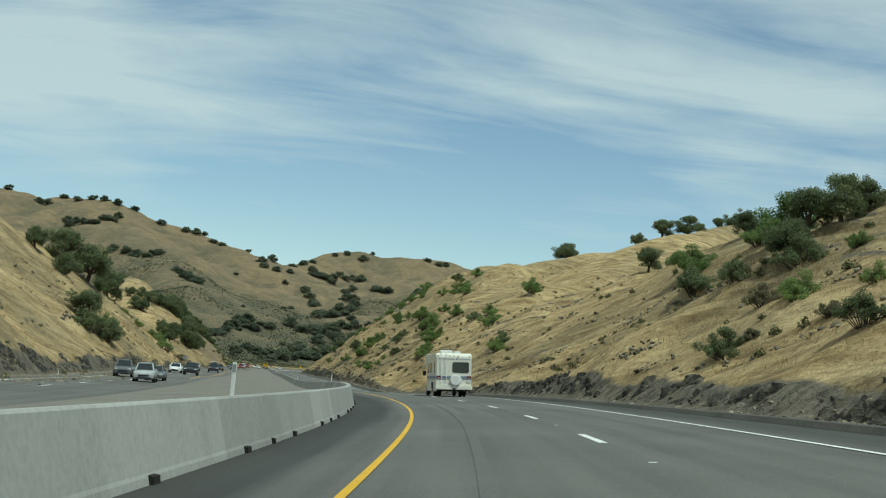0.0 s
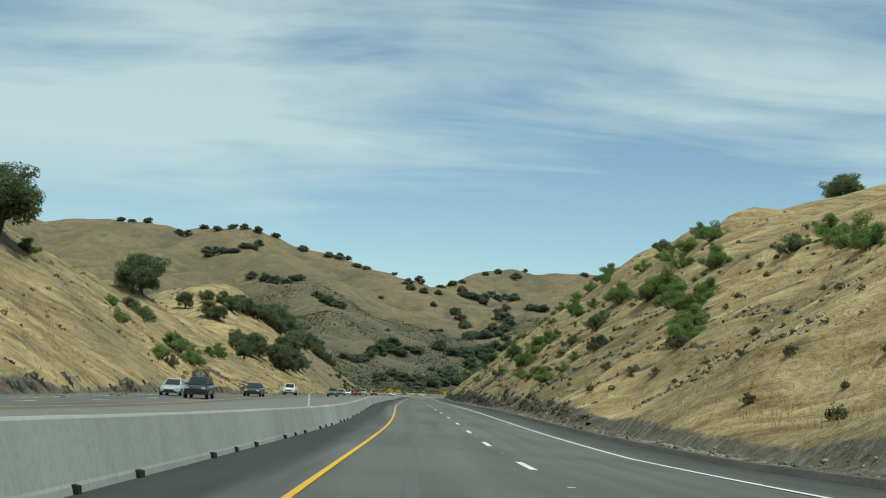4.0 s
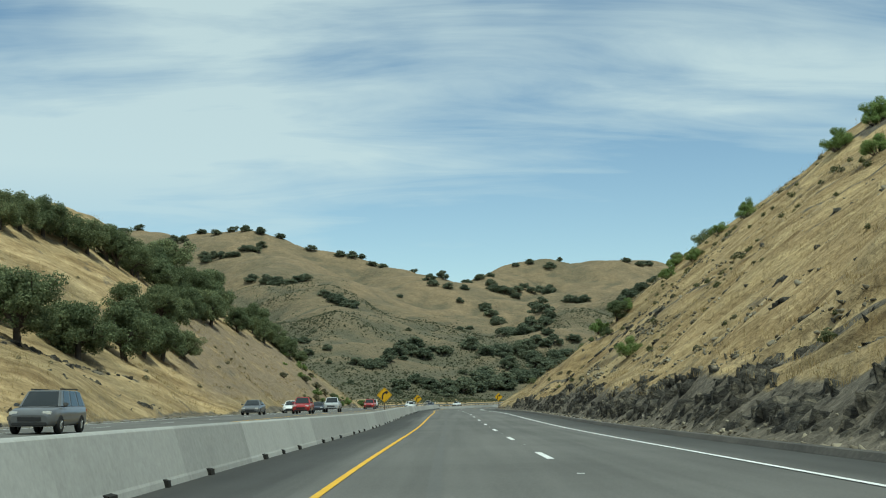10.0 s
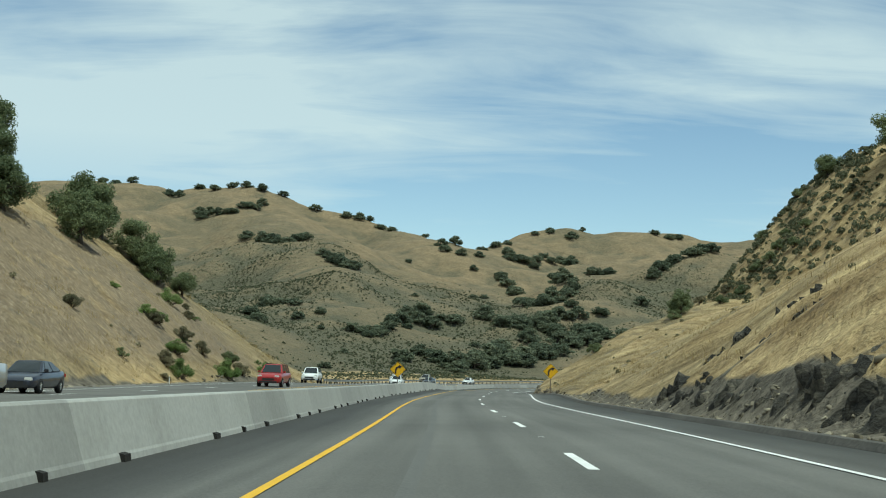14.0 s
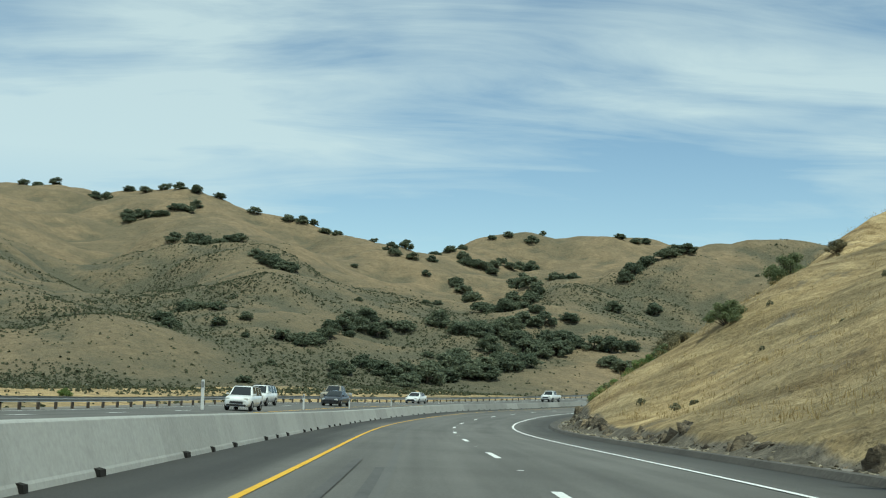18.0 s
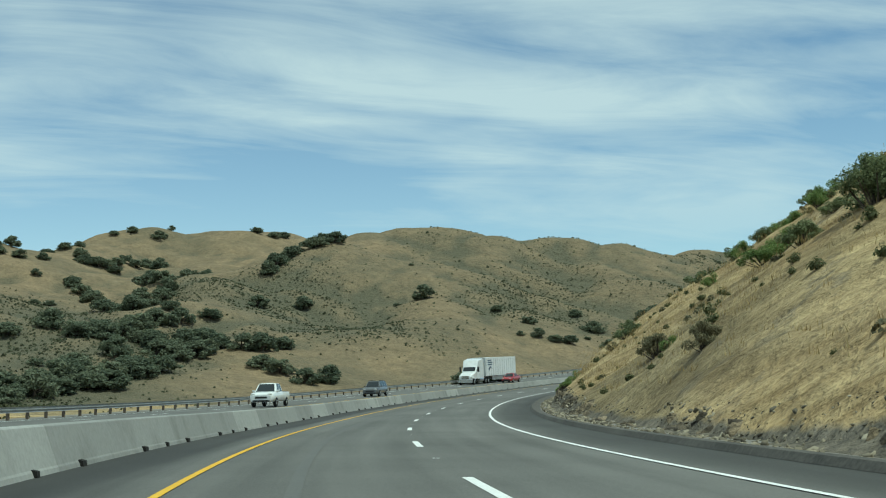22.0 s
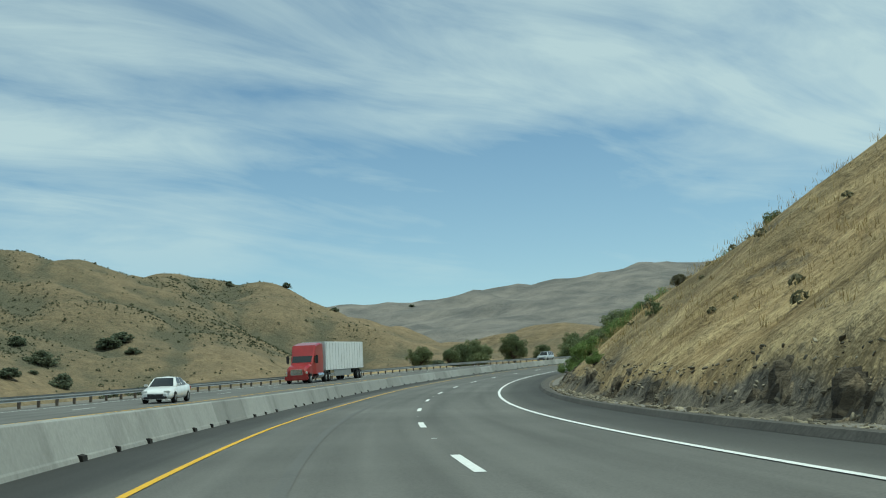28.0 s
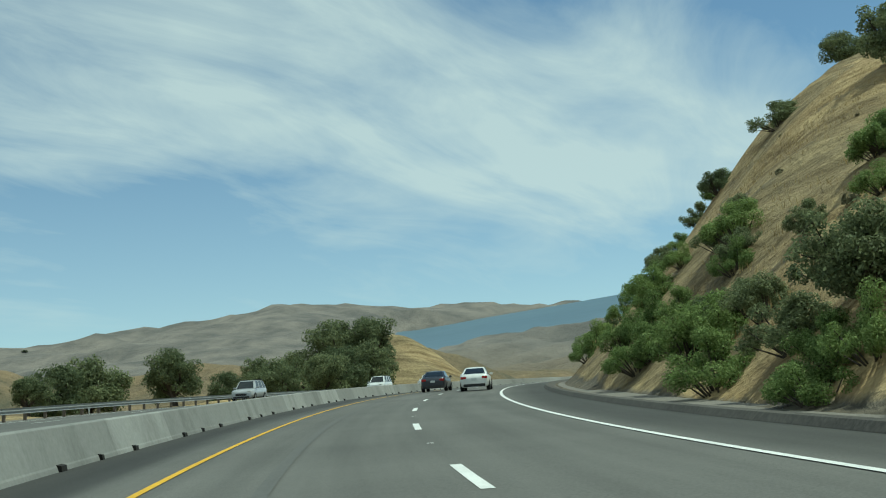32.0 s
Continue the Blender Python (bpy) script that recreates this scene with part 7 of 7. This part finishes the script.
# a belt of bushes that climbs the last cut, and an oak on its crest
BELT = [(1008, 14.1, 3.2), (994, 13.4, 2.4), (1008, 16.3, 3.2), (1010, 17.5, 3), (986, 14.5, 2.4), (1012, 20.1, 3), (986, 16.4, 2.4), (978, 15, 1.8), (990, 18.6, 2.5), (1018, 26.2, 3.6), (984, 18.4, 1.8), (1026, 29.6, 3.4), (1062, 37.9, 4.2), (984, 20.6, 2), (1070, 41.7, 4.2), (1004, 12.9, 2.4), (994, 12.6, 1.8), (984, 13.1, 1.5), (974, 13.2, 1.2), (1014, 22.5, 3), (1022, 24.5, 3.2), (1040, 32, 3.4), (1050, 35, 3.6),
        (1054, 13.8, 2.6), (1050, 14.6, 2.4), (1042, 14, 2.4), (1092, 13.6, 3), (1098, 14.4, 3.4), (1104, 15, 3.4), (1110, 16.4, 3.4), (1116, 18, 3.6), (1120, 20, 3.6), (1088, 13, 2.4), (1112, 14, 3), (1124, 24, 3.8), (1130, 27, 4), (1126, 22, 3.2)]
for k, (s, n, w) in enumerate(BELT):
    bush(s, n, w * 1.1, 1700 + k, "dark" if k % 3 == 1 else "green", 0.8 + 0.1 * (k % 3))
near_oak(1154, 42, 7.6, 960, 0.95)
# bushes that stand out on the cuts
SLOPE_GREEN = [(342, -44.5, 4), (312, -33.2, 3.7), (308, -29.4, 3.1), (370, -34.8, 2.3), (318, -30.4, 3.4), (572, -24.3, 2.3), (580, -21.5, 2.5), (604, -21.7, 2), (272, 14.8, 1.7), (258, 17, 1.6), (356, 23.8, 5.2), (398, 35.7, 9.6), (386, 48, 5.1), (364, 54.4, 5.6), (344, 47.9, 5), (262, 27.7, 4.1), (244, 25.1, 4.1), (232, 23.2, 2.6), (288, 39.1, 3.5), (260, 32.8, 3.2), (222, 20.9, 2.4), (230, 24, 2.5), (232, 25.3, 2.3), (230, 41.9, 6.4), (216, 31.7, 7.9), (60, 19, 1.4), (66, 24.7, 1.6), (54, 20.4, 1.3), (836, 15.6, 2.4), (836, 14.9, 1.7), (822, 12.8, 1.7), (806, 12, 0.7), (788, 12.5, 0.7), (798, 13.5, 0.7), (836, 32.3, 1.5), (942, 12.4, 0.8), (1042, 20.8, 2.3), (1050, 13.2, 2.5), (1040, 13.7, 2.6), (1024, 12.7, 1.9), (1020, 12.9, 1.8), (1020, 13.4, 1.3), (1014, 13, 1.5), (1022, 14.1, 1)]
SLOPE_DARK = [(264, 15.9, 1.5), (270, 15.5, 1.6), (294, 26, 2.7), (272, 22.1, 2.7), (276, 20.1, 2.2), (336, -42.5, 3.8), (322, -34, 3.2), (382, 21.8, 4.4), (262, 15.6, 2), (396, 53.4, 4.3), (258, 20.5, 2.6), (156, 22, 2.5), (96, 25.5, 4.5), (74, 20.7, 2.4), (58, 15.1, 2.2), (44, 16, 1.7), (838, 29.2, 3.5), (864, 37.7, 2.9), (856, 24.4, 1.5), (796, 17.3, 2), (794, 17.6, 1.4), (1036, 29, 4), (1070, 34.4, 6.4), (938, 14.9, 0.7), (1056, 18.7, 1.9), (1038, 22.3, 1.4), (1010, 12.3, 0.9)]
SLOPE_SAGE = [(342, -46.2, 3.6), (316, -32.6, 3.4), (288, -24.6, 2.5), (282, -27.1, 2), (574, -26.8, 2), (578, -25.3, 2.1), (566, -23.4, 1.8), (588, -21.5, 1.8), (264, 26.6, 3.2), (216, 19.5, 1.5), (268, 17.8, 1.4), (64, 18.8, 1.8), (58, 16.3, 1.1), (52, 17.7, 1.3), (834, 25.2, 1.6), (794, 16, 0.9), (844, 20, 1.9), (950, 12.9, 0.8), (950, 18, 1)]
for kind, rows in (("green", SLOPE_GREEN), ("dark", SLOPE_DARK), ("sage", SLOPE_SAGE)):
    for k, (s, n, w) in enumerate(rows):
        bush(s, n, min(max(w, 0.9) * 1.1, 4.8), 1600 + k, kind, 0.75 + 0.1 * (k % 4))

# low bushes along the nose of the cut above the opposite lanes
nose = random.Random(19)
for k in range(14):
    bush(548 + 66 * nose.random(), -21.8 - 9 * nose.random() ** 1.4, nose.uniform(1.0, 2.3), 1800 + k, ("sage", "green", "sage", "dark")[k % 4], nose.uniform(0.6, 0.95))

# a thicket of bushes in the hollow between two cuts
thicket = random.Random(8)
for k in range(38):
    u = thicket.random()
    s = 986 + 88 * u
    n = 14.2 + (3 + 15 * math.sin(math.pi * min(1.0, u * 1.1)) ** 1.5) * thicket.random()
    bush(s, n, thicket.uniform(1.8, 3.6), 1200 + k, "dark" if k % 5 == 0 else "green", thicket.uniform(0.75, 1.1))
for k in range(30):
    u = thicket.random()
    s = 690 + 37 * u
    n = 12.6 + 8 * thicket.random() ** 1.3
    bush(s, n, thicket.uniform(1.6, 3.2), 1300 + k, ("sage", "green", "dark")[k % 3], thicket.uniform(0.7, 1.0))

# more bushes on the steep cut past the thicket, thinning out onwards
for k in range(14):
    u = thicket.random() ** 1.2
    s = 730 + 52 * u
    n = 14 + 14 * thicket.random() ** (1.0 - 0.5 * u)
    bush(s, n, thicket.uniform(1.2, 2.6), 1400 + k, ("green", "dark", "sage", "green")[k % 4], thicket.uniform(0.6, 0.95))
for k in range(9):
    bush(784 + 30 * thicket.random(), 23 + 12 * thicket.random(), thicket.uniform(1.6, 3.2), 1450 + k, ("dark", "green")[k % 2], thicket.uniform(0.75, 1.0))


# ---- scrub and grass that nobody could count ----
def scrub(name, spots, sizes, mat, label, seed, leaves=5, full=False):
    """Low rounded scrub, each a clump of bent leaf sprays, joined."""
    rng = np.random.RandomState(seed)
    n = len(spots) * leaves
    sz = np.repeat(sizes, leaves)
    d = rng.normal(size=(n, 3))
    d /= np.linalg.norm(d, axis=1)[:, None]
    d[:, 2] = np.abs(d[:, 2])
    if full:
        d *= rng.rand(n, 1) ** 0.4 * rng.uniform(0.6, 1.3, (n, 3))
    c = np.repeat(spots, leaves, axis=0) + d * sz[:, None] * np.array([0.36, 0.36, 0.42])
    nrm = d + rng.normal(size=(n, 3)) * 0.45
    nrm /= 1e-6 + np.linalg.norm(nrm, axis=1)[:, None]
    t = np.cross(nrm, rng.normal(size=(n, 3)))
    t /= np.linalg.norm(t, axis=1)[:, None]
    u = np.cross(nrm, t)
    f = math.sqrt(5 / leaves)
    a, b = (f * sz * rng.uniform(0.25, 0.5, n))[:, None], (f * sz * rng.uniform(0.2, 0.42, n))[:, None]
    v = np.stack([c - t * a, c + u * b + nrm * 0.1 * a, c + t * a, c - u * b + nrm * 0.1 * a], 1)
    me = mesh_from(name, v.reshape(-1, 3), np.arange(n * 4).reshape(-1, 4))
    return tagged(part_of(name, me, mat), label, "scrub", kind="stuff")


def hill_scrub():
    rng = np.random.RandomState(9)
    xs, ys = [], []
    for x0, x1, y0, y1, k in SCRUB_ZONES:
        n = int((x1 - x0) * (y1 - y0) / 8 * k)
        xs.append(rng.uniform(x0, x1, n))
        ys.append(rng.uniform(y0, y1, n))
    xs.append(rng.uniform(-700, 800, 3200))
    ys.append(rng.uniform(1150, 2250, 3200))
    x, y = np.concatenate(xs), np.concatenate(ys)
    j = nearest(x, y)
    off = np.hypot(x - LINE[j, 0], y - LINE[j, 1])
    keep = (off > 55) & ((j < len(LINE) - 12) | (off > 330)) & (rng.rand(len(x)) < np.maximum(scrub_cover(x, y) ** 1.3, 0.05))
    x, y, off = x[keep], y[keep], off[keep]
    z = np.where(off < 230, near_z(x, y), far_height(x, y))
    size = rng.uniform(0.7, 1.9, len(x)) * np.where(rng.rand(len(x)) < 0.05, 1.7, 1.0) * np.clip(off / 200, 0.6, 1)
    scrub("hill_scrub", np.stack([x, y, z], 1), size, M_SCRUB, "grey-green scrub dotted over the dry hillsides", 21, 8)


M_SCRUB = leaf_mat("scrub_leaves", (0.072, 0.084, 0.052), (0.108, 0.118, 0.075), (0.155, 0.158, 0.105))
hill_scrub()


def slope_spots(s0, s1, n0, n1, count, seed, power=1.6):
    rng = np.random.RandomState(seed)
    s = rng.uniform(s0, s1, count)
    n = n0 + (n1 - n0) * rng.rand(count) ** power
    p = near_surface(s, n)
    keep = wobble(p[:, 0] * 5.0, p[:, 1] * 5.0) * 0.12 + rng.normal(size=count) > -0.2
    return p[keep], s[keep], n[keep]


p, _, _ = slope_spots(0, 1080, 13.5, 60, 38000, 31, 1.3)
tufts("dry_grass_right", p, 0.2, "standing dry golden grass on the road cut", M_GRASS, 14, 4)
p, _, _ = slope_spots(60, 640, -22.0, -62, 12000, 32, 1.3)
tufts("dry_grass_left", p, 0.36, "standing dry golden grass above the opposite lanes", M_GRASS, 14, 5)
p, _, _ = slope_spots(60, 1080, 14, 70, 1500, 33, 1.0)
scrub("slope_scrub", p, np.random.RandomState(3).uniform(0.3, 0.9, len(p)), M_SAGE, "small dry scrub scattered over the road cut", 22, 45)
p, _, _ = slope_spots(60, 640, -24, -75, 900, 34, 1.0)
scrub("slope_scrub_left", p, np.random.RandomState(4).uniform(0.35, 1.0, len(p)), M_SAGE, "small dry scrub above the opposite lanes", 23, 45)

# scrub on the hill behind the bench
rng = np.random.RandomState(41)
x, y = rng.uniform(45, 112, 6500), rng.uniform(570, 735, 6500)
near = np.min([seg_dist(x, y, a, b)[0] for a, b in zip(BACK_HILL[:-1], BACK_HILL[1:])], axis=0)
keep = (near > 4) & (near < 30)
x, y = x[keep], y[keep]
scrub("back_scrub", np.stack([x, y, near_z(x, y)], 1), 0.6 + 1.4 * rng.rand(len(x)) ** 1.5, M_SCRUB, "grey-green scrub covering the hill behind the bench", 27, 40)

M_LOW = leaf_mat("low_scrub_leaves", (0.075, 0.085, 0.04), (0.13, 0.14, 0.07), (0.21, 0.205, 0.115))
p, _, _ = slope_spots(40, 500, 14, 36, 900, 35, 1.0)
scrub("cut_scrub", p, np.random.RandomState(5).uniform(0.35, 1.2, len(p)), M_LOW, "low green scrub scattered over the rocky cut", 24, 160, True)
p, _, _ = slope_spots(728, 810, 13, 34, 260, 36, 1.0)
scrub("bend_scrub", p, np.random.RandomState(6).uniform(0.3, 1.0, len(p)), M_LOW, "low green scrub on the cut at the bend", 25, 160, True)

# ---- rocks of the cuts ----
def rock_mesh(seed):
    rng = np.random.RandomState(seed)
    bm = bmesh.new()
    bmesh.ops.create_cube(bm, size=0.8)
    bmesh.ops.bevel(bm, geom=bm.edges[:], offset=0.1, segments=1, affect="EDGES")
    for v in bm.verts:
        v.co *= rng.uniform(0.8, 1.12)
        v.co.x = v.co.x * 1.1 + 0.3 * v.co.z
        v.co.z *= 0.6
    bmesh.ops.triangulate(bm, faces=bm.faces[:])
    me = bpy.data.meshes.new("rock")
    bm.to_mesh(me)
    bm.free()
    me.materials.append(M_STONE)
    return me


ROCKS = [rock_mesh(80 + i) for i in range(6)]
rock_foot = thing("rock_face", pose(0, 0, 0), "broken grey stones at the foot of the road cut", "rocks", kind="structure")
rr = random.Random(12)
for s0, s1, count in ((20, 140, 40), (200, 420, 50), (420, 560, 30), (560, 700, 25), (740, 930, 25)):
    for _ in range(count):
        s = rr.uniform(s0, s1)
        h = float(tab(s, ROCK_H))
        n = RIGHT_TOE - 0.2 + rr.uniform(-0.5, 0.5)
        q = near_surface(np.array([s]), np.array([n]))[0]
        ob = part_of("rock", rr.choice(ROCKS), None, rock_foot)
        k = rr.uniform(0.15, 0.4)
        ob.matrix_local = pose(float(q[0]), float(q[1]), float(q[2]) + 0.05 * k, rr.uniform(-30, 30), rr.uniform(-30, 30), rr.uniform(0, 360)) @ Matrix.Diagonal((k, k * rr.uniform(0.6, 1.0), k * rr.uniform(0.5, 0.9), 1))
rng = np.random.RandomState(77)


def rubble(name, s, n, sizes, label, seed):
    rng = np.random.RandomState(seed)
    base = np.array([[v.co[:] for v in m.vertices] for m in ROCKS])
    tri = np.array([[p.vertices[:] for p in m.polygons] for m in ROCKS])
    vs, fs, off = [], [], 0
    p = near_surface(s, n)
    for i in range(len(s)):
        k = rng.randint(len(ROCKS))
        a = rng.uniform(0, 6.283)
        c, d = math.cos(a), math.sin(a)
        v = base[k] * sizes[i] * np.array([1, rng.uniform(0.6, 1), rng.uniform(0.45, 0.9)])
        for ax, bx in ((1, 2), (0, 2)):
            g = rng.normal() * 0.5
            v[:, ax], v[:, bx] = v[:, ax] * math.cos(g) - v[:, bx] * math.sin(g), v[:, ax] * math.sin(g) + v[:, bx] * math.cos(g)
        v = np.stack([v[:, 0] * c - v[:, 1] * d, v[:, 0] * d + v[:, 1] * c, v[:, 2]], 1) + p[i]
        vs.append(v)
        fs.append(tri[k] + off)
        off += len(v)
    me = mesh_from(name, np.concatenate(vs), np.concatenate(fs))
    tagged(part_of(name, me, M_RUBBLE), label, "rubble", kind="stuff")


M_RUBBLE = leaf_mat("rubble_stone", (0.085, 0.076, 0.062), (0.18, 0.158, 0.125), (0.33, 0.295, 0.235), 0.95, 0.0)
s = rng.uniform(10, 950, 9000)
h = tab(s, ROCK_H)
n = RIGHT_TOE - 0.7 + rng.rand(9000) ** 1.4 * (h * 0.2 + 0.9)
rubble("rubble_right", s, n, 0.06 + 0.26 * rng.rand(9000) ** 2.2, "loose broken rock along the foot of the cut", 6)
s = rng.uniform(40, 630, 2500)
n = LEFT_TOE + 0.5 - rng.rand(2500) ** 1.3 * (tab(s, LROCK_H) * 1.2 + 0.8)
rubble("rubble_left", s, n, rng.uniform(0.12, 0.6, 2500), "loose broken rock beside the opposite lanes", 7)
s = rng.uniform(690, 960, 6500)
n = RIGHT_TOE - 1.0 + rng.rand(6500) ** 1.3 * 2.0
rubble("rubble_bend", s, n, 0.05 + 0.17 * rng.rand(6500) ** 2.2, "loose brown broken rock on the foot of the cut at the bend", 8)
# thin beds of rock that crop out of the long cut, rising back along the road
rng = np.random.RandomState(91)
s_, n_, k_ = [], [], []
for _ in range(150):
    a, b, c = rng.uniform(50, 500), 13.2 + 17 * rng.rand() ** 1.5, rng.randint(20, 80)
    u = rng.rand(c) * rng.uniform(3, 14)
    s_.append(a - u)
    n_.append(b + 0.32 * u + rng.normal(size=c) * 0.26)
    k_.append(0.07 + 0.42 * rng.rand(c) ** 2.6)
s_, n_, k_ = np.concatenate(s_), np.concatenate(n_), np.concatenate(k_)
rubble("rock_beds", s_, n_, k_, "thin beds of grey rock cropping out of the dry slope", 9)

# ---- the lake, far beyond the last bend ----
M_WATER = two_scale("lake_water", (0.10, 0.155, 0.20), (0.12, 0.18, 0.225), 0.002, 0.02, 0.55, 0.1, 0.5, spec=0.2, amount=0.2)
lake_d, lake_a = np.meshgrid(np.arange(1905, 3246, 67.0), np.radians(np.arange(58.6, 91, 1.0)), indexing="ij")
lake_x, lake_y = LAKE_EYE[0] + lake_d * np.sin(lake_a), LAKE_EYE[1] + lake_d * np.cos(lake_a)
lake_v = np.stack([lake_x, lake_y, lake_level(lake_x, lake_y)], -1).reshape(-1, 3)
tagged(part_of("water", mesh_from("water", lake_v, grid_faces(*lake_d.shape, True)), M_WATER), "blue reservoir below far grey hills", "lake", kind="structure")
